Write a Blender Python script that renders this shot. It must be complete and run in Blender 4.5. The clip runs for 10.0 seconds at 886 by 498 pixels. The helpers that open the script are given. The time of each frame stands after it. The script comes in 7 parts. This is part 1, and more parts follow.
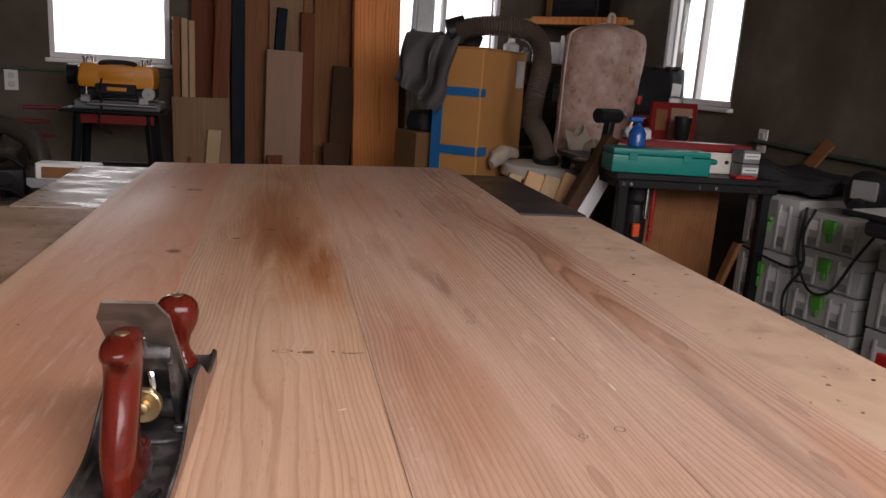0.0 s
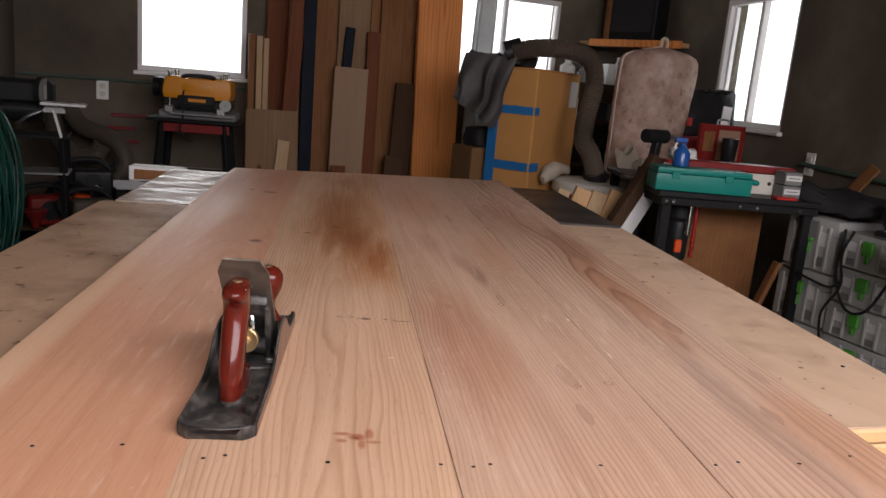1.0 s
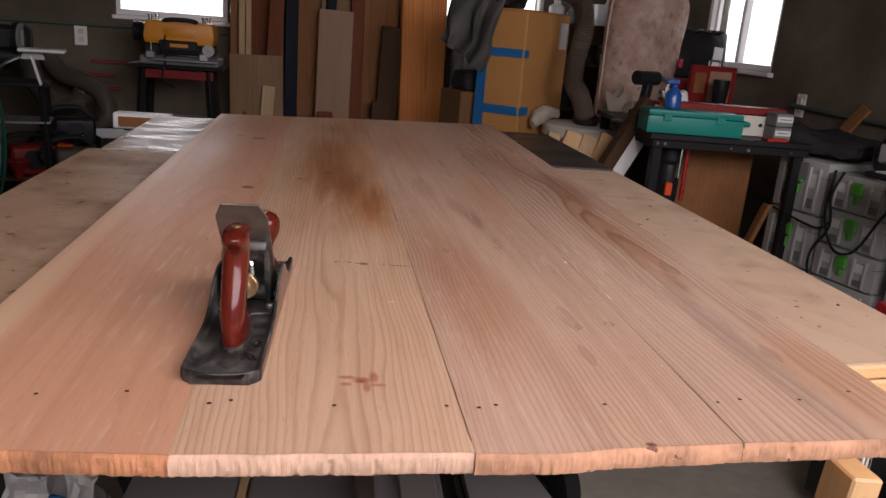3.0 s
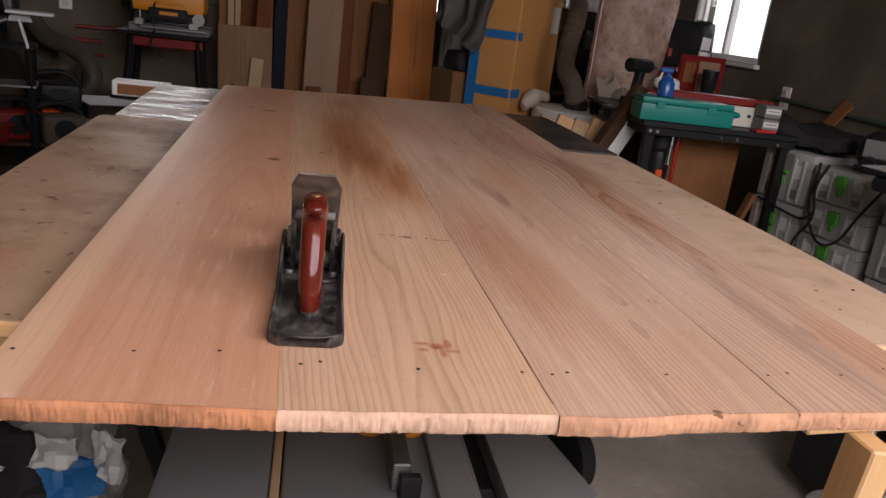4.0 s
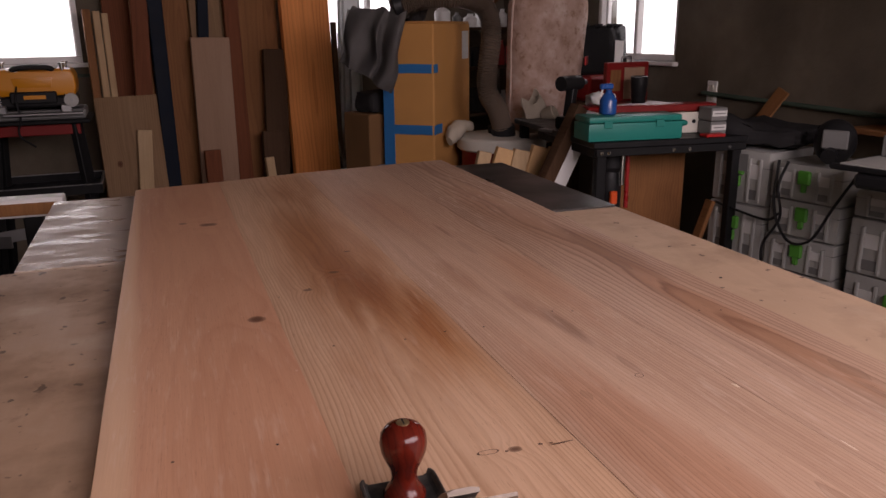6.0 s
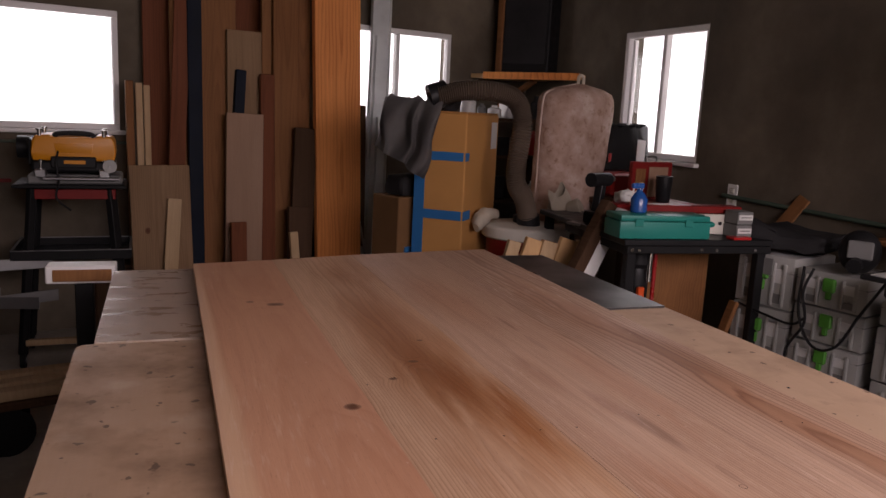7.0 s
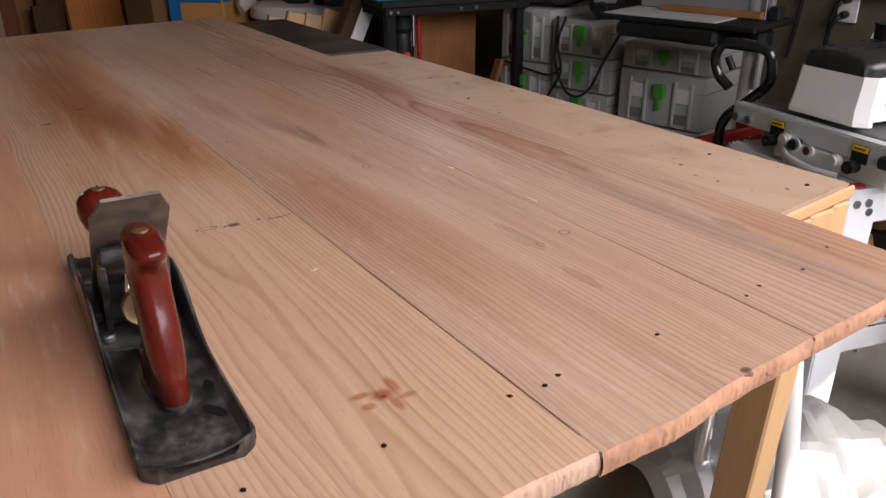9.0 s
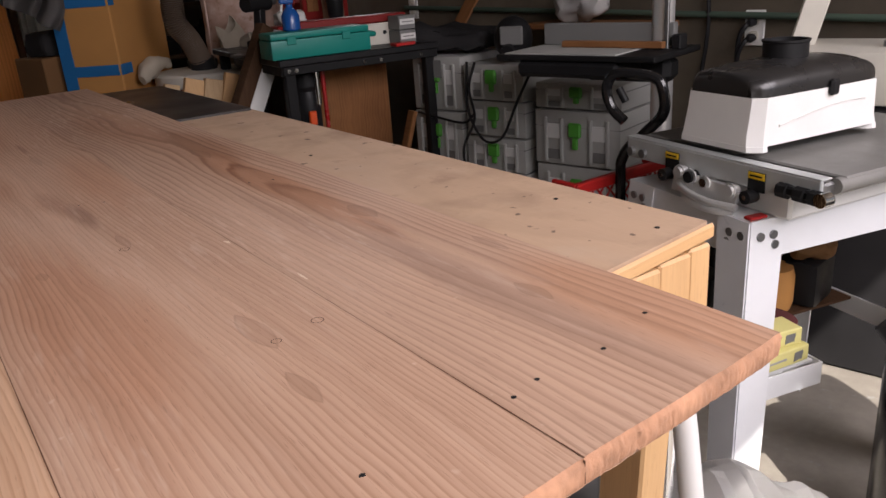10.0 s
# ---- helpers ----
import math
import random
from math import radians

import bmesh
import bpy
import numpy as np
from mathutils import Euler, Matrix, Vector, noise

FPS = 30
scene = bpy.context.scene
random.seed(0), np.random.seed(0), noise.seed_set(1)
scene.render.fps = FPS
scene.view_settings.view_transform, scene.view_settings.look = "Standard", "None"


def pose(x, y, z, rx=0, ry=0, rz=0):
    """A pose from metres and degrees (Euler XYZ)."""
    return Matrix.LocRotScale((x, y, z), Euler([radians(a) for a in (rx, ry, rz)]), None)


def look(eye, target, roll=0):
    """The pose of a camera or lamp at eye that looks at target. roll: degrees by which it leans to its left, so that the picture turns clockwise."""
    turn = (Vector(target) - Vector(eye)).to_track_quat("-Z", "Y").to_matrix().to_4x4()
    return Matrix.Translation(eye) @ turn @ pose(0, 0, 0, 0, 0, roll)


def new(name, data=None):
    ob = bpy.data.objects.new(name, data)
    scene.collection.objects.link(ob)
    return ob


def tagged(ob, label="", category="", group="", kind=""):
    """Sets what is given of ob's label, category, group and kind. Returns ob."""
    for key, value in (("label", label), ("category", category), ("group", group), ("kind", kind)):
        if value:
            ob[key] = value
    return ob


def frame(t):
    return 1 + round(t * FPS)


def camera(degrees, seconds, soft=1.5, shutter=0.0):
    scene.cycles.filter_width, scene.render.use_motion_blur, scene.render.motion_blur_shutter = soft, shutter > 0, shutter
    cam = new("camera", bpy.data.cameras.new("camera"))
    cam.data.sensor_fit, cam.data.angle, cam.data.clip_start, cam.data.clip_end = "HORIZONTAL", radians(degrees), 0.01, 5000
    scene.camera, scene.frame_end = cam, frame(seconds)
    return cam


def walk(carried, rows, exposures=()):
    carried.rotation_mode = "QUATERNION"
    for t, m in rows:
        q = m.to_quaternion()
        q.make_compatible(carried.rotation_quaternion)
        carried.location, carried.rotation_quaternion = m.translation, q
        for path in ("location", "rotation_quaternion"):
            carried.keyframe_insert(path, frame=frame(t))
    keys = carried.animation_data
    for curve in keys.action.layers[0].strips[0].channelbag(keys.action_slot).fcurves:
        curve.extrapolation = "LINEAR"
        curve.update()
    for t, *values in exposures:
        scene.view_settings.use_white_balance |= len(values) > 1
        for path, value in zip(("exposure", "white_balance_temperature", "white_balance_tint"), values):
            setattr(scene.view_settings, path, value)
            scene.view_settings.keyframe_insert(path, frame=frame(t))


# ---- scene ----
cam = camera(59.8, 10.0)
PATH = [
    (0, (-0.094, -0.347, 1.210), (0.281, 1.566, 0.762), 3.9),
    (0.5, (-0.098, -0.349, 1.200), (0.172, 1.581, 0.749), 5.0),
    (0.8, (-0.106, -0.440, 1.207), (0.157, 1.492, 0.766), 4.9),
    (1, (-0.100, -0.552, 1.224), (0.129, 1.390, 0.804), 5.0),
    (1.5, (-0.095, -0.551, 1.214), (0.114, 1.383, 0.749), 3.2),
    (2, (-0.077, -0.550, 1.208), (0.115, 1.369, 0.676), 1.6),
    (2.5, (-0.055, -0.544, 1.216), (0.161, 1.368, 0.668), 1.9),
    (2.7, (-0.069, -0.543, 1.221), (0.157, 1.367, 0.674), 3.1),
    (3.8, (-0.216, -0.554, 1.198), (0.133, 1.327, 0.615), 7.3),
    (4, (-0.218, -0.562, 1.209), (0.135, 1.316, 0.618), 7.1),
    (4.5, (-0.222, -0.542, 1.277), (0.075, 1.361, 0.736), -1.3),
    (5, (-0.264, -0.432, 1.276), (-0.003, 1.475, 0.730), -0.3),
    (5.5, (-0.290, -0.252, 1.293), (-0.026, 1.652, 0.743), -1.2),
    (6, (-0.356, -0.159, 1.300), (0.245, 1.668, 0.751), -0.6),
    (6.2, (-0.415, -0.152, 1.314), (0.273, 1.650, 0.784), -1.2),
    (7.5, (-0.523, -0.144, 1.336), (0.056, 1.748, 1.042), 4.4),
    (8, (-0.473, -0.204, 1.252), (0.127, 1.590, 0.602), 5.0),
    (8.5, (-0.403, -0.253, 1.215), (0.315, 1.442, 0.432), 1.7),
    (9, (-0.279, -0.293, 1.204), (0.668, 1.271, 0.394), -0.2),
    (9.5, (-0.167, -0.313, 1.183), (0.852, 1.232, 0.425), -0.6),
    (10, (-0.017, -0.256, 1.155), (1.019, 1.312, 0.469), -4.2),
]
walk(cam, [(t, look(eye, target, roll)) for t, eye, target, roll in PATH],
     exposures=[(0, 0.50, 6500, 15), (1.0, 0.58, 6450, 12), (2.5, 0.43, 6450, 16), (4.0, 0.48, 6500, 14), (5.5, 0.34, 6950, 27), (7.5, 0.40, 6900, 26), (8.5, 0.45, 6600, 18), (9.2, 0.53, 6200, 11), (10.0, 0.40, 6450, 14)])

# ---- light ----
ROOM = Matrix.Rotation(radians(15), 4, "Z")      # the room stands turned against the bench


def room(u, v, z, rz=0.0, rx=0.0, ry=0.0):
    return ROOM @ pose(u, v, z, rx, ry, rz)


WEST, EAST, NORTH, SOUTH, CEIL = -0.95, 3.32, 4.74, -1.25, 3.0
DOOR = (-0.75, 2.05, 2.55)                          # open garage door: from, to, height

world = bpy.data.worlds.new("sky")
scene.world = world
world.use_nodes = True
wn = world.node_tree.nodes
sky = wn.new("ShaderNodeTexSky")
sky.sky_type, sky.sun_disc = "NISHITA", False
sky.sun_elevation, sky.sun_rotation = radians(46), radians(210.5)
world.node_tree.links.new(sky.outputs[0], wn["Background"].inputs[0])
wn["Background"].inputs[1].default_value = 0.05

sun = new("sun", bpy.data.lights.new("sun", "SUN"))
sun.data.energy, sun.data.angle, sun.data.color = 5.0, radians(0.5), (1.0, 0.94, 0.85)
sun.matrix_world = look((0.390, -1.694, 2.877), (1.8, 0.70, 0.0))


def opening_light(name, m, w, h, power, color):
    lamp = new(name, bpy.data.lights.new(name, "AREA"))
    lamp.data.shape, lamp.data.size, lamp.data.size_y = "RECTANGLE", w, h
    lamp.data.energy, lamp.data.color = power, color
    lamp.matrix_world = m
    return lamp


opening_light("daylight_door", room((DOOR[0] + DOOR[1]) / 2, SOUTH - 0.05, 1.98) @ pose(0, 0, 0, 58, 0, 0),
              DOOR[1] - DOOR[0], 1.0, 60, (1.0, 0.925, 0.93))

# ---- node helpers ----


class Graph:
    def __init__(self, name, rough=0.6, metal=0.0, coat=0.0):
        self.m = bpy.data.materials.new(name)
        self.m.use_nodes = True
        self.t = self.m.node_tree
        self.b = self.t.nodes["Principled BSDF"]
        self.b.inputs["Roughness"].default_value = rough
        self.b.inputs["Metallic"].default_value = metal
        self.b.inputs["Coat Weight"].default_value = coat
        self.co = self.t.nodes.new("ShaderNodeTexCoord").outputs["Object"]

    def put(self, sock, val):
        if isinstance(val, bpy.types.NodeSocket):
            self.t.links.new(val, sock)
        elif isinstance(val, (tuple, list)) and len(val) == 3 and sock.type == "RGBA":
            sock.default_value = (*val, 1)
        else:
            sock.default_value = val

    def math(self, op, a, b=0.0, c=0.0):
        n = self.t.nodes.new("ShaderNodeMath")
        n.operation = op
        for s, val in zip(n.inputs, (a, b, c)):
            self.put(s, val)
        return n.outputs[0]

    def vmul(self, vec, k):
        n = self.t.nodes.new("ShaderNodeVectorMath")
        n.operation = "MULTIPLY"
        self.put(n.inputs[0], vec)
        n.inputs[1].default_value = k
        return n.outputs[0]

    def vadd(self, vec, k):
        n = self.t.nodes.new("ShaderNodeVectorMath")
        n.operation = "ADD"
        self.put(n.inputs[0], vec)
        self.put(n.inputs[1], k)
        return n.outputs[0]

    def noise(self, scale=1.0, detail=3.0, vec=None, stretch=(1, 1, 1), rough=0.5):
        n = self.t.nodes.new("ShaderNodeTexNoise")
        n.inputs["Scale"].default_value, n.inputs["Detail"].default_value = scale, detail
        n.inputs["Roughness"].default_value = rough
        v = self.co if vec is None else vec
        self.put(n.inputs["Vector"], self.vmul(v, stretch) if stretch != (1, 1, 1) else v)
        return n.outputs[0]

    def ramp(self, fac, *stops):
        n = self.t.nodes.new("ShaderNodeValToRGB")
        e = n.color_ramp.elements
        while len(e) < len(stops):
            e.new(0.5)
        for el, (p, c) in zip(e, stops):
            el.position, el.color = p, (*((c, c, c) if isinstance(c, (int, float)) else c), 1)
        self.put(n.inputs[0], fac)
        return n.outputs[0]

    def mix(self, fac, a, b, mode="MIX"):
        n = self.t.nodes.new("ShaderNodeMix")
        n.data_type, n.blend_type = "RGBA", mode
        self.put(n.inputs[0], fac)
        self.put(n.inputs[6], a)
        self.put(n.inputs[7], b)
        return n.outputs[2]

    def random(self):
        return self.t.nodes.new("ShaderNodeObjectInfo").outputs["Random"]

    def split(self, vec):
        n = self.t.nodes.new("ShaderNodeSeparateXYZ")
        self.put(n.inputs[0], vec)
        return n.outputs

    def join(self, x, y, z):
        n = self.t.nodes.new("ShaderNodeCombineXYZ")
        for s, val in zip(n.inputs, (x, y, z)):
            self.put(s, val)
        return n.outputs[0]

    def bump(self, height, strength=0.3, dist=0.002):
        n = self.t.nodes.new("ShaderNodeBump")
        n.inputs["Strength"].default_value, n.inputs["Distance"].default_value = strength, dist
        self.put(n.inputs["Height"], height)
        self.t.links.new(n.outputs[0], self.b.inputs["Normal"])

    def out(self, color, rough=None):
        self.put(self.b.inputs["Base Color"], color)
        if rough is not None:
            self.put(self.b.inputs["Roughness"], rough)
        return self.m


def plain(name, color, rough=0.5, metal=0.0, var=0.25, scale=18.0, coat=0.0, bump=0.15):
    """Painted, moulded or cast surface: two scales of mottling, grime in the gloss, a faint relief."""
    g = Graph(name, rough, metal, coat)
    n = g.noise(scale, 5)
    big = g.noise(scale * 0.18, 2)
    low = tuple(c * (1 - var) for c in color)
    high = tuple(min(1, c * (1 + var * 0.5)) for c in color)
    c = g.mix(g.ramp(big, (0.3, 0), (0.7, 1)), g.mix(n, low, color), g.mix(n, color, high))
    g.bump(g.noise(scale * 12, 3), bump, 0.001)
    return g.out(c, g.ramp(n, (0.2, max(0.02, rough - 0.12)), (0.8, min(1, rough + 0.12))))


def dusty(name, color, dust, rough, metal):
    """Dark worn surface with dust and rubbed patches lying on it."""
    g = Graph(name, rough, metal)
    a, b = g.noise(38, 5, rough=0.65), g.noise(160, 3)
    f = g.math("MULTIPLY", g.ramp(a, (0.42, 0.0), (0.68, 0.85)), g.ramp(b, (0.3, 0.5), (0.7, 1.0)))
    g.bump(b, 0.25, 0.0008)
    return g.out(g.mix(f, color, dust), g.ramp(f, (0.0, rough - 0.08), (0.8, 0.8)))


def wood(name, light, dark, ring=130.0, centre=0.0, depth=0.06, rough=0.5, knots=(), stains=(), sap=None, vary=True,
         contrast=1.0, skew=0.027, pockets=(), scuff=0.0, fibre=0.28, wave=0.16):
    """Flat-sawn board, its length along local y: rings cut by the face, fibres, knots and stains where they lie."""
    g = Graph(name, rough)
    v = g.co
    if vary:
        r = g.random()
        v = g.vadd(v, g.join(g.math("MULTIPLY", r, 3.1), g.math("MULTIPLY", r, 17.0), g.math("MULTIPLY", r, 5.0)))
    x, y, z = g.split(g.co)
    x = g.math("ADD", x, g.math("MULTIPLY", y, skew))
    warp = g.math("SUBTRACT", g.noise(1.0, 2, v, (5, 0.9, 5)), 0.5)
    fine = g.math("SUBTRACT", g.noise(1.0, 3, v, (40, 4.0, 40)), 0.5)
    xx = g.math("ADD", g.math("SUBTRACT", x, centre), g.math("ADD", g.math("MULTIPLY", warp, 0.07), g.math("MULTIPLY", g.math("SUBTRACT", g.noise(1.0, 2, v, (11, 3.2, 11)), 0.5), 0.022)))
    swell = 0.0
    for kx, ky, kr, kl in knots:                    # rings flow round each knot
        dx = g.math("DIVIDE", g.math("SUBTRACT", x, kx), kr * 3.2)
        dy = g.math("DIVIDE", g.math("SUBTRACT", y, ky), kl * 3.2)
        e = g.math("POWER", 2.718, g.math("MULTIPLY", g.math("ADD", g.math("MULTIPLY", dx, dx), g.math("MULTIPLY", dy, dy)), -1.0))
        swell = g.math("ADD", swell, g.math("MULTIPLY", e, kr * 0.9))
    zz = g.math("ADD", depth, g.math("MULTIPLY", g.math("SUBTRACT", g.noise(1.0, 1, v, (0.6, 0.7, 0.6)), 0.5), wave))
    d = g.math("SQRT", g.math("ADD", g.math("MULTIPLY", xx, xx), g.math("MULTIPLY", zz, zz)))
    d = g.math("ADD", g.math("ADD", d, swell), g.math("MULTIPLY", fine, 0.006))
    s = g.math("FRACT", g.math("MULTIPLY", d, ring))
    late = g.ramp(s, (0.0, 0.0), (0.55, 0.22), (0.86, 1.0), (1.0, 0.05))
    fib = g.noise(1.0, 3, v, (420, 9, 420))
    patch = g.noise(1.0, 3, v, (7, 1.3, 7))
    f = g.math("MULTIPLY", late, g.math("MULTIPLY", g.ramp(patch, (0.28, 0.15), (0.70, 1.0)), 0.78 * contrast))
    c = g.mix(f, light, dark)
    c = g.mix(g.math("MULTIPLY", g.ramp(fib, (0.35, 0.0), (0.75, 1.0)), fibre), c, tuple(k * 0.62 for k in light))
    streak = g.noise(1.0, 4, g.join(xx, g.math("MULTIPLY", y, 0.016), 0.37 * centre + 0.1), (70, 70, 1), 0.62)
    c = g.mix(g.ramp(streak, (0.46, 0.0), (0.70, 0.40 * min(1.0, contrast))), c, tuple(k * 0.85 for k in dark))
    tint = g.noise(1.0, 2, v, (2.6, 0.8, 2.6))
    c = g.mix(g.ramp(tint, (0.35, 0.0), (0.65, 0.30)), c, (light[0] * 0.97, light[1] * 1.08, light[2] * 1.16))
    pores = g.noise(1.0, 2, v, (900, 45, 900))
    c = g.mix(g.ramp(pores, (0.62, 0.0), (0.74, 0.45)), c, tuple(k * 0.6 for k in dark))
    c = g.mix(g.ramp(patch, (0.3, 0.0), (0.8, 0.35)), c, tuple(k * 0.72 for k in dark))
    if sap:
        edge, colour = sap
        m = g.ramp(g.math("ADD", g.math("MULTIPLY", g.math("SUBTRACT", x, edge), 18.0), g.math("MULTIPLY", warp, 1.2)), (0.4, 1.0), (0.62, 0.0))
        c = g.mix(g.math("MULTIPLY", m, 0.8), c, colour)
    for sx, sy, rx, ry, colour, amount in stains:
        dx = g.math("DIVIDE", g.math("SUBTRACT", x, sx), rx)
        dy = g.math("DIVIDE", g.math("SUBTRACT", y, sy), ry)
        q = g.math("SQRT", g.math("ADD", g.math("MULTIPLY", dx, dx), g.math("MULTIPLY", dy, dy)))
        q = g.math("ADD", q, g.math("ADD", g.math("MULTIPLY", warp, 1.1), g.math("MULTIPLY", fine, 0.8)))
        c = g.mix(g.math("MULTIPLY", g.ramp(q, (0.45, 1.0), (1.05, 0.0)), amount), c, colour, "MULTIPLY")
    for px, py, rx, ry in pockets:                  # brown lens with a darker outline
        dx = g.math("DIVIDE", g.math("SUBTRACT", x, px), rx)
        dy = g.math("DIVIDE", g.math("SUBTRACT", y, py), ry)
        q = g.math("ADD", g.math("ABSOLUTE", dx), g.math("MULTIPLY", dy, dy))
        q = g.math("ADD", q, g.math("MULTIPLY", fine, 0.9))
        c = g.mix(g.ramp(q, (0.0, 0.22), (0.72, 0.25), (0.86, 0.42), (1.0, 0.0)), c, tuple(k * 0.55 for k in dark))
    if scuff:                                       # pale dust and raised fibres left by sanding
        long = g.noise(1.0, 3, v, (110, 11, 110), 0.65)
        where = g.noise(1.0, 2, v, (3.5, 1.6, 3.5))
        k = g.math("MULTIPLY", g.ramp(long, (0.54, 0.0), (0.70, 1.0)), g.ramp(where, (0.42, 0.0), (0.62, scuff)))
        k = g.math("MAXIMUM", k, g.math("MULTIPLY", g.ramp(g.noise(1.0, 2, v, (60, 42, 60)), (0.73, 0.0), (0.77, 1.0)), scuff * 0.8))
        c = g.mix(k, c, (0.74, 0.58, 0.48))
    for kx, ky, kr, kl in knots:
        dx = g.math("DIVIDE", g.math("SUBTRACT", x, kx), kr)
        dy = g.math("DIVIDE", g.math("SUBTRACT", y, ky), kl)
        q = g.math("SQRT", g.math("ADD", g.math("MULTIPLY", dx, dx), g.math("MULTIPLY", dy, dy)))
        q = g.math("ADD", q, g.math("MULTIPLY", fine, 1.2))
        c = g.mix(g.ramp(q, (0.35, 0.9), (0.85, 0.55), (1.0, 0.0)), c, (0.09, 0.035, 0.02))
    g.bump(g.math("ADD", g.math("MULTIPLY", late, 0.5), fib), 0.25, 0.0008)
    return g.out(c, g.ramp(patch, (0.2, rough - 0.1), (0.8, rough + 0.12)))


def plywood(name, light, dark, gloss=0.55, grime=0.5, seed=0.0, spill=None, streaks=0.0):
    """Worn rotary-cut plywood face with wide soft figure, spills and dark specks."""
    g = Graph(name, gloss)
    v = g.vadd(g.co, (seed, seed * 2.3, 0.0))
    w = g.noise(1.0, 2, v, (3.0, 1.2, 3.0))
    s = g.math("FRACT", g.math("MULTIPLY", g.math("ADD", w, g.math("MULTIPLY", g.noise(1.0, 3, v, (12, 3, 12)), 0.12)), 9.0))
    c = g.mix(g.math("MULTIPLY", g.ramp(s, (0.0, 0.0), (0.8, 0.6), (1.0, 0.0)), 0.5), light, dark)
    blot = g.noise(5.5, 5, v, rough=0.62)
    c = g.mix(g.math("MULTIPLY", g.ramp(blot, (0.5, 0.0), (0.72, 1.0)), grime), c, tuple(k * 0.42 for k in dark))
    speck = g.noise(42.0, 2, v)
    rare = 0.665 + (0.75 - grime) * 0.10
    c = g.mix(g.ramp(speck, (rare, 0.0), (rare + 0.035, 0.85)), c, (0.06, 0.032, 0.02))
    smear = g.noise(17.0, 4, v, rough=0.7)
    c = g.mix(g.ramp(smear, (0.60, 0.0), (0.70, grime * 0.6)), c, (0.16, 0.075, 0.04))
    c = g.mix(g.ramp(g.noise(9.0, 4, g.vadd(v, (7.0, 3.0, 0.0))), (0.60, 0.0), (0.72, 0.35)), c, (0.60, 0.47, 0.36))
    if spill:                                       # old red paint
        x, y, z = g.split(g.co)
        dx = g.math("DIVIDE", g.math("SUBTRACT", x, spill[0]), spill[2])
        dy = g.math("DIVIDE", g.math("SUBTRACT", y, spill[1]), spill[3])
        q = g.math("SQRT", g.math("ADD", g.math("MULTIPLY", dx, dx), g.math("MULTIPLY", dy, dy)))
        q = g.math("ADD", q, g.math("MULTIPLY", g.math("SUBTRACT", smear, 0.5), 2.2))
        c = g.mix(g.ramp(q, (0.2, 0.75), (1.0, 0.0)), c, (0.42, 0.075, 0.05))
    c = g.mix(g.math("MULTIPLY", g.noise(1.0, 3, v, (300, 12, 300)), 0.25), c, tuple(k * 0.6 for k in light))
    g.bump(g.noise(160.0, 3, v), 0.2, 0.001)
    r = g.ramp(blot, (0.3, max(0.15, gloss - 0.18)), (0.7, gloss + 0.1))
    if streaks:                                     # broken strokes, rougher and paler than the rest
        k = g.noise(1.0, 4, v, (9, 24, 9), 0.6)
        r = g.ramp(k, (0.38, 0.22), (0.62, 0.55))
        c = g.mix(g.ramp(k, (0.45, 0.0), (0.6, streaks)), c, (0.62, 0.56, 0.50))
    return g.out(c, r)


# ---- materials ----
M = {}
M["board_pink"] = wood("heart_pine_orange", (0.595, 0.315, 0.19), (0.45, 0.185, 0.095), 75, -0.30, 0.10, 0.44, vary=False, contrast=0.62,
                       knots=[(-0.291, 1.530, 0.020, 0.016), (-0.262, 0.914, 0.014, 0.013), (-0.344, 1.558, 0.010, 0.010)],
                       sap=(-0.452, (0.66, 0.43, 0.275)), scuff=0.34, fibre=0.2)
M["board_yellow"] = wood("pine_yellow_stained", (0.67, 0.435, 0.285), (0.39, 0.20, 0.10), 190, -0.105, 0.040, 0.44, wave=0.09, vary=False, contrast=1.5,
                         knots=[(-0.066, 0.4635, 0.0075, 0.0060), (-0.11, 1.10, 0.010, 0.007), (-0.17, 1.02, 0.008, 0.007), (-0.06, 1.22, 0.007, 0.006)],
                         stains=[(-0.085, 1.27, 0.145, 0.78, (0.68, 0.51, 0.38), 0.85), (-0.06, 0.86, 0.055, 0.30, (0.80, 0.62, 0.45), 0.8),
                                 (-0.10, 1.22, 0.06, 0.42, (0.80, 0.66, 0.54), 0.8),
                                 (-0.084, 0.106, 0.0100, 0.0085, (0.62, 0.32, 0.26), 0.95), (-0.072, 0.113, 0.0050, 0.0130, (0.66, 0.38, 0.31), 0.9),
                                 (-0.097, 0.112, 0.0100, 0.0042, (0.64, 0.36, 0.30), 0.9), (-0.080, 0.092, 0.0042, 0.0110, (0.66, 0.40, 0.33), 0.85),
                                 (-0.069, 0.097, 0.0090, 0.0040, (0.68, 0.42, 0.36), 0.8), (-0.098, 0.098, 0.0065, 0.0045, (0.62, 0.34, 0.28), 0.8),
                                 (-0.084, 0.104, 0.0028, 0.0026, (0.42, 0.20, 0.16), 0.9), (-0.05, 1.85, 0.12, 0.30, (0.84, 0.74, 0.66), 0.8),
                                 (-0.090, 1.04, 0.075, 0.26, (0.74, 0.63, 0.52), 0.8), (-0.030, 0.76, 0.028, 0.20, (0.86, 0.68, 0.48), 0.7)],
                         scuff=0.16)
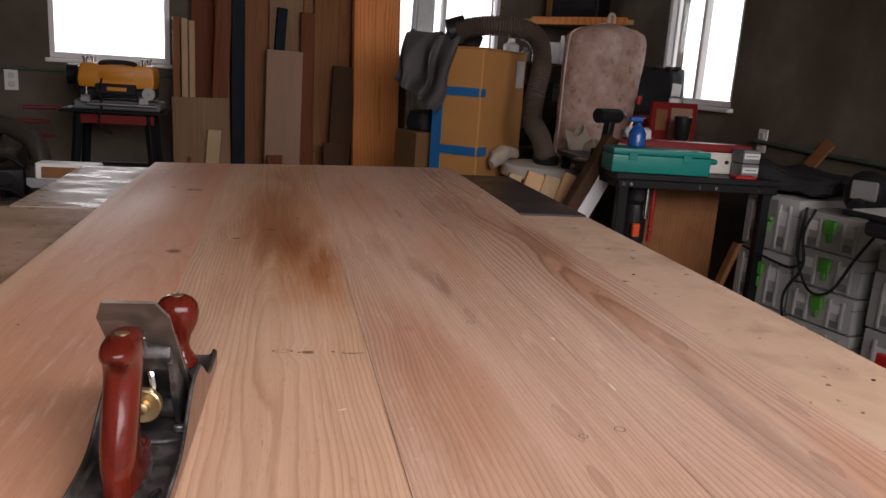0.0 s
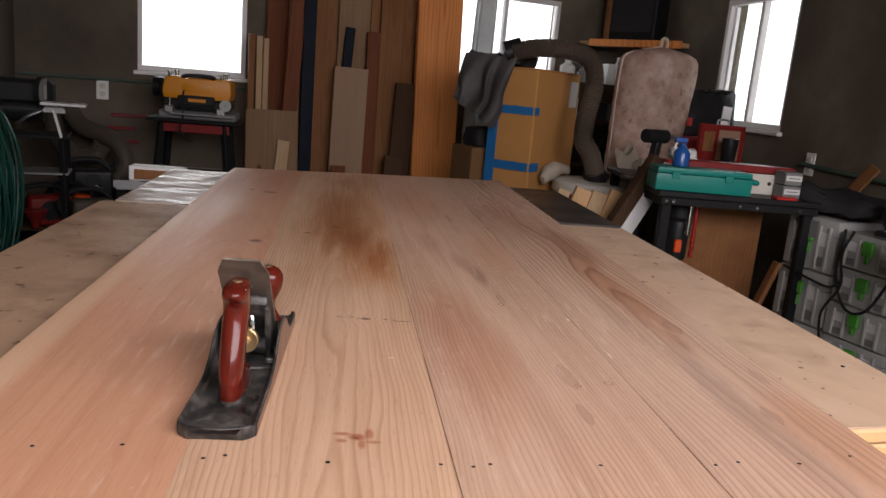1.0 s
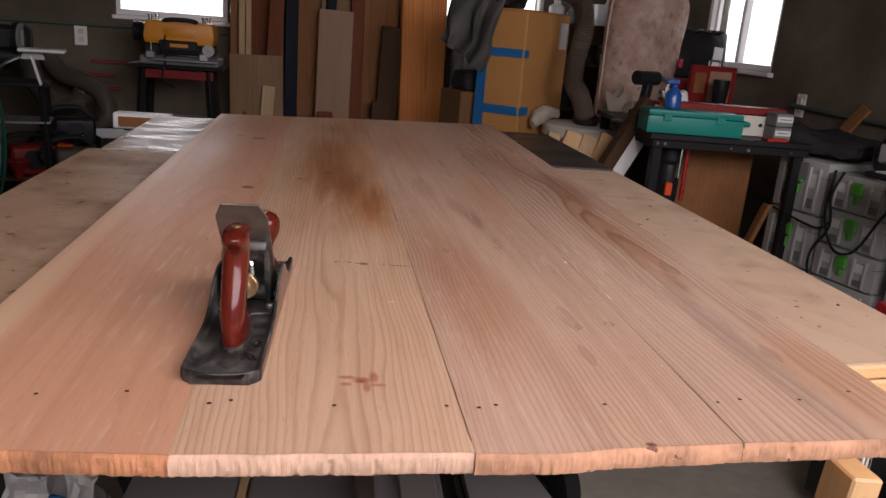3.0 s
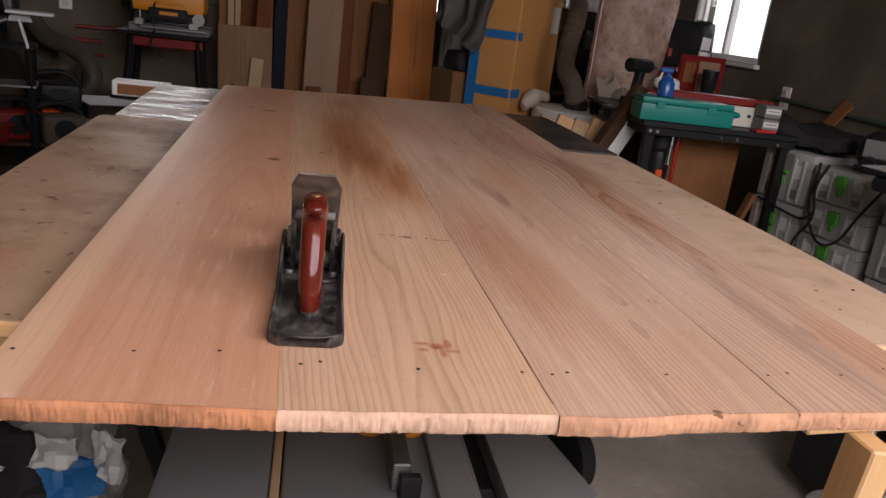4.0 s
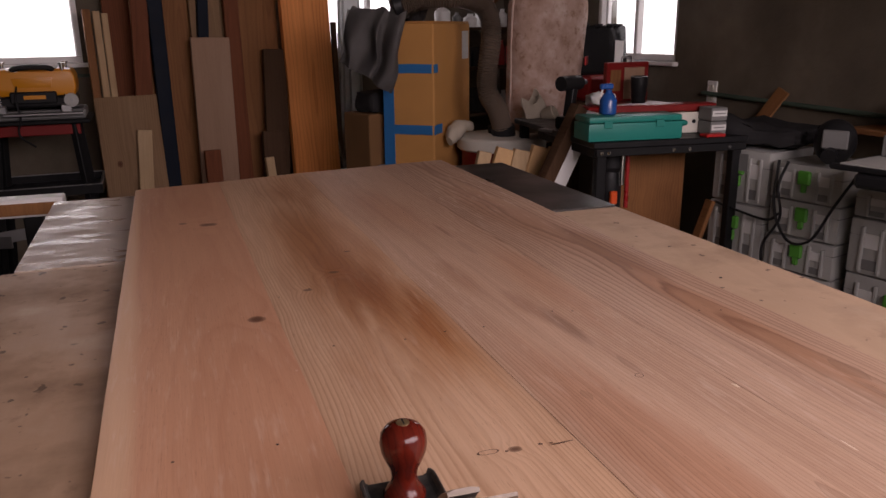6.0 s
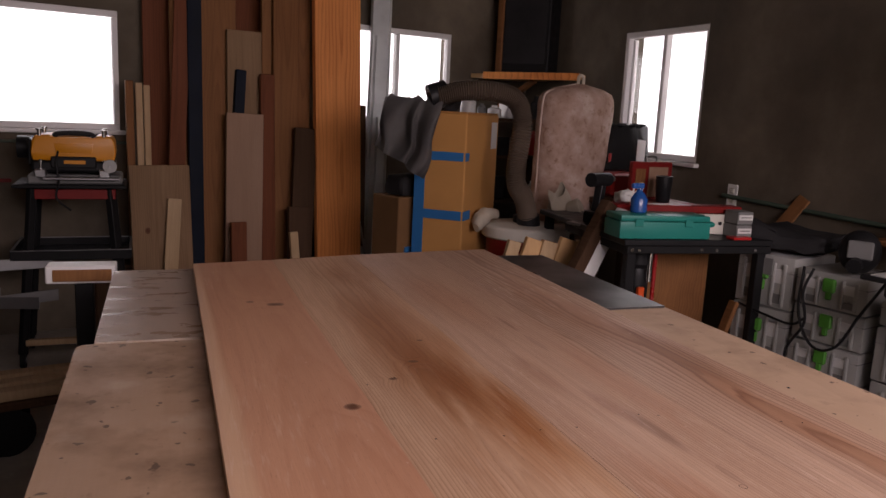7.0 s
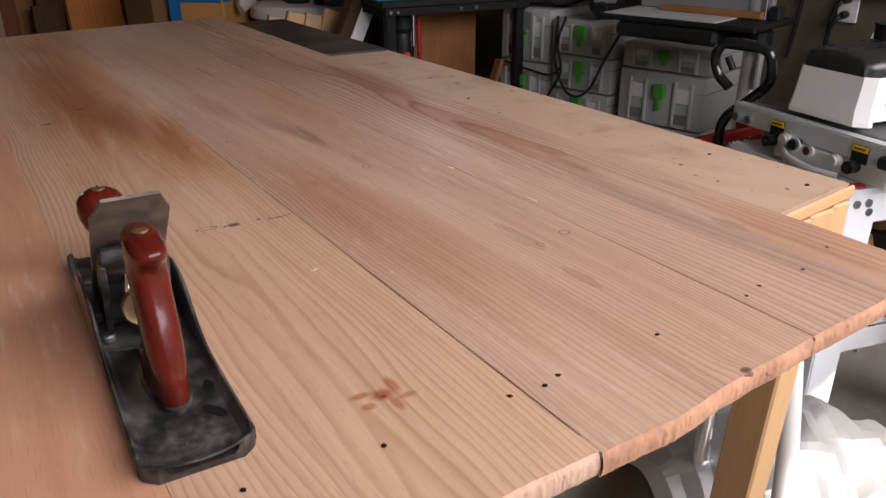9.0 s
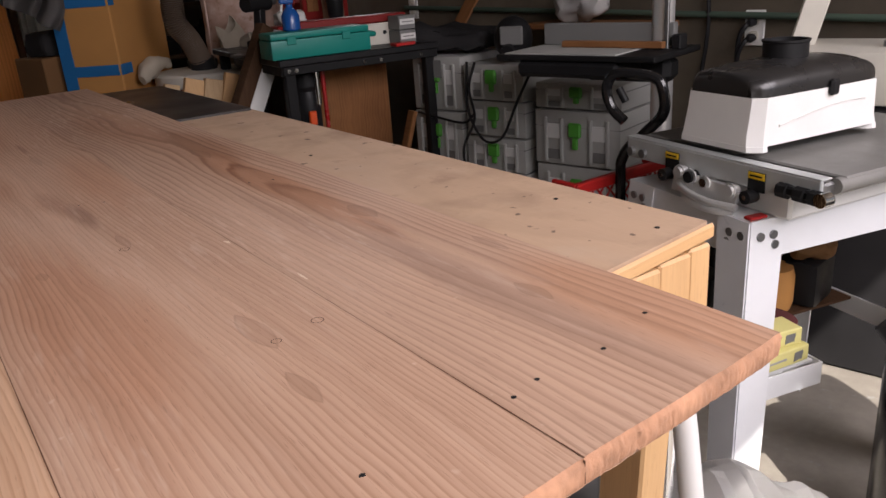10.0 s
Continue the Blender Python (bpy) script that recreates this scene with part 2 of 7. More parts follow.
M["board_brown"] = wood("fir_greyish_brown", (0.60, 0.392, 0.274), (0.35, 0.18, 0.105), 185, 0.30, 0.05, 0.44, wave=0.09, vary=False, contrast=1.7,
                        knots=[(0.149, -0.0035, 0.0055, 0.0040)],
                        stains=[(0.140, 0.74, 0.014, 0.085, (0.52, 0.46, 0.45), 0.7), (0.122, 0.84, 0.020, 0.10, (0.70, 0.60, 0.55), 0.7), (0.08, 1.0, 0.03, 0.14, (0.78, 0.68, 0.62), 0.7),
                                (0.16, 1.30, 0.007, 0.09, (0.55, 0.43, 0.38), 0.7), (0.06, 0.42, 0.06, 0.34, (0.90, 0.77, 0.70), 0.85), (0.20, 0.95, 0.06, 0.25, (0.92, 0.80, 0.72), 0.8), (0.10, 1.55, 0.09, 0.35, (0.90, 0.78, 0.70), 0.8)],
                        pockets=[(0.165, 0.280, 0.011, 0.042), (0.154, 0.175, 0.008, 0.030), (0.150, 0.60, 0.006, 0.03), (0.060, 0.545, 0.006, 0.014), (0.160, 1.17, 0.006, 0.060)], scuff=0.42)
M["board_grey"] = wood("fir_weathered_grain", (0.61, 0.40, 0.28), (0.29, 0.15, 0.092), 150, 0.365, 0.045, 0.44, wave=0.09, vary=False, contrast=2.0,
                       stains=[(0.348, 0.22, 0.030, 0.24, (0.70, 0.68, 0.70), 0.75), (0.315, 0.52, 0.020, 0.20, (0.76, 0.72, 0.72), 0.6), (0.40, 1.05, 0.03, 0.2, (0.70, 0.57, 0.48), 0.7), (0.37, 0.70, 0.034, 0.32, (0.80, 0.62, 0.50), 0.75), (0.41, 0.12, 0.05, 0.16, (0.92, 0.78, 0.68), 0.8), (0.33, 1.45, 0.07, 0.4, (0.90, 0.78, 0.70), 0.8)],
                       pockets=[(0.369, 0.191, 0.009, 0.024), (0.389, 0.500, 0.013, 0.035), (0.371, 0.98, 0.012, 0.05), (0.42, 0.31, 0.007, 0.03)], scuff=0.42)
M["end_grain"] = plain("sawn_end_grain", (0.50, 0.265, 0.155), 0.85, var=0.7, scale=120, bump=0.8)
M["end_orange"] = plain("sawn_end_grain_orange", (0.46, 0.20, 0.095), 0.85, var=0.7, scale=110, bump=0.8)
M["end_pale"] = plain("sawn_end_grain_pale", (0.58, 0.375, 0.265), 0.8, var=0.45, scale=110, bump=0.8)
M["ply_top"] = plywood("worn_plywood_top", (0.435, 0.285, 0.185), (0.33, 0.19, 0.108), 0.52, 0.75, spill=(-0.60, 0.31, 0.075, 0.09))
M["ply_clean"] = plywood("birch_plywood_top", (0.56, 0.39, 0.265), (0.40, 0.26, 0.165), 0.6, 0.42, 4.0)
M["ply_gloss"] = plywood("varnished_plywood", (0.42, 0.31, 0.23), (0.30, 0.20, 0.14), 0.40, 0.5, 9.0, streaks=0.22)
M["pine"] = wood("clean_pine_lumber", (0.62, 0.38, 0.18), (0.50, 0.27, 0.11), 60, 0.0, 0.1, 0.5, contrast=0.6, skew=0)
M["fir_orange"] = wood("orange_fir_board", (0.86, 0.33, 0.095), (0.50, 0.135, 0.032), 48, 0.02, 0.05, 0.5, contrast=1.5, skew=0)
M["oak"] = wood("brown_board", (0.275, 0.122, 0.048), (0.135, 0.053, 0.021), 80, 0, 0.06, 0.6, skew=0)
M["redwood"] = wood("red_brown_board", (0.195, 0.062, 0.027), (0.105, 0.034, 0.016), 80, 0, 0.06, 0.6, skew=0)
M["pale_board"] = wood("pale_pinkish_board", (0.36, 0.225, 0.150), (0.27, 0.155, 0.098), 50, 0, 0.2, 0.65, contrast=0.5, skew=0)
M["blond"] = wood("blond_board", (0.52, 0.36, 0.21), (0.40, 0.25, 0.13), 70, 0, 0.06, 0.6, skew=0)
M["weathered"] = wood("weathered_board", (0.30, 0.185, 0.105), (0.165, 0.092, 0.048), 90, 0, 0.05, 0.75, skew=0,
                      knots=[(0.05, 0.3, 0.02, 0.02), (-0.08, 0.62, 0.015, 0.02)])
M["dark_board"] = wood("dark_old_board", (0.085, 0.046, 0.026), (0.048, 0.025, 0.015), 80, 0, 0.06, 0.7, skew=0)
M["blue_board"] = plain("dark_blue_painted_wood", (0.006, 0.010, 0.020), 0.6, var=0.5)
M["cast_black"] = dusty("worn_japanned_iron", (0.022, 0.021, 0.021), (0.16, 0.145, 0.13), 0.42, 0.25)
# brown holds both patina and the reflection of the planks
M["side_iron"] = plain("iron_mirroring_wood", (0.30, 0.20, 0.155), 0.36, 0.75, var=0.35, scale=30)
M["worn_edge"] = dusty("rubbed_iron_edge", (0.030, 0.028, 0.027), (0.34, 0.31, 0.28), 0.40, 0.5)
M["cap_iron"] = dusty("patchy_oxidised_cap", (0.050, 0.040, 0.034), (0.26, 0.21, 0.17), 0.34, 0.55)
M["rosewood"] = wood("lacquered_rosewood", (0.120, 0.013, 0.0065), (0.030, 0.005, 0.0035), 260, 0, 0.03, 0.2, vary=False, contrast=1.1, skew=0)
M["rosewood"].node_tree.nodes["Principled BSDF"].inputs["Specular IOR Level"].default_value = 0.12
M["rosewood"].node_tree.nodes["Principled BSDF"].inputs["Coat Weight"].default_value = 0.45
M["rosewood"].node_tree.nodes["Principled BSDF"].inputs["Coat Roughness"].default_value = 0.09
M["blade_steel"] = dusty("dull_oxidised_blade", (0.20, 0.165, 0.135), (0.34, 0.29, 0.245), 0.40, 0.6)
M["brass"] = plain("tarnished_brass", (0.50, 0.37, 0.20), 0.36, 0.9, var=0.3, scale=60)
M["steel"] = plain("dull_steel", (0.32, 0.32, 0.32), 0.45, 0.95, var=0.25, scale=40)
M["chrome"] = plain("polished_steel", (0.7, 0.7, 0.7), 0.14, 1.0, var=0.12)
M["galv"] = plain("galvanised_sheet", (0.62, 0.645, 0.64), 0.42, 0.5, var=0.25, scale=30)
M["lid_black"] = plain("dusty_black_moulding", (0.022, 0.021, 0.021), 0.30, var=0.3)
M["maroon"] = plain("dark_maroon_felt", (0.10, 0.022, 0.024), 0.7, var=0.35)
# metal lightened so that its colour holds the bright window's reflection
M["cast_bright"] = plain("casting_with_window_glare", (0.80, 0.80, 0.79), 0.36, 0.7, var=0.2)
M["foil"] = plain("crumpled_aluminium", (0.90, 0.89, 0.88), 0.38, 0.75, var=0.1)
M["black"] = plain("black_plastic", (0.014, 0.014, 0.015), 0.42, var=0.4)
M["black_gloss"] = plain("glossy_black_plastic", (0.012, 0.012, 0.013), 0.16, var=0.3)
M["black_steel"] = plain("black_painted_steel", (0.012, 0.012, 0.0125), 0.55, 0.0, var=0.5)
M["black_sheet"] = plain("dark_phenolic_sheet", (0.030, 0.026, 0.024), 0.34, var=0.35, scale=8)
M["dark"] = plain("dark_soft_case", (0.028, 0.027, 0.028), 0.8, var=0.5)
M["yellow"] = plain("safety_yellow_housing", (0.66, 0.25, 0.008), 0.38, var=0.2)
M["white"] = plain("white_enamel", (0.74, 0.73, 0.71), 0.4, var=0.12)
M["white_dirty"] = plain("yellowed_white_paint", (0.60, 0.57, 0.50), 0.5, var=0.3)
M["vinyl"] = plain("white_window_vinyl", (0.75, 0.73, 0.72), 0.45, var=0.12)
M["grey_paint"] = plain("pale_grey_stand_paint", (0.76, 0.77, 0.79), 0.35, var=0.12)
M["grey_saw"] = plain("grey_painted_tabletop", (0.17, 0.172, 0.178), 0.45, 0.1, var=0.2, scale=7)
M["grey_case"] = plain("pale_grey_case_plastic", (0.38, 0.38, 0.36), 0.55, var=0.18)
M["grey_dark"] = plain("mid_grey_plastic", (0.17, 0.17, 0.165), 0.55, var=0.2)
M["green"] = plain("lime_green_latch", (0.07, 0.30, 0.035), 0.5, var=0.2)
M["teal"] = plain("teal_tool_case", (0.006, 0.20, 0.165), 0.42, var=0.2)
M["red"] = plain("red_plastic", (0.42, 0.018, 0.016), 0.4, var=0.3)
M["red_dark"] = plain("dark_red_paint", (0.20, 0.014, 0.012), 0.4, var=0.35)
M["orange"] = plain("orange_plastic", (0.72, 0.085, 0.014), 0.42, var=0.3)
M["hose_green"] = plain("dark_green_hose", (0.010, 0.055, 0.040), 0.42, var=0.4)
M["pipe_green"] = plain("faded_green_pipe", (0.055, 0.085, 0.062), 0.6, var=0.4)
M["seam"] = plain("pale_seam_piping", (0.56, 0.43, 0.37), 0.9, var=0.3)
M["blue_tape"] = plain("blue_masking_tape", (0.010, 0.13, 0.34), 0.6, var=0.25)
M["blue_bottle"] = plain("blue_bottle_plastic", (0.012, 0.08, 0.30), 0.25, var=0.2)
M["paper"] = plain("printed_pale_card", (0.62, 0.62, 0.60), 0.6, var=0.12)
M["yellow_card"] = plain("yellow_cardboard", (0.72, 0.66, 0.26), 0.6, var=0.15)
M["label_yellow"] = plain("yellow_warning_label", (0.80, 0.50, 0.02), 0.5, var=0.1)
M["rubber"] = plain("grey_rubber_belt", (0.17, 0.165, 0.155), 0.5, var=0.35, scale=25, bump=0.5)
M["hose_grey"] = plain("flexible_duct_plastic", (0.085, 0.070, 0.053), 0.5, var=0.35)
M["hose_red"] = plain("grey_brown_hose", (0.115, 0.085, 0.064), 0.4, var=0.35)
M["cloth_grey"] = plain("grey_cotton_cloth", (0.20, 0.19, 0.185), 0.9, var=0.5, scale=12, bump=0.5)

M["cloth_cream"] = plain("cream_canvas", (0.46, 0.40, 0.32), 0.9, var=0.25, scale=14, bump=0.4)
M["card"] = plain("brown_corrugated_cardboard", (0.50, 0.245, 0.078), 0.75, var=0.22, scale=10)
# darker copy of card that carries the small box's shadow in its colour
M["card_dark"] = plain("cardboard_with_shade", (0.19, 0.10, 0.045), 0.8, var=0.25, scale=10)
M["bag_film"] = plain("grey_plastic_bag_film", (0.44, 0.43, 0.42), 0.25, var=0.3)
M["tyre"] = plain("black_rubber_tyre", (0.012, 0.012, 0.012), 0.7, var=0.4)
M["glass_red"] = plain("red_indicator", (0.30, 0.015, 0.015), 0.3, var=0.1)

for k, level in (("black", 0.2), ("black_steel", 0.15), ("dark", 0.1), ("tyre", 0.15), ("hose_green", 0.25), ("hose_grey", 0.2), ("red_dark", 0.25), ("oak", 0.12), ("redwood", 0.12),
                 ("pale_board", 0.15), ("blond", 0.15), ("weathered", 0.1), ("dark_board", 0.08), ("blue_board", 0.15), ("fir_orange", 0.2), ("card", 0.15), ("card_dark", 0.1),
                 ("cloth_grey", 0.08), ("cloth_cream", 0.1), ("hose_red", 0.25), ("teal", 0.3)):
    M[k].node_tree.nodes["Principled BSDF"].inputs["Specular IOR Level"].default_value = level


def plaster_wall():
    g = Graph("smoked_plaster_wall", 0.85)
    a, b = g.noise(1.3, 5, rough=0.6), g.noise(14, 5)
    c = g.ramp(a, (0.28, (0.048, 0.037, 0.024)), (0.5, (0.112, 0.088, 0.060)), (0.72, (0.215, 0.175, 0.125)))
    c = g.mix(g.math("MULTIPLY", b, 0.45), c, (0.09, 0.076, 0.06))
    g.bump(g.noise(60, 5), 0.5, 0.003)
    return g.out(c)


def concrete():
    g = Graph("worn_concrete_floor", 0.6)
    a, b, s = g.noise(2.2, 6, rough=0.65), g.noise(30, 5), g.noise(9, 6, rough=0.7)
    c = g.ramp(a, (0.3, (0.27, 0.238, 0.195)), (0.6, (0.45, 0.405, 0.345)), (0.8, (0.56, 0.51, 0.44)))
    c = g.mix(g.ramp(s, (0.58, 0.0), (0.68, 0.7)), c, (0.50, 0.49, 0.47))
    c = g.mix(g.math("MULTIPLY", b, 0.4), c, (0.10, 0.095, 0.09))
    g.bump(b, 0.3, 0.002)
    return g.out(c, g.ramp(a, (0.3, 0.35), (0.7, 0.75)))


def stained_felt():
    g = Graph("dusty_felt_filter_bag", 0.95)
    a, b, f = g.noise(9, 5, rough=0.6), g.noise(26, 4, rough=0.6), g.noise(320, 2)
    c = g.ramp(a, (0.32, (0.30, 0.19, 0.145)), (0.52, (0.43, 0.30, 0.245)), (0.70, (0.54, 0.43, 0.38)))
    c = g.mix(g.ramp(b, (0.56, 0.0), (0.70, 0.65)), c, (0.20, 0.105, 0.060))
    g.b.inputs["Specular IOR Level"].default_value = 0.08
    g.bump(f, 0.5, 0.002)
    return g.out(c)


M["wall"], M["concrete"] = plaster_wall(), concrete()
M["cloth_bag"] = stained_felt()


def glass():
    g = Graph("window_glass", 0.02)
    g.b.inputs["Transmission Weight"].default_value = 1.0
    g.b.inputs["IOR"].default_value = 1.45
    return g.out((0.95, 0.97, 0.96))


M["glass"] = glass()


def glowing_sky():
    m = bpy.data.materials.new("bright_overcast_backdrop")
    m.use_nodes = True
    t = m.node_tree
    t.nodes.remove(t.nodes["Principled BSDF"])
    e = t.nodes.new("ShaderNodeEmission")
    e.inputs[0].default_value, e.inputs[1].default_value = (0.97, 0.98, 1.0, 1), 1.9
    t.links.new(e.outputs[0], t.nodes["Material Output"].inputs[0])
    return m


M["backdrop"] = glowing_sky()

# ---- mesh helpers ----
I4 = Matrix.Identity(4)


def box(bm, c, s, bevel=0.0, m=I4, seg=1):
    r = bmesh.ops.create_cube(bm, size=1.0, matrix=m @ Matrix.Translation(c) @ Matrix.Diagonal((*s, 1)))
    if bevel > 0:
        edges = list({e for vtx in r["verts"] for e in vtx.link_edges})
        bmesh.ops.bevel(bm, geom=edges, offset=bevel, segments=seg, affect="EDGES", profile=0.6)
    return bm


def rod(bm, a, b, r, r2=None, seg=14):
    a, b = Vector(a), Vector(b)
    d = b - a
    m = Matrix.Translation((a + b) / 2) @ d.to_track_quat("Z", "Y").to_matrix().to_4x4()
    bmesh.ops.create_cone(bm, cap_ends=True, segments=seg, radius1=r, radius2=r if r2 is None else r2, depth=d.length, matrix=m)
    return bm


def lathe(bm, profile, m=I4, seg=24):
    """A turned body from (radius, height) pairs, closed at both ends."""
    rings = []
    for r, h in profile:
        rings.append([bm.verts.new(m @ Vector((r * math.cos(a), r * math.sin(a), h))) for a in (2 * math.pi * i / seg for i in range(seg))])
    for p, q in zip(rings, rings[1:]):
        for i in range(seg):
            bm.faces.new((p[i], p[(i + 1) % seg], q[(i + 1) % seg], q[i]))
    bm.faces.new(rings[0][::-1])
    bm.faces.new(rings[-1])
    return bm


def smooth_path(pts, n):
    """Points along a smooth line through pts."""
    p = [Vector(q) for q in pts]
    p = [2 * p[0] - p[1]] + p + [2 * p[-1] - p[-2]]
    res = []
    k = len(p) - 3
    for i in range(k * n + 1):
        s = min(i // n, k - 1)
        t = i / n - s
        a, b, c, d = p[s:s + 4]
        res.append(0.5 * (2 * b + (c - a) * t + (2 * a - 5 * b + 4 * c - d) * t * t + (3 * b - a - 3 * c + d) * t ** 3))
    return res


def sweep(bm, pts, radius, seg=10, n=8, ribs=0.0, oval=1.0):
    """A tube along a smooth path; radius a number or a function of 0..1; ribs corrugate it."""
    line = smooth_path(pts, n)
    rings, side = [], None
    for i, p in enumerate(line):
        d = (line[min(i + 1, len(line) - 1)] - line[max(i - 1, 0)]).normalized()
        side = (side or (Vector((0, 0, 1)) if abs(d.z) < 0.9 else Vector((1, 0, 0))))
        side = (side - d * side.dot(d)).normalized()
        up = d.cross(side)
        r = radius(i / (len(line) - 1)) if callable(radius) else radius
        r *= 1 + (ribs if i % 2 else -ribs)
        rings.append([bm.verts.new(p + side * (r * math.cos(a)) + up * (r * oval * math.sin(a))) for a in (2 * math.pi * k / seg for k in range(seg))])
    for p, q in zip(rings, rings[1:]):
        for i in range(seg):
            bm.faces.new((p[i], p[(i + 1) % seg], q[(i + 1) % seg], q[i]))
    bm.faces.new(rings[0][::-1])
    bm.faces.new(rings[-1])
    return bm


def prism(bm, outline, depth, m=I4, bevel=0.0, seg=2):
    """A flat outline in x, z pushed along y by depth, centred."""
    a = [bm.verts.new(m @ Vector((x, -depth / 2, z))) for x, z in outline]
    b = [bm.verts.new(m @ Vector((x, depth / 2, z))) for x, z in outline]
    n = len(a)
    bm.faces.new(a)
    bm.faces.new(b[::-1])
    for i in range(n):
        bm.faces.new((a[i], b[i], b[(i + 1) % n], a[(i + 1) % n]))
    if bevel:
        keep = {vtx for vtx in a + b}
        edges = [e for e in bm.edges if e.verts[0] in keep and e.verts[1] in keep]
        bmesh.ops.bevel(bm, geom=edges, offset=bevel, segments=seg, affect="EDGES", profile=0.6)
    return bm


def rumple(bm, amount, scale=9.0, cuts=0):
    """Folds and dents, by noise along each vertex normal."""
    if cuts:
        bmesh.ops.subdivide_edges(bm, edges=bm.edges[:], cuts=cuts, use_grid_fill=True)
    bm.normal_update()
    moves = [(vtx, vtx.normal * (noise.fractal(vtx.co * scale, 1.0, 2.0, 3) * amount)) for vtx in bm.verts]
    for vtx, d in moves:
        vtx.co += d
    return bm


def stick(bm, a, b, w, d):
    """A straight rail or post of w by d between two points."""
    a, b = Vector(a), Vector(b)
    q = (b - a).to_track_quat("Y", "Z").to_matrix().to_4x4()
    return box(bm, (0, 0, 0), (w, (b - a).length, d), 0.003, Matrix.Translation((a + b) / 2) @ q)


def mesh_of(name, bm, material, smooth=35):
    bmesh.ops.recalc_face_normals(bm, faces=bm.faces[:])
    me = bpy.data.meshes.new(name)
    bm.to_mesh(me)
    bm.free()
    me.materials.append(material)
    if smooth:
        me.set_sharp_from_angle(angle=radians(smooth))
    return me


def part(name, bm, material, parent, label="", m=None, smooth=35):
    ob = new(name, mesh_of(name, bm, material, smooth))
    ob.parent = parent
    if m is not None:
        ob.matrix_basis = m
    return tagged(ob, label)


def thing(name, label, category, m=I4, group="", kind=""):
    ob = new(name)
    ob.empty_display_size = 0.05
    ob.matrix_basis = m
    return tagged(ob, label, category, group, kind)


def solid(name, bm, material, label, category, m=I4, group="", kind="", smooth=35):
    ob = new(name, mesh_of(name, bm, material, smooth))
    ob.matrix_basis = m
    return tagged(ob, label, category, group, kind)


def B():
    return bmesh.new()


# ---- setting ----
def structure(name, bm, material, label, category="wall", m=ROOM):
    return solid(name, bm, material, label, category, m, kind="structure", smooth=0)


def wall_with_holes(name, axis, at, thick, lo, hi, holes, label, m=ROOM):
    """A wall along u (axis 0) or v (axis 1), of blocks round its rectangular openings."""
    bm = B()

    def block(a0, a1, z0, z1):
        if a1 - a0 < 1e-4 or z1 - z0 < 1e-4:
            return
        c, s = ((a0 + a1) / 2, at + thick / 2, (z0 + z1) / 2), (a1 - a0, abs(thick), z1 - z0)
        if axis:
            c, s = (c[1], c[0], c[2]), (s[1], s[0], s[2])
        box(bm, c, s)
    x = lo
    for a0, a1, z0, z1 in sorted(holes):
        block(x, a0, 0, CEIL)
        block(a0, a1, 0, z0)
        block(a0, a1, z1, CEIL)
        x = a1
    block(x, hi, 0, CEIL)
    return structure(name, bm, M["wall"], label, m=m)


WIN_A = (-0.28, 0.37, 1.14, 1.80)
WIN_B = (1.75, 2.62, 1.15, 1.88)
WIN_C = (2.100, 2.838, 1.120, 1.868)
EASTM = room(2.60, 0.72, 0, -10.2)              # the side wall stands out of square
wall_with_holes("wall_north", 0, NORTH, 0.14, WEST - 0.14, EAST + 0.14, [WIN_A, WIN_B], "rough smoke-brown plastered wall with two windows")
wall_with_holes("wall_east", 1, 0.0, 0.14, -2.02, 4.08, [WIN_C], "rough brown plastered side wall with a sliding window", EASTM)
wall_with_holes("wall_west", 1, WEST, -0.14, SOUTH, NORTH, [], "rough grey-brown plastered side wall")
wall_with_holes("wall_south", 0, SOUTH, -0.14, WEST - 0.14, EAST + 0.14, [(DOOR[0], DOOR[1], 0, DOOR[2])], "plastered wall with a wide open doorway")
structure("ceiling", box(B(), ((WEST + EAST) / 2, (SOUTH + NORTH) / 2, CEIL + 0.06), (EAST - WEST + 0.28, NORTH - SOUTH + 0.28, 0.12)),
          M["wall"], "dark plastered ceiling over the workshop", "ceiling")
structure("floor", box(B(), ((WEST + EAST) / 2, (SOUTH + NORTH) / 2, -0.06), (EAST - WEST + 0.28, NORTH - SOUTH + 0.28, 0.12)),
          M["concrete"], "stained grey concrete workshop floor", "floor")
structure("ground", box(B(), (0, 0, -0.14), (400, 400, 0.02)), M["concrete"], "pale concrete ground outside the workshop", "ground")


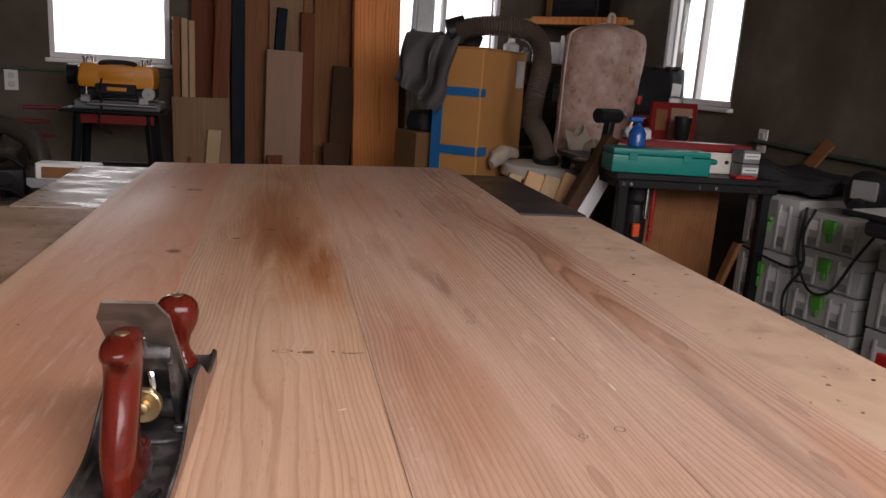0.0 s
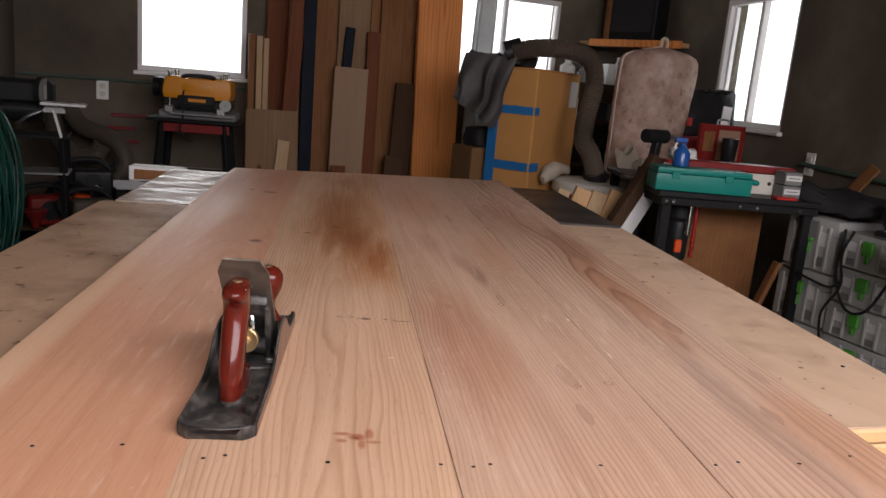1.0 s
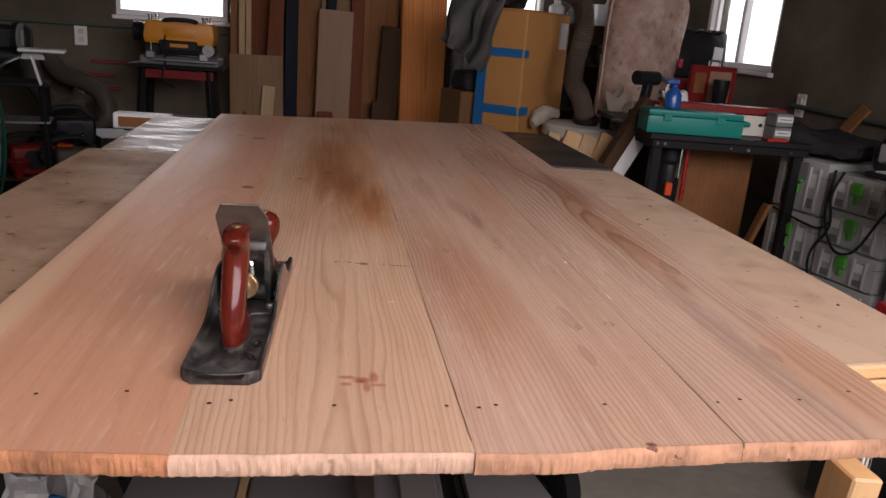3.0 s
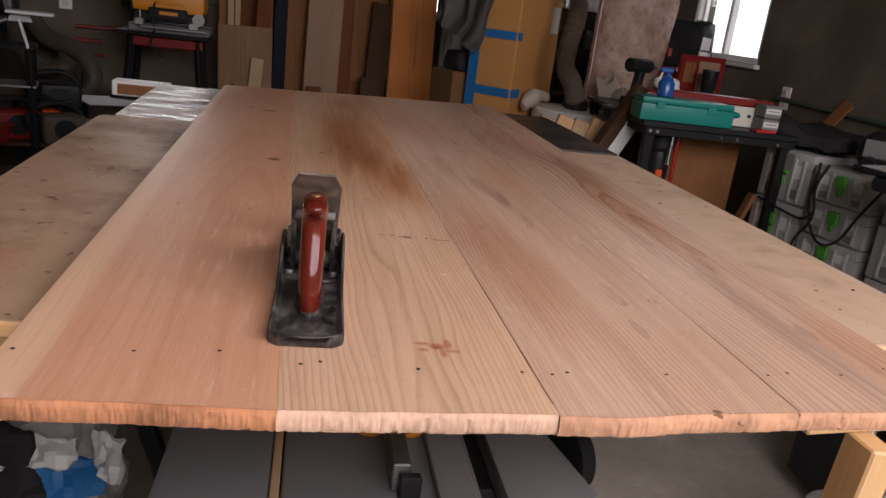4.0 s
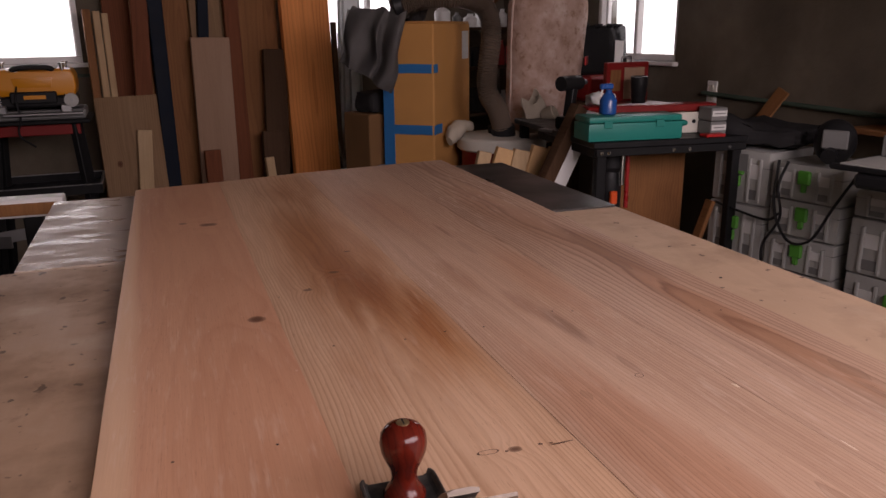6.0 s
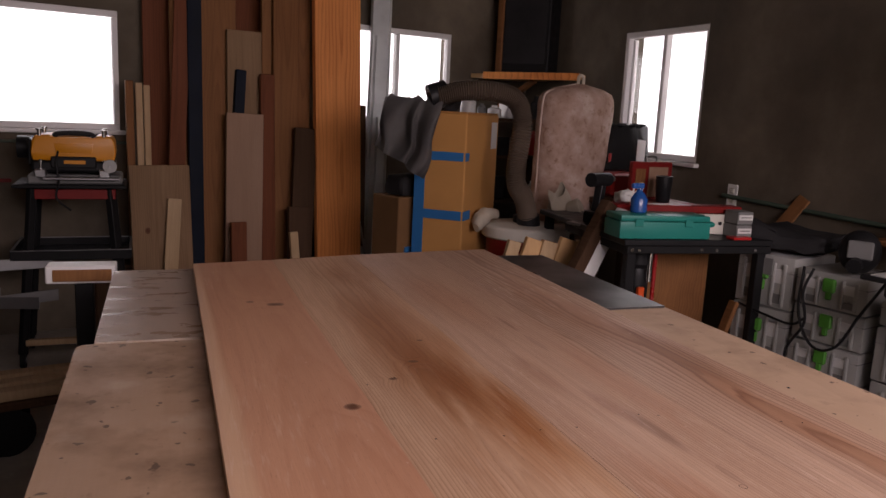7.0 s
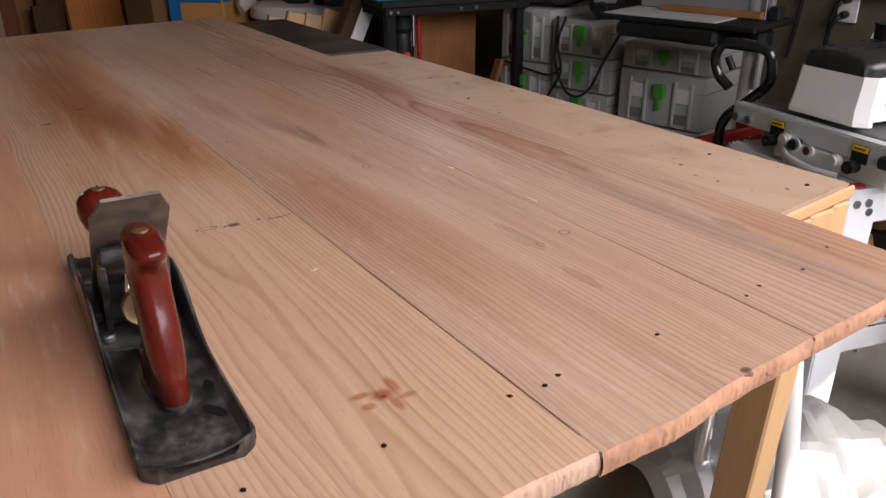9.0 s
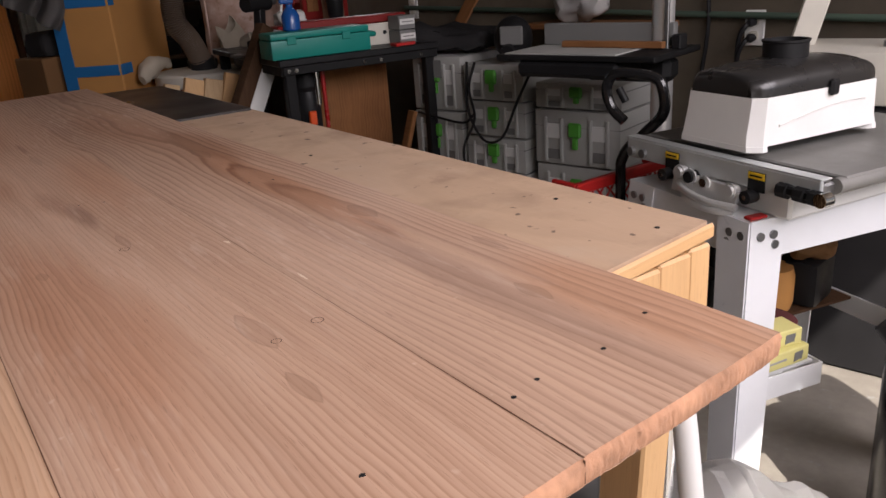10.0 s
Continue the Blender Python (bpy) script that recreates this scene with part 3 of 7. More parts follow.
def window(name, m, w, h, sash, label):
    """A vinyl window that fills an opening w by h; local x along it, y outwards, origin at its lower left."""
    win = thing(name, label, "window", m, kind="structure")
    f = 0.035
    fr = B()
    for c, s in (((w / 2, 0, f / 2), (w + 0.03, 0.05, f)), ((w / 2, 0, h - f / 2), (w + 0.03, 0.05, f)),
                 ((f / 2 - 0.007, 0, h / 2), (f, 0.05, h - 2 * f)), ((w - f / 2 + 0.007, 0, h / 2), (f, 0.05, h - 2 * f))):
        box(fr, c, s, 0.004)
    part("window_frame", fr, M["vinyl"], win)
    part("window_sill", box(B(), (w / 2, -0.02, -0.012), (w + 0.05, 0.09, 0.024), 0.005), M["vinyl"], win, "chalky white sill")
    if sash:
        part("sash_rail", box(B(), (w * sash, 0.0, h / 2), (0.032, 0.045, h - 2 * f), 0.004), M["vinyl"], win)
        part("sash_edge", box(B(), (w * sash * 0.14, 0.012, h / 2), (0.02, 0.03, h - 2 * f - 0.02), 0.003), M["vinyl"], win)
    spans = [(f, w * sash), (w * sash, w - f)] if sash else [(f, w - f)]
    for a, b in spans:
        p = part("pane", box(B(), ((a + b) / 2, 0.01, h / 2), (b - a, 0.004, h - 2 * f)), M["glass"], win)
        p.visible_shadow = False
    return win


window("window_1", room(WIN_A[0], NORTH + 0.03, WIN_A[2]), WIN_A[1] - WIN_A[0], WIN_A[3] - WIN_A[2], 0, "square white-framed window full of bright daylight")
window("window_2", room(WIN_B[0], NORTH + 0.03, WIN_B[2]), WIN_B[1] - WIN_B[0], WIN_B[3] - WIN_B[2], 0.5, "white sliding window behind steel studs")
window("window_3", EASTM @ pose(0.03, WIN_C[1], WIN_C[2], 0, 0, -90), WIN_C[1] - WIN_C[0], WIN_C[3] - WIN_C[2], 0.5, "white sliding window above the cluttered bench")
for nm, c, s, m in (("backdrop_north", (1.0, NORTH + 1.2, 1.6), (5.6, 0.02, 3.6), ROOM), ("backdrop_east", (1.2, 2.6, 1.6), (0.02, 4.2, 3.6), EASTM)):
    structure(nm, box(B(), c, s), M["backdrop"], "plain white overcast sky outside", "backdrop", m)


def outlet(m, label):
    o = thing("wall_outlet", label, "outlet", m)
    part("cover_plate", box(B(), (0, -0.004, 0), (0.07, 0.008, 0.115), 0.003), M["white"], o)
    for z in (-0.024, 0.024):
        part("socket", box(B(), (0, -0.010, z), (0.032, 0.006, 0.03), 0.006), M["white_dirty"], o)
    return o


outlet(room(-0.48, NORTH, 1.005), "white double wall outlet on the plaster")
o = outlet(EASTM @ pose(0, 1.799, 0.979, 0, 0, -90), "white double outlet beside the bench")
o = outlet(EASTM @ pose(0, -0.040, 0.896, 0, 0, -90), "white wall outlet with dark plugs in it")
for z in (0.02, -0.03):
    bm = sweep(B(), [(0, -0.012, z), (-0.01, -0.045, z - 0.01), (-0.03, -0.05, z - 0.06), (-0.05, -0.02, z - 0.2)], 0.008, 8)
    part("plug", lathe(bm, [(0.012, 0), (0.014, 0.02), (0.008, 0.035)], pose(0, -0.012, z, 90)), M["black"], o)
c = solid("wall_conduit", rod(B(), (-0.018, 1.85, 0.975), (-0.018, -1.6, 0.905), 0.011), M["pipe_green"], "thin faded green pipe along the wall", "pipe", EASTM)
solid("wall_conduit", rod(B(), (WEST + 0.02, NORTH - 0.02, 1.07), (0.42, NORTH - 0.02, 1.07), 0.009), M["pipe_green"], "thin faded green pipe along the plaster", "pipe", ROOM)

# ---- the planked top on the bench ----
TOP = 0.900
LOW = 0.880                                       # sheets that carry the planks
top = thing("wooden_tabletop", "unfinished tabletop of four wide reclaimed planks, edge to edge", "tabletop", pose(0, 0, 0))


def plank(x0, x1, near, s0, s1, far0, far1, material, ends, label, rough=0.0011):
    """Board from the near end (x0..x1) to the far end (far0..far1); near: (share of the width, y) along its sawn end."""
    bm = B()
    nx, ny = 40, 30

    def saw_line(q, x):
        for (qa, ya), (qb, yb) in zip(near, near[1:]):
            if q <= qb:
                y = ya + (yb - ya) * (q - qa) / (qb - qa)
                break
        return y + noise.noise((x * 28, 3.1, 0.0)) * rough + noise.noise((x * 150, 6.2, 0.0)) * rough * 0.5
    rows = []
    for k in range(ny + 1):
        t = k / ny
        row = []
        for i in range(nx + 1):
            q = i / nx
            x = (x0 + (x1 - x0) * q) * (1 - t) + (far0 + (far1 - far0) * q) * t
            y = saw_line(q, x0 + (x1 - x0) * q) * (1 - t) + (s0 + (s1 - s0) * q) * t
            z = noise.noise((x * 5, y * 2, 1.7)) * 0.0006
            if i in (0, nx):
                z -= 0.0005
                x += noise.noise((y * 9, x1, 2.2)) * 0.0007
            row.append((x, y, z))
        rows.append(row)
    up = [[bm.verts.new((x, y, TOP + z)) for x, y, z in r] for r in rows]
    for a, b in zip(up, up[1:]):
        for i in range(nx):
            bm.faces.new((a[i], a[i + 1], b[i + 1], b[i]))
    low = [[bm.verts.new((x, y, LOW + (0.0005 if k else 0.0012 + noise.noise((x * 40, 8.0, 0)) * 0.0012))) for x, y, z in r]
           for k, r in ((0, rows[0]), (1, rows[-1]))]
    bm.faces.new(low[0] + low[1][::-1])
    for i in range(nx):
        bm.faces.new((up[-1][i], up[-1][i + 1], low[1][i + 1], low[1][i]))
    bm.faces.new([low[0][0], low[1][0]] + [r[0] for r in up][::-1])
    bm.faces.new([low[1][-1], low[0][-1]] + [r[-1] for r in up])
    ob = part("plank", bm, material, top, label, smooth=40)
    cut = B()
    n = 220
    strip = []
    for i in range(n + 1):
        q = i / n
        x = x0 + (x1 - x0) * q
        y = saw_line(q, x)
        bite = 0.0030 * noise.fractal((x * 120, 1.0, 5.0), 0.6, 2.1, 5)
        torn = 0.0022 * noise.fractal((x * 210, 4.0, 2.0), 0.6, 2.1, 4)
        strip.append([cut.verts.new((x, y + 0.0014, TOP - 0.0007)), cut.verts.new((x, y - 0.0012 + bite * 0.5, TOP - 0.0030 - abs(torn) * 0.5)),
                      cut.verts.new((x, y - 0.0018 + torn * 0.7, TOP - 0.0070)), cut.verts.new((x, y - 0.0016 - bite * 0.6, TOP - 0.0115)),
                      cut.verts.new((x, y - 0.0012 + torn * 0.6, TOP - 0.0160)), cut.verts.new((x, y + 0.0004, LOW + 0.0002 + abs(bite) * 0.8))])
    for a, b in zip(strip, strip[1:]):
        for k in range(5):
            cut.faces.new((a[k], a[k + 1], b[k + 1], b[k]))
    part("sawn_end", cut, ends, ob, "rough sawn end grain", smooth=50)
    return ob


plank(-0.459, -0.2309, ((0, -0.016), (0.5, -0.018), (1, -0.0225)), 1.990, 2.030, -0.500, -0.2877, M["board_pink"], M["end_orange"], "smooth pinkish plank with a pale sapwood edge")
plank(-0.2307, -0.0002, ((0, -0.0225), (0.5, -0.020), (1, -0.0165)), 2.030, 2.085, -0.2875, -0.0507, M["board_yellow"], M["end_pale"], "yellow plank with a dark brown stain along it")
plank(0.0002, 0.2341, ((0, -0.0185), (0.3, -0.0175), (0.5, -0.0100), (0.75, -0.0045), (1, 0.0005)), 2.086, 2.122, -0.0504, 0.1850, M["board_brown"], M["end_grain"], "pinkish brown plank with grey streaks")
plank(0.2345, 0.4410, ((0, 0.0010), (0.35, 0.0050), (1, 0.0170)), 2.122, 2.155, 0.1853, 0.4030, M["board_grey"], M["end_grain"], "plank with strong weathered grey grain")


def disc(bm, x, y, r, z=0.0005, wob=0.0, ry=None, turn=0.0, seg=14):
    """A thin dot with an uneven rim, on the planks."""
    ca, sa = math.cos(turn), math.sin(turn)
    rim = []
    for i in range(seg):
        a = 2 * math.pi * i / seg
        k = 1 + wob * noise.noise((math.cos(a) * 2 + x * 50, math.sin(a) * 2 + y * 50, 0))
        px, py = r * k * math.cos(a), (ry or r) * k * math.sin(a)
        rim.append(bm.verts.new((x + px * ca - py * sa, y + px * sa + py * ca, TOP + z)))
    bm.faces.new(rim)
    bm.faces.new([bm.verts.new((vtx.co.x, vtx.co.y, TOP - 0.0008)) for vtx in rim][::-1])
    return bm


nails = ((-0.2145, 0.057), (-0.1975, 0.063), (-0.111, 0.056), (-0.0135, 0.0585), (0.015, 0.056), (0.031, 0.0615), (0.1325, 0.0655), (0.245, 0.073),
         (0.2705, 0.080), (0.332, 0.081), (0.3965, 0.1005), (-0.2855, 0.0765), (-0.3555, 0.069), (-0.450, 0.064), (-0.046, 0.778), (0.010, 0.776), (-0.105, 0.77),
         (-0.20, 0.78), (-0.245, 1.00), (0.127, 0.80), (0.155, 0.79), (0.092, 1.487), (0.139, 1.479), (-0.194, 1.024), (-0.30, 0.55), (-0.40, 0.55), (0.33, 0.73), (0.36, 0.72))
for i, (x, y) in enumerate(nails):
    part("nail_hole", disc(B(), x, y, 0.0020 if i < 14 else 0.0017, 0.0005, 0.5), M["black"], top, smooth=0)
pitch = plain("dark_pitch_streak", (0.10, 0.05, 0.03), 0.5, var=0.5, scale=80)
for x, y, r, ry, tn in ((-0.03, 0.459, 0.014, 0.0012, 0.05), (-0.051, 0.4635, 0.0025, 0.0020, 0),
                        (-0.088, 0.462, 0.0018, 0.0018, 0), (-0.040, 0.462, 0.0020, 0.0012, 0)):
    part("pitch_streak", disc(B(), x, y, r, 0.0004, 0.6, ry, tn, 18), pitch, top, smooth=0)
for x, y, ax, ay in ((0.128, 0.568, 1, 1), (0.203, 0.264, 1, 1), (0.163, 0.252, 0.8, 0.8), (-0.106, 0.466, 2.1, 0.8)):
    ring = B()
    for r, w in ((0.0055, 1), (0.0046, 1)):
        bmesh.ops.create_circle(ring, segments=18, radius=r, matrix=pose(x, y, TOP + 0.0005) @ Matrix.Diagonal((ax, ay, 1, 1)))
    bmesh.ops.bridge_loops(ring, edges=ring.edges[:])
    part("plug_ring", ring, pitch, top, smooth=0)
crack = plain("dark_gap_dirt", (0.13, 0.058, 0.028), 0.8, var=0.5, scale=60)
for x0, x1, y0, y1 in ((-0.0004, -0.0200, 0.0, 0.80), (0.2342, 0.2305, 0.0, 0.16)):
    g = B()
    pts = []
    for k in range(41):
        t = k / 40
        w = 0.0006 * (0.55 + 0.7 * abs(noise.noise((t * 14, x0, 0)))) * (1 - 0.65 * t)
        x, y = x0 + (x1 - x0) * t, y0 + (y1 - y0) * t
        pts.append((g.verts.new((x - w, y, TOP + 0.0003)), g.verts.new((x + w, y, TOP + 0.0003))))
    for a, b in zip(pts, pts[1:]):
        g.faces.new((a[0], a[1], b[1], b[0]))
    part("joint_gap", g, crack, top, smooth=0)
chip = plain("bare_splintered_wood", (0.78, 0.66, 0.54), 0.7, var=0.15, scale=90)
for x, y, r, ry, tn in ((0.218, 0.508, 0.0022, 0.006, 0.3), (-0.048, 0.315, 0.0045, 0.0015, 0.3), (0.235, 0.36, 0.0012, 0.012, 0.0)):
    part("bare_chip", disc(B(), x, y, r, 0.0006, 0.8, ry, tn, 12), chip, top, "pale chipped spot", smooth=0)

knot_red = plain("dark_red_end_knot", (0.19, 0.075, 0.045), 0.7, var=0.5, scale=90)
for x, y, z, rx, rz in ((0.149, -0.0065, 0.8965, 0.006, 0.0035), (0.172, -0.0045, 0.8895, 0.009, 0.0050)):
    kb = B()
    bmesh.ops.create_uvsphere(kb, u_segments=14, v_segments=8, radius=1.0, matrix=pose(x, y, z) @ Matrix.Diagonal((rx, 0.0015, rz, 1)))
    part("end_knot", rumple(kb, 0.001, 90), knot_red, top, "dark knot in the sawn end")

split = box(B(), (0.2335, -0.0004, (TOP + LOW) / 2 + 0.0015), (0.0006, 0.0012, 0.0150))
part("end_split", split, crack, top, "dark split in the sawn end")

# ---- bench under the planks ----
bench = thing("workbench", "site-built workbench with a worn plywood top and pine frame", "workbench", pose(0, 0, 0))


def sheet(x0, x1, y0, y1, z1, th, m, parent, label, corner=0.02, name="bench_sheet", skew=0.0):
    bm = B()
    box(bm, ((x0 + x1) / 2, (y0 + y1) / 2, z1 - th / 2), (x1 - x0, y1 - y0, th))
    vert = [e for e in bm.edges if abs(e.verts[0].co.z - e.verts[1].co.z) > th * 0.5]
    bmesh.ops.bevel(bm, geom=vert, offset=corner, segments=4, affect="EDGES", profile=0.5)
    for vtx in bm.verts:
        vtx.co.y += skew * (vtx.co.x - x0)
        vtx.co.x -= 0.027 * vtx.co.y
    return part(name, bm, m, parent, label, smooth=40)


sheet(-0.674, -0.06, 0.168, 1.358, LOW - 0.0008, 0.018, M["ply_top"], bench, "stained and spotted plywood sheet")
sheet(-0.056, 0.660, 0.145, 1.452, LOW - 0.0008, 0.018, M["ply_clean"], bench, "pale birch plywood sheet", 0.004, skew=0.13)


def wooden(name, a, b, w, d, parent, label="", m="pine"):
    """A stick as a part of its own, its grain along it."""
    a, b = Vector(a), Vector(b)
    q = (b - a).to_track_quat("Y", "Z").to_matrix().to_4x4()
    return part(name, box(B(), (0, 0, 0), (w, (b - a).length, d), 0.003), M[m], parent, label, Matrix.Translation((a + b) / 2) @ q)


UND = LOW - 0.019
for k, (x, y) in enumerate(((-0.30, 0.95), (0.12, 0.95), (-0.35, 1.30), (0.15, 1.30))):
    wooden("leg", (x, y, 0), (x, y, UND), 0.07, 0.07, bench)
wooden("apron", (-0.66, 0.195, UND - 0.05), (-0.40, 0.20, UND - 0.05), 0.035, 0.095, bench)
wooden("apron", (0.42, 0.226, UND - 0.056), (0.635, 0.254, UND - 0.056), 0.030, 0.108, bench)
wooden("apron", (-0.63, 1.28, UND - 0.05), (0.57, 1.36, UND - 0.05), 0.035, 0.095, bench)
wooden("apron", (0.60, 0.30, UND - 0.05), (0.575, 1.36, UND - 0.05), 0.035, 0.095, bench)
wooden("apron", (-0.62, 0.27, UND - 0.05), (-0.645, 1.25, UND - 0.05), 0.035, 0.095, bench)
wooden("front_strip", (0.448, 0.205, UND + 0.0095), (0.655, 0.233, UND + 0.0095), 0.006, 0.0175, bench, "pale strip on the sheet's front edge")
wooden("front_strip", (-0.668, 0.164, UND + 0.0095), (-0.44, 0.164, UND + 0.0095), 0.006, 0.0175, bench)
for x, h, w in ((0.475, 0.085, 0.05), (0.528, 0.095, 0.048), (0.582, 0.11, 0.05), (0.629, 0.12, 0.035)):
    wooden("filler_block", (x, 0.212 + 0.13 * (x - 0.465), UND - h), (x, 0.212 + 0.13 * (x - 0.465), UND - 0.002), w, 0.012, bench)
for x, y in ((0.47, 0.245), (0.60, 0.42), (0.60, 0.262), (0.50, 0.90)):
    part("screw_head", rod(B(), (x, y, LOW - 0.004), (x, y, LOW + 0.0002), 0.0026), M["black"], bench)

wooden("leg", (0.455, 0.206, 0), (0.513, 0.206, UND - 0.112), 0.056, 0.040, bench, "pale pine corner post")
wooden("leg", (-0.60, 0.23, 0), (-0.60, 0.23, UND - 0.10), 0.060, 0.040, bench)

side = thing("side_bench", "low bench with a varnished sheet and a black sheet on top", "workbench", pose(0, 0, 0))
sheet(-0.645, 0.10, 1.366, 2.012, LOW - 0.0005, 0.014, M["ply_gloss"], side, "scratched varnished plywood sheet catching the light", 0.003, skew=0.04)
sheet(0.44, 0.655, 1.450, 2.125, LOW + 0.004, 0.012, M["black_sheet"], side, "smooth black sheet", 0.002)
part("carcase", box(B(), (-0.08, 1.72, 0.43), (1.05, 0.44, 0.858), 0.004), M["dark_board"], side, "dark plywood carcase")
part("lip", box(B(), (0.10, 2.04, 0.845), (0.92, 0.10, 0.03), 0.003), M["dark_board"], side)

# ---- hand plane ----
PL, PW = 0.355, 0.070
plane = thing("hand_plane", "old black iron bench plane with red-brown wooden handles", "hand plane", pose(-0.2118, 0.0860, TOP + 0.0006, 0, 0, -0.9))


def cheek(y):
    """Height of the side wall: a low lip at heel and toe, tall beside the blade."""
    return 0.0115 + 0.036 * math.exp(-(abs(y - 0.206) / 0.056) ** 2.6) + 0.0015 * max(0.0, (y - 0.30) / 0.055)


def outline(y):
    """Half width of the sole, drawn in at the rounded heel and toe."""
    heel = math.sqrt(max(0.0, 1 - max(0.0, (0.012 - y) / 0.012) ** 2))
    toe = math.sqrt(max(0.0, 1 - max(0.0, (y - PL + 0.010) / 0.010) ** 2))
    return PW / 2 * (0.72 + 0.28 * heel) * (0.93 + 0.07 * toe)


def plane_body():
    """Sole with a thin wall all round it."""
    bm = B()
    n = 72
    th, base = 0.0030, 0.0062
    sec = []
    for k in range(n + 1):
        t = k / n
        y = PL * (t + 0.035 * math.sin(2 * math.pi * t) * -1)
        half, tall = outline(y), cheek(y)
        prof = [(-half, 0.0), (half, 0.0), (half, tall - 0.0006), (half - 0.0006, tall), (half - th + 0.0005, tall), (half - th, tall - 0.0008),
                (half - th - 0.0014, base + 0.0020), (half - th - 0.0042, base),
                (-half + th + 0.0042, base), (-half + th + 0.0014, base + 0.0020), (-half + th, tall - 0.0008), (-half + th - 0.0005, tall), (-half + 0.0006, tall), (-half, tall - 0.0006)]
        sec.append([bm.verts.new((x, y, z)) for x, z in prof])
    for a, b in zip(sec, sec[1:]):
        m = len(a)
        for i in range(m):
            bm.faces.new((a[i], a[(i + 1) % m], b[(i + 1) % m], b[i]))
    bm.faces.new(sec[0])
    bm.faces.new(sec[-1][::-1])
    for vtx in bm.verts:                            # heel and toe bow outwards
        q = (vtx.co.x / (PW / 2)) ** 2
        if vtx.co.y < 0.03:
            vtx.co.y += 0.010 * q * (1 - vtx.co.y / 0.03)
        if vtx.co.y > PL - 0.03:
            vtx.co.y -= 0.003 * q * (1 - (PL - vtx.co.y) / 0.03)
    return bm


sole = part("sole", plane_body(), M["cast_black"], plane, "worn black japanned iron sole", smooth=30)
for s in (-1, 1):                                   # machined outer faces of the side walls, the mirrored wood in their colour
    face = B()
    cols = []
    for k in range(41):
        y = 0.016 + (PL - 0.032) * k / 40
        x = s * (outline(y) + 0.00025)
        cols.append((face.verts.new((x, y, 0.0004)), face.verts.new((x, y, cheek(y) - 0.0008))))
    for a, b in zip(cols, cols[1:]):
        face.faces.new((a[0], b[0], b[1], a[1]) if s > 0 else (a[0], a[1], b[1], b[0]))
    part("side_face", face, M["side_iron"], sole, "dull machined side, patina and wood reflection in its colour")
    edge = [(s * (outline(y) - 0.0015), y, cheek(y) + 0.0001) for y in [0.02 + (PL - 0.04) * k / 30 for k in range(31)]]
    part("worn_edge", sweep(B(), edge, 0.0008, 6, 2), M["worn_edge"], sole, "edge rubbed bare")
lip = []
for k in range(15):
    a = -0.86 + 1.72 * k / 14
    x = a * PW / 2
    lip.append((x, 0.0018 + 0.010 * a * a + 0.004 * max(0.0, abs(a) - 0.7), 0.0112))
part("heel_lip", sweep(B(), lip, 0.0012, 8, 3), M["cast_black"], sole, "low rim along the heel")
part("mouth_bed", box(B(), (0, 0.236, 0.0095), (PW - 0.010, 0.045, 0.008), 0.002), M["cast_black"], sole)
part("cross_rib", sweep(B(), [(-0.030, 0.290, 0.009), (0.0, 0.286, 0.010), (0.030, 0.290, 0.009)], 0.003, 8), M["cast_black"], sole)
part("cross_rib", sweep(B(), [(-0.030, 0.166, 0.007), (-0.014, 0.158, 0.008), (0.014, 0.158, 0.008), (0.030, 0.166, 0.007)], 0.0020, 8), M["cast_black"], sole)
for x in (-0.0245, 0.0245):
    sc_ = part("screw", lathe(B(), [(0.0052, 0.006), (0.0052, 0.0095), (0.0042, 0.0108), (0.0004, 0.011)], pose(x, 0.180, 0.0015), 16), M["steel"], sole)
    part("screw_slot", box(B(), (x, 0.180, 0.0127), (0.0085, 0.0012, 0.0006)), M["black"], sc_)
for x, y, rx, ry, tn in ((0.0200, 0.052, 0.0042, 0.0105, 28), (0.0235, 0.082, 0.0038, 0.0090, -6)):
    blot = B()
    bmesh.ops.create_uvsphere(blot, u_segments=16, v_segments=8, radius=1.0, matrix=pose(x, y, 0.0064, 0, 0, tn) @ Matrix.Diagonal((rx, ry, 0.0005, 1)))
    part("oil_spot", blot, M["black_gloss"], sole, "wet-looking black spot")


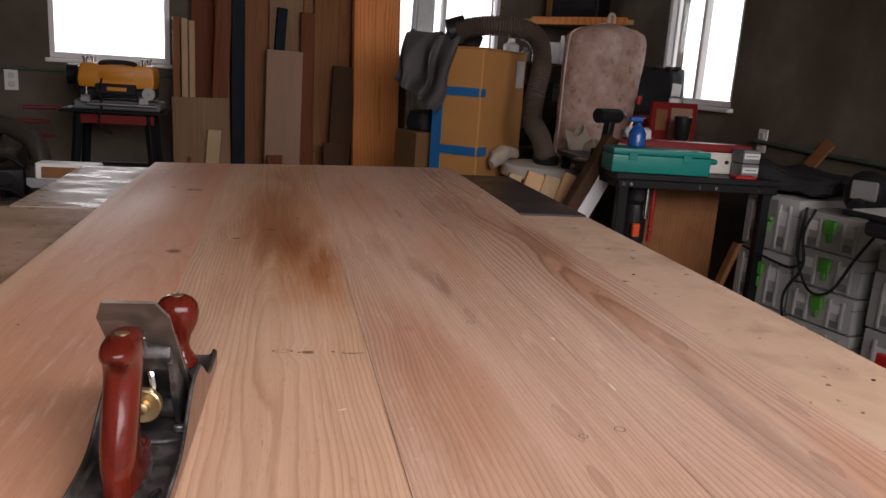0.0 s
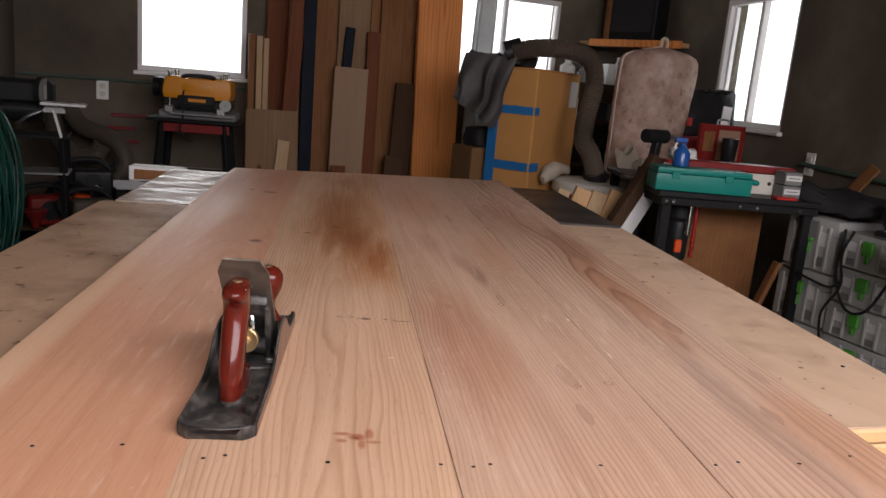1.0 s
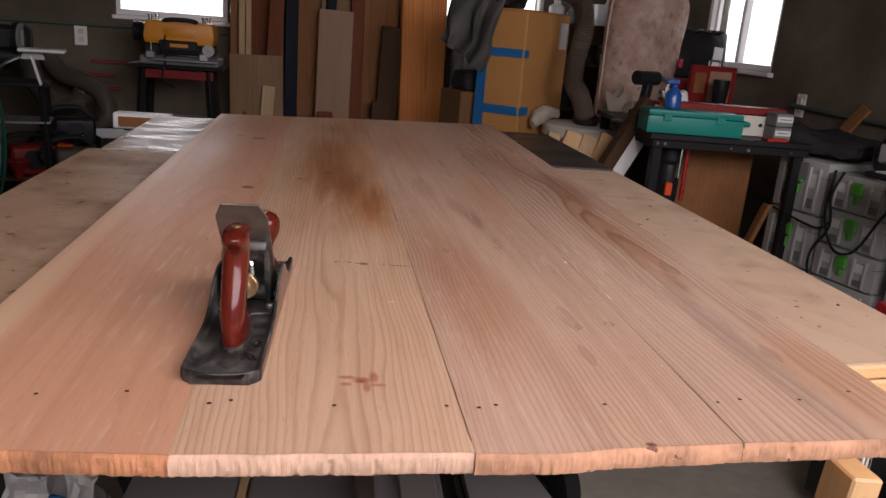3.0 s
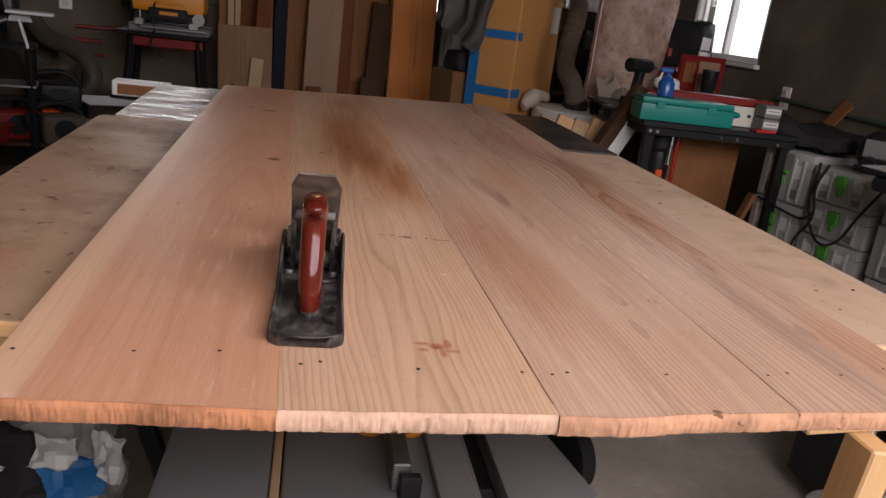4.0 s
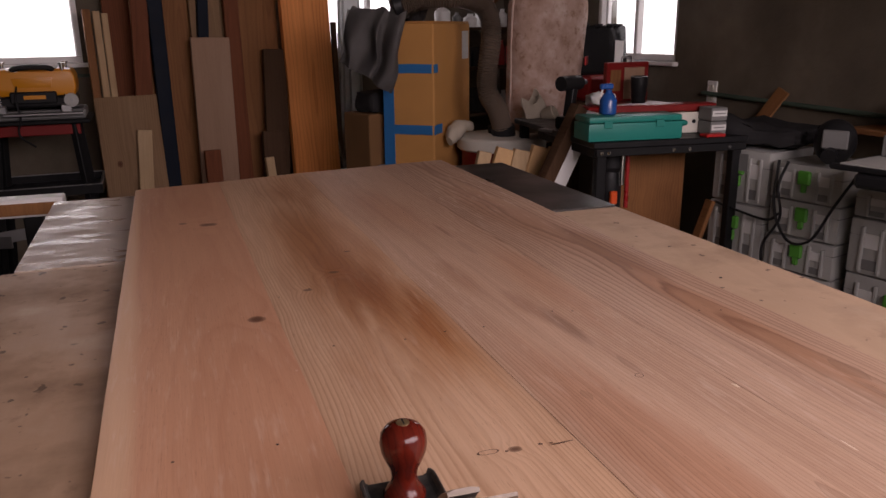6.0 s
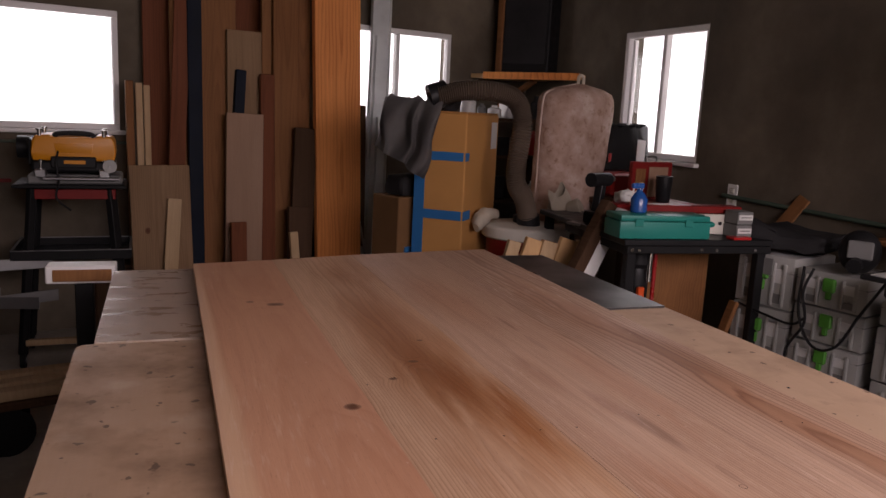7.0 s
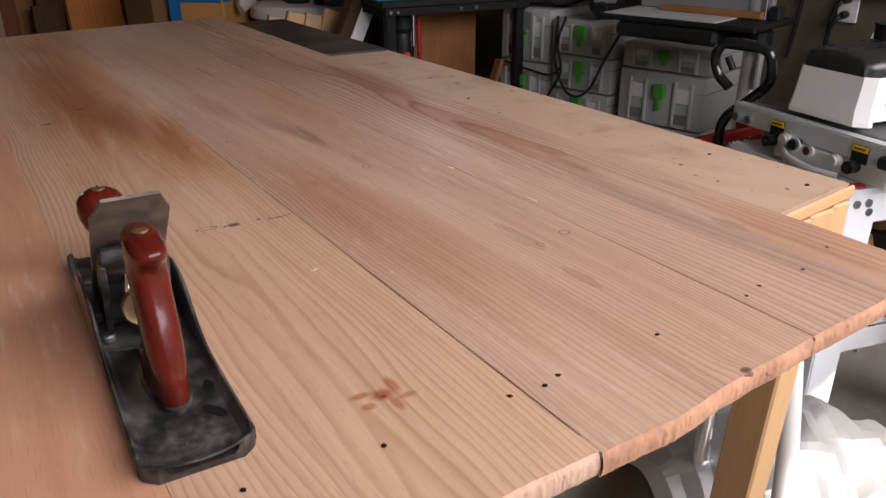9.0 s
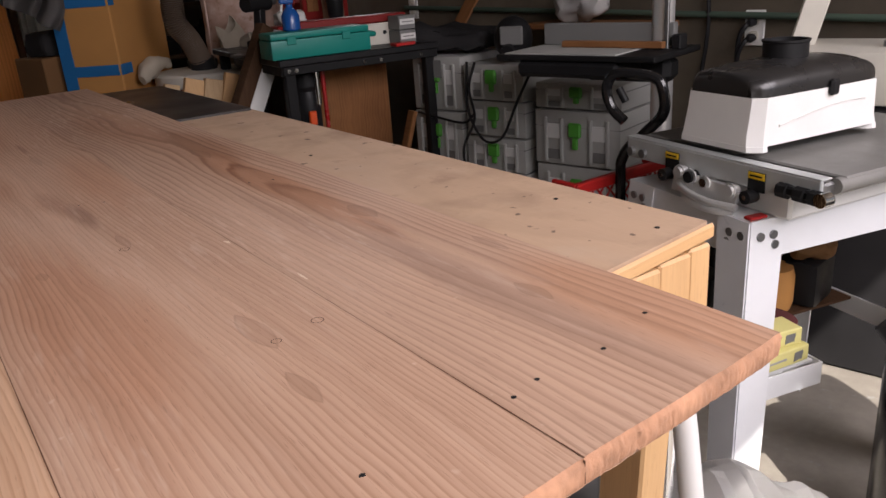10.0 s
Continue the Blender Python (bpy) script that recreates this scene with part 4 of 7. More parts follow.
def tote():
    """Rear handle: leans forward, bellied behind, with a toe in front and a horn that points back at the top."""
    bm = B()
    high = [0.0080, 0.0130, 0.0190, 0.0240, 0.0310, 0.0450, 0.0600, 0.0750, 0.0880, 0.0960, 0.1025, 0.1075, 0.1120, 0.1165, 0.1195]
    rear = [0.0640, 0.0622, 0.0615, 0.0617, 0.0625, 0.0660, 0.0720, 0.0785, 0.0830, 0.0835, 0.0790, 0.0725, 0.0705, 0.0750, 0.0880]
    fore = [0.1480, 0.1490, 0.1470, 0.1360, 0.1160, 0.1060, 0.1070, 0.1115, 0.1170, 0.1205, 0.1232, 0.1250, 0.1255, 0.1235, 0.1140]
    wide = [0.0125, 0.0127, 0.0126, 0.0124, 0.0122, 0.0121, 0.0121, 0.0122, 0.0124, 0.0126, 0.0128, 0.0128, 0.0124, 0.0108, 0.0060]
    line = smooth_path(list(zip(rear, fore, high)), 4)
    ws = smooth_path([(w, 0, 0) for w in wide], 4)
    rings = []
    seg = 26
    for p, w in zip(line, ws):
        mid, half = (p.x + p.y) / 2, (p.y - p.x) / 2
        ring = []
        for k in range(seg):
            an = 2 * math.pi * k / seg
            cx, cy = math.cos(an), math.sin(an)
            cx, cy = math.copysign(abs(cx) ** 0.72, cx), math.copysign(abs(cy) ** 0.85, cy)
            ring.append(bm.verts.new((w.x * cx, mid + half * cy, p.z)))
        rings.append(ring)
    for a, b in zip(rings, rings[1:]):
        for i in range(seg):
            bm.faces.new((a[i], a[(i + 1) % seg], b[(i + 1) % seg], b[i]))
    bm.faces.new(rings[0][::-1])
    bm.faces.new(rings[-1])
    return bm


tt = part("tote", tote(), M["rosewood"], plane, "glossy red-brown rear handle", smooth=60)
part("tote_boss", prism(B(), [(0.0148 * math.cos(a), 0.106 + 0.047 * math.sin(a)) for a in (2 * math.pi * k / 24 for k in range(24))], 0.0040,
                        pose(0, 0, 0.0072, -90), 0.001), M["worn_edge"], tt, "worn rim round the handle foot")
part("tote_bolt", lathe(B(), [(0.0052, 0.0), (0.0052, 0.0012), (0.0015, 0.0018)], pose(0, 0.100, 0.1188, -6), 14), M["brass"], tt)
knob = part("knob", lathe(B(), [(0.0165, 0.005), (0.0186, 0.008), (0.0186, 0.0125), (0.0150, 0.0175), (0.0118, 0.023), (0.0108, 0.029), (0.0125, 0.037), (0.0165, 0.045), (0.0195, 0.053),
                                (0.0205, 0.061), (0.0193, 0.069), (0.0150, 0.0748), (0.0085, 0.0780), (0.0050, 0.0784)], pose(0, 0.3225, 0.0015), 32), M["rosewood"], plane, "turned glossy front knob", smooth=60)
part("knob_screw", lathe(B(), [(0.0058, 0.0), (0.0058, 0.0010), (0.0040, 0.0016), (0.0003, 0.0017)], pose(0, 0.3225, 0.0796), 18), M["brass"], knob, "slotted brass screw")
part("screw_slot", box(B(), (0, 0.3225, 0.0813), (0.0011, 0.0100, 0.0006)), M["black"], knob)
frog = B()
prism(frog, [(0.250, 0.010), (0.196, 0.010), (0.190, 0.018), (0.194, 0.032), (0.184, 0.046), (0.166, 0.066), (0.154, 0.080), (0.158, 0.088), (0.164, 0.088), (0.240, 0.014)], 0.044, pose(0, 0, 0, 0, 0, 90), 0.003)
part("frog", rumple(frog, 0.0012, 60, 1), M["cast_black"], plane, "dark cast frog")
for s in (-1, 1):
    web = B()
    prism(web, [(0.232, 0.010), (0.188, 0.010), (0.182, 0.022), (0.168, 0.052), (0.157, 0.074), (0.164, 0.080), (0.230, 0.016)], 0.005, pose(s * 0.0215, 0, 0, 0, 0, 90), 0.002)
    part("frog_web", web, M["cast_black"], plane)
SL = pose(0, 0.249, 0.004, -45)                    # along the bedded blade: local -y climbs back


def slope(name, bm, m, label=""):
    return part(name, bm, M[m], plane, label, SL)


def leaf(stations, z, th, round_=0.0):
    """A flat bar along the slope: stations of (climb, half width, lift)."""
    bm = B()
    lower, upper = [], []
    for c, w, up_ in stations:
        lower.append([bm.verts.new((x * w, -c, z + up_)) for x in (-1, -0.5, 0.5, 1)])
        upper.append([bm.verts.new((x * w, -c, z + up_ + th - round_ * (abs(x) > 0.9))) for x in (-1, -0.5, 0.5, 1)])
    for a, b in zip(lower, lower[1:]):
        for i in range(3):
            bm.faces.new((a[i], a[i + 1], b[i + 1], b[i]))
    for a, b in zip(upper, upper[1:]):
        for i in range(3):
            bm.faces.new((a[i], b[i], b[i + 1], a[i + 1]))
    for a, b, c, d in zip(lower, lower[1:], upper, upper[1:]):
        bm.faces.new((a[0], b[0], d[0], c[0]))
        bm.faces.new((a[3], c[3], d[3], b[3]))
    for a, c, flip in ((lower[0], upper[0], 1), (lower[-1], upper[-1], -1)):
        for i in range(3):
            f = (a[i], c[i], c[i + 1], a[i + 1])
            bm.faces.new(f[::flip])
    return bm


slope("blade", leaf([(0.0, 0.0255, 0), (0.163, 0.0255, 0), (0.182, 0.0192, 0), (0.186, 0.0182, 0)], 0.0, 0.0024), "blade_steel", "dull brown-grey steel blade")
slope("cap_iron", leaf([(0.006, 0.0255, 0.000), (0.016, 0.0255, 0.0012), (0.125, 0.0255, 0.0006), (0.136, 0.0200, 0.0)], 0.0026, 0.0022, 0.0005), "cap_iron", "dark cap iron")
slope("lever_cap", leaf([(0.014, 0.0255, 0.000), (0.030, 0.0252, 0.0030), (0.060, 0.0225, 0.0040), (0.090, 0.0185, 0.0036), (0.112, 0.0165, 0.0050), (0.124, 0.0150, 0.0040)], 0.0054, 0.0052, 0.0018), "cap_iron", "scuffed dark lever cap")
slope("cam_lever", leaf([(0.108, 0.0125, 0.0), (0.116, 0.0135, 0.0016), (0.130, 0.0130, 0.0018), (0.137, 0.0110, 0.0004)], 0.0145, 0.0042, 0.0012), "blade_steel", "tarnished cam lever")
slope("cap_screw", lathe(B(), [(0.0075, 0.010), (0.0082, 0.0125), (0.0070, 0.0150), (0.0005, 0.0158)], pose(0, -0.066, 0), 18), "blade_steel")
slope("lateral_lever", sweep(B(), [(0.002, -0.090, -0.0030), (0.003, -0.125, -0.0040), (0.004, -0.150, -0.0050), (0.0045, -0.158, -0.0075), (0.0050, -0.163, -0.0120)], 0.0021, 8, 5), "chrome", "bright lateral lever")
slope("lever_finger", box(B(), (0.0052, -0.163, -0.0135), (0.0110, 0.0030, 0.0070), 0.0012, pose(0, 0, 0, 0, 0, 0)), "chrome", "bright turned-up lever end")
wheel = B()
lathe(wheel, [(0.0040, -0.022), (0.0040, -0.0042), (0.0128, -0.0042), (0.0140, -0.0030), (0.0136, -0.0010), (0.0136, 0.0016), (0.0140, 0.0034), (0.0128, 0.0046), (0.0108, 0.0040), (0.0060, 0.0036), (0.0046, 0.0060), (0.0046, 0.0095), (0.0030, 0.0105)],
      pose(0, 0.163, 0.0375, 90), 32)
part("depth_wheel", wheel, M["brass"], plane, "brass depth adjusting wheel")
yoke = B()
for s in (-1, 1):
    sweep(yoke, [(s * 0.0050, 0.170, 0.034), (s * 0.0062, 0.170, 0.048), (s * 0.0045, 0.172, 0.060), (0.0, 0.176, 0.068)], 0.0032, 8, 4)
part("yoke", yoke, M["chrome"], plane, "bright steel yoke")

# ---- table saw and floor clutter beneath ----
saw = thing("table_saw", "low grey portable table saw with a steel rip fence", "table saw", pose(0, 0, 0))
sx = B()
prism(sx, [(-0.40, 0.34), (-0.39, 0.32), (-0.245, 0.32), (-0.245, 0.90), (-0.38, 0.90), (-0.395, 0.86)], 0.022, pose(0, 0, 0.539, -90), 0.003)
part("left_wing", sx, M["grey_saw"], saw)
part("table_plate", box(B(), (-0.085, 0.61, 0.539), (0.285, 0.58, 0.022), 0.003), M["grey_saw"], saw, "plain grey saw table")
part("right_plate", prism(B(), [(0.095, 0.32), (0.195, 0.32), (0.236, 0.37), (0.205, 0.52), (0.18, 0.62), (0.18, 0.90), (0.095, 0.90)], 0.022,
                          pose(0, 0, 0.539, -90), 0.003), M["grey_saw"], saw)
part("wooden_strip", box(B(), (-0.237, 0.60, 0.541), (0.013, 0.52, 0.022), 0.002), M["blond"], saw, "rough pale wooden strip")
part("fence", box(B(), (-0.062, 0.62, 0.572), (0.026, 0.50, 0.044), 0.002), M["steel"], saw, "bright steel rip fence")
part("fence_end", box(B(), (-0.050, 0.36, 0.566), (0.032, 0.018, 0.036), 0.003), M["black"], saw)
part("guide_bar", box(B(), (0.018, 0.60, 0.556), (0.055, 0.60, 0.012), 0.002), M["grey_dark"], saw)
part("groove", box(B(), (0.080, 0.60, 0.552), (0.008, 0.60, 0.006), 0.001), M["black"], saw)
for x in (-0.095, -0.030):
    part("guard_plate", rod(B(), (x, 0.535, 0.550), (x, 0.535, 0.557), 0.022), M["yellow"], saw, "yellow throat plate")
part("body", box(B(), (-0.09, 0.62, 0.40), (0.42, 0.46, 0.255), 0.02), M["black"], saw)
for x, y in ((-0.34, 0.40), (0.14, 0.40), (-0.34, 0.84), (0.14, 0.84)):
    part("leg", rod(B(), (x, y, 0), (x * 0.85, y, 0.53), 0.016), M["black_steel"], saw)
solid("caster_wheel", lathe(B(), [(0.020, -0.016), (0.052, -0.018), (0.064, -0.014), (0.067, 0.0), (0.064, 0.014), (0.052, 0.018), (0.020, 0.016)], pose(0.275, 0.60, 0.470, 0, 90, 18), 36), M["tyre"], "black rubber wheel on the saw stand", "wheel")
rod_b = B()
sweep(rod_b, [(0.262, 0.60, 0.470), (0.235, 0.60, 0.40), (0.235, 0.60, 0.20), (0.235, 0.60, 0.0)], 0.012, 8)
solid("wheel_post", rod_b, M["black_steel"], "black steel post that carries a wheel", "post")
tb = B()
bmesh.ops.create_icosphere(tb, subdivisions=4, radius=0.17, matrix=pose(-0.70, 0.74, 0.25) @ Matrix.Diagonal((1.15, 0.8, 1.6, 1)))
rumple(rumple(tb, 0.06, 7), 0.030, 26)
for vtx in tb.verts:
    vtx.co.z = max(vtx.co.z, 0.001)
solid("rubbish_bag", tb, M["bag_film"], "crumpled grey plastic bag of rubbish on the floor", "bag", smooth=20)
for nm, cc, ss, mm, rx, rz in (("blue", (-0.575, 0.60, 0.405), (0.10, 0.010, 0.065), "blue_tape", -25, 20), ("yellow", (-0.60, 0.585, 0.335), (0.11, 0.010, 0.040), "yellow_card", -15, 24),
                               ("white", (-0.615, 0.60, 0.455), (0.12, 0.010, 0.050), "paper", -40, 8), ("blue", (-0.690, 0.585, 0.370), (0.08, 0.010, 0.060), "blue_tape", -10, 40),
                               ("white", (-0.520, 0.625, 0.430), (0.06, 0.010, 0.075), "paper", -20, -25), ("dark", (-0.640, 0.578, 0.395), (0.07, 0.012, 0.060), "dark", -30, 5)):
    solid("printed_wrapper", rumple(box(B(), (0, 0, 0), ss), 0.022, 24, 6), M[mm], "torn " + nm + " printed wrapper in the rubbish", "wrapper", pose(*cc, rx, 0, rz), smooth=20)
solid("black_cloth", rumple(box(B(), (0, 0, 0), (0.07, 0.03, 0.18), 0.01), 0.03, 14, 5), M["dark"], "black rag hanging over the rubbish bag", "cloth", pose(-0.66, 0.585, 0.42, 10, 8, 10))
solid("sack", rumple(box(B(), (0, 0, 0.12), (0.12, 0.12, 0.24), 0.03), 0.02, 10, 3), M["cloth_cream"], "dusty pale sack on the floor", "sack", pose(-0.45, 0.66, 0))
rb = B()
sweep(rb, [(-0.60, 0.80, 0.66), (-0.50, 0.72, 0.50), (-0.42, 0.66, 0.30), (-0.40, 0.62, 0.0)], 0.018, 8)
solid("vacuum_hose", rb, M["black"], "black vacuum hose beside the saw", "hose")

# ---- lumber against the far wall ----
def lumber(u0, u1, z1, v, lean, m, label, th=0.03, z0=0.0, tilt=0.0, group="lumber leaning on the wall"):
    """A board that stands on the floor and leans back; its grain runs up it."""
    w = abs(u1 - u0)
    h = z1 - z0
    bm = box(B(), (0, h / 2, 0), (w, h, th), 0.003)
    for vtx in bm.verts:
        vtx.co.x += noise.noise((vtx.co.y * 3, u0 * 7, v)) * 0.006
    return solid("lumber_board", bm, M[m], label, "board", room((u0 + u1) / 2 + 0.055, v, z0) @ pose(0, 0, 0, 90 - lean, 0, 0) @ pose(0, 0, 0, 0, 0, tilt), group)


V = 4.50
lumber(0.43, 0.90, 2.36, 4.62, 1.5, "redwood", "wide dark red-brown panel against the wall", 0.02)
lumber(0.95, 1.22, 2.38, 4.63, 1.5, "redwood", "tall dark red board at the back of the stack", 0.02)
lumber(0.305, 0.345, 1.42, V - 0.02, 2, "oak", "narrow weathered strip of brown wood")
lumber(0.350, 0.385, 1.41, V - 0.06, 2, "blond", "narrow pale strip of wood", 0.02)
lumber(0.392, 0.425, 1.40, V - 0.06, 2, "blond", "narrow pale strip of wood", 0.02)
lumber(0.47, 0.56, 2.35, V - 0.04, 2, "redwood", "reddish board with nail holes in it", 0.025, tilt=-3)
lumber(0.55, 0.63, 2.32, V, 2, "oak", "brown board in the stack")
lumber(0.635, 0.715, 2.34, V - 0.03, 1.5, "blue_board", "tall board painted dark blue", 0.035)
lumber(0.71, 0.92, 2.30, V, 1.5, "oak", "tall wide brown board")
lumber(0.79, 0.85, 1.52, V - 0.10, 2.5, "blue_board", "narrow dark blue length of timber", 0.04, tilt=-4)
lumber(0.855, 1.06, 1.74, V - 0.06, 2, "weathered", "grey weathered board with dark streaks", 0.025)
lumber(0.80, 1.02, 1.27, V - 0.14, 2.5, "pale_board", "smooth pale grey-pink board", 0.02, tilt=-1)
lumber(1.03, 1.115, 1.50, V - 0.12, 2, "redwood", "red-brown board in the stack")
lumber(1.06, 1.12, 2.38, V - 0.04, 1.5, "oak", "tall brown board at the back")
lumber(1.115, 1.27, 2.40, V - 0.08, 1.5, "oak", "tall brown board with a knot")
lumber(1.16, 1.30, 1.20, V - 0.20, 3, "dark_board", "short dark brown board leaning in front", 0.025, tilt=-3)
lumber(1.27, 1.36, 2.42, V - 0.05, 1.5, "oak", "tall narrow brown board")
lumber(0.29, 0.61, 0.975, 4.30, 4, "weathered", "knotty weathered panel of boards", 0.02, tilt=0.5)
lumber(0.40, 0.475, 0.80, 4.24, 6, "blond", "short pale offcut leaning in front", 0.02, tilt=-5)
lumber(0.80, 0.89, 0.66, 4.22, 4, "redwood", "short red-brown offcut with a rounded top", 0.03)
lumber(1.12, 1.25, 0.74, 4.20, 5, "dark_board", "short dark offcut leaning in front", 0.03, tilt=-2)
lumber(1.16, 1.21, 0.60, 4.15, 5, "blond", "small pale offcut of bare wood", 0.03, tilt=3)
lumber(1.372, 1.672, 2.44, 4.33, 1.0, "fir_orange", "wide orange fir board standing on end", 0.045, tilt=1.4)
lumber(1.70, 1.735, 1.35, 4.40, 2, "dark_board", "thin dark strip beside the wide board", 0.02)


def stud(u, v, h, w, lean, tilt, label):
    bm = B()
    box(bm, (0, h / 2, 0), (w, h, 0.0025))
    for s in (-1, 1):
        box(bm, (s * w / 2, h / 2, 0.016), (0.0025, h, 0.034))
    ob = solid("steel_stud", bm, M["galv"], label, "metal stud", room(u, v, 0) @ pose(0, 0, 0, 90 - lean, 0, 0) @ pose(0, 0, 0, 0, 0, tilt), "steel studs by the window", smooth=0)
    return ob


stud(1.94, 4.58, 2.16, 0.135, 1.5, -1.0, "tall galvanised steel stud in front of the window")
stud(1.86, 4.52, 1.28, 0.075, 2, -1.5, "short galvanised steel stud")
stud(1.80, 4.48, 1.80, 0.03, 2, -2.5, "narrow galvanised steel channel")
stud(1.83, 4.36, 0.78, 0.05, 6, 10, "short bright steel channel leaning over")
solid("crumpled_plastic", rumple(box(B(), (0, 0, 0.30), (0.16, 0.14, 0.60), 0.04), 0.03, 12, 4), M["bag_film"], "clear crumpled plastic wrap", "plastic wrap", room(1.62, 3.75, 0), smooth=20)

# ---- thickness planer on its stand ----
st = thing("planer_stand", "black steel tool stand on casters", "tool stand", room(0.043, 4.227, -0.012, -11.8))
part("stand_top", box(B(), (0, 0, 0.905), (0.50, 0.36, 0.018), 0.004), M["black_steel"], st)
part("front_rail", box(B(), (0.02, -0.13, 0.865), (0.36, 0.012, 0.05), 0.003), M["red_dark"], st, "dull red steel rail")
for x in (-1, 1):
    for y in (-1, 1):
        part("leg", stick(B(), (x * 0.235, y * 0.17, 0.08), (x * 0.17, y * 0.12, 0.897), 0.035, 0.035), M["black_steel"], st)
        c = part("caster", rod(B(), (x * 0.235 - 0.012, y * 0.17, 0.052), (x * 0.235 + 0.012, y * 0.17, 0.052), 0.04, seg=20), M["tyre"], st, "black caster wheel")
        part("hub", rod(B(), (x * 0.235 - 0.015, y * 0.17, 0.052), (x * 0.235 + 0.015, y * 0.17, 0.052), 0.014), M["steel"], c)
    part("shelf_rail", box(B(), (x * 0.262, 0, 0.575), (0.010, 0.40, 0.045), 0.002), M["black_steel"], st)
    # pale strips stand in for the highlight along the black tray edges
    part("rail_edge", box(B(), (x * 0.262, 0, 0.5995), (0.012, 0.40, 0.004), 0.001), M["steel"], st, "highlight on the tray edge, made as a pale steel strip")
for y in (-0.195, 0.195):
    part("shelf_rail", box(B(), (0, y, 0.575), (0.515, 0.010, 0.045), 0.002), M["black_steel"], st)
    part("rail_edge", box(B(), (0, y, 0.5995), (0.53, 0.012, 0.004), 0.001), M["steel"], st, "highlight on the tray edge, made as a pale steel strip")
part("shelf", box(B(), (0, 0, 0.558), (0.51, 0.385, 0.006)), M["black"], st, "black tray between the legs")
part("base_rail", stick(B(), (-0.22, -0.17, 0.14), (0.22, -0.17, 0.14), 0.03, 0.03), M["blond"], st, "pale wooden base rail")

pl = thing("thickness_planer", "yellow and black portable thickness planer with steel posts", "planer", room(0.043, 4.217, 0.9025, -11.8))
pb = part("base", box(B(), (0.02, 0, 0.022), (0.42, 0.26, 0.044), 0.008), M["grey_dark"], pl, "scuffed aluminium base")
part("feed_table", box(B(), (0.05, -0.15, 0.030), (0.34, 0.06, 0.012), 0.003), M["steel"], pb)
part("head", prism(B(), [(-0.165, 0.112), (0.195, 0.112), (0.203, 0.150), (0.200, 0.205), (0.186, 0.230), (0.118, 0.236), (0.104, 0.214), (-0.070, 0.214), (-0.084, 0.236), (-0.150, 0.232), (-0.163, 0.205), (-0.168, 0.150)],
                   0.25, I4, 0.010, 3), M["yellow"], pl, "yellow cutterhead housing with raised shoulders")
part("head_recess", prism(B(), [(-0.060, 0.150), (0.094, 0.150), (0.104, 0.196), (-0.070, 0.196)], 0.006, pose(0, -0.126, 0), 0.002), M["yellow"], pl, "sunken front panel")
part("side_cover", box(B(), (-0.176, 0.0, 0.150), (0.020, 0.20, 0.13), 0.008), M["black"], pl)
part("lower_head", box(B(), (0.015, -0.005, 0.085), (0.37, 0.235, 0.056), 0.012), M["black"], pl)
part("name_plate", box(B(), (0.015, -0.130, 0.105), (0.20, 0.016, 0.056), 0.006), M["black"], pl)
part("emblem", box(B(), (0.02, -0.140, 0.107), (0.095, 0.004, 0.018), 0.001), M["yellow"], pl, "plain yellow emblem bar")
part("top_handle", sweep(B(), [(-0.075, -0.05, 0.212), (-0.060, -0.05, 0.236), (0.015, -0.05, 0.242), (0.092, -0.05, 0.236), (0.106, -0.05, 0.212)], 0.013, 10, 6), M["black"], pl, "black carrying handle")
part("motor", rod(B(), (-0.24, 0.02, 0.165), (-0.15, 0.02, 0.165), 0.055, seg=20), M["black"], pl)
part("height_dial", rod(B(), (0.175, -0.150, 0.090), (0.175, -0.130, 0.090), 0.032, seg=24), M["grey_case"], pl, "grey round height dial")
part("dial_hub", rod(B(), (0.175, -0.156, 0.090), (0.175, -0.150, 0.090), 0.008), M["steel"], pl)
for x in (-0.13, 0.15):
    for y in (-0.115, 0.10):
        p = part("post", rod(B(), (x, y, 0.03), (x, y, 0.255), 0.0095), M["chrome"], pl, "bright steel post")
        part("post_cap", rod(B(), (x, y, 0.255), (x, y, 0.263), 0.016), M["chrome"], p)
    part("post_foot", box(B(), (x, -0.125, 0.052), (0.05, 0.05, 0.04), 0.005), M["steel"], pl)
pc = B()
sweep(pc, [(-0.05, -0.12, 0.17), (-0.06, -0.15, 0.10), (-0.05, -0.16, 0.02), (-0.06, -0.20, -0.06), (0.0, -0.19, -0.12)], 0.005, 6)
part("cord", pc, M["black"], pl)

# ---- cardboard box, cloth and hose ----
BX = room(1.63, 3.08, 0, 36.9)
bx = thing("cardboard_box", "tall brown cardboard box sealed with blue tape", "cardboard box", BX)
part("carton", box(B(), (0.275, 0.13, 0.665), (0.55, 0.26, 1.33), 0.006), M["card"], bx, smooth=0)
part("flap", box(B(), (0.275, 0.128, 1.334), (0.545, 0.25, 0.006), 0.001), M["card"], bx)
tp = [((-0.003, 0.235, 0.67), (0.006, 0.055, 1.30)), ((-0.003, 0.11, 1.12), (0.006, 0.20, 0.042)), ((-0.003, 0.11, 0.83), (0.006, 0.20, 0.045)),
      ((-0.003, 0.10, 0.60), (0.006, 0.18, 0.05)), ((0.022, -0.002, 1.12), (0.045, 0.005, 0.040)), ((0.05, -0.002, 0.83), (0.10, 0.005, 0.045))]
for c, s in tp:
    part("tape_strip", rumple(box(B(), c, s), 0.0016, 25, 3), M["blue_tape"], bx, "blue masking tape")
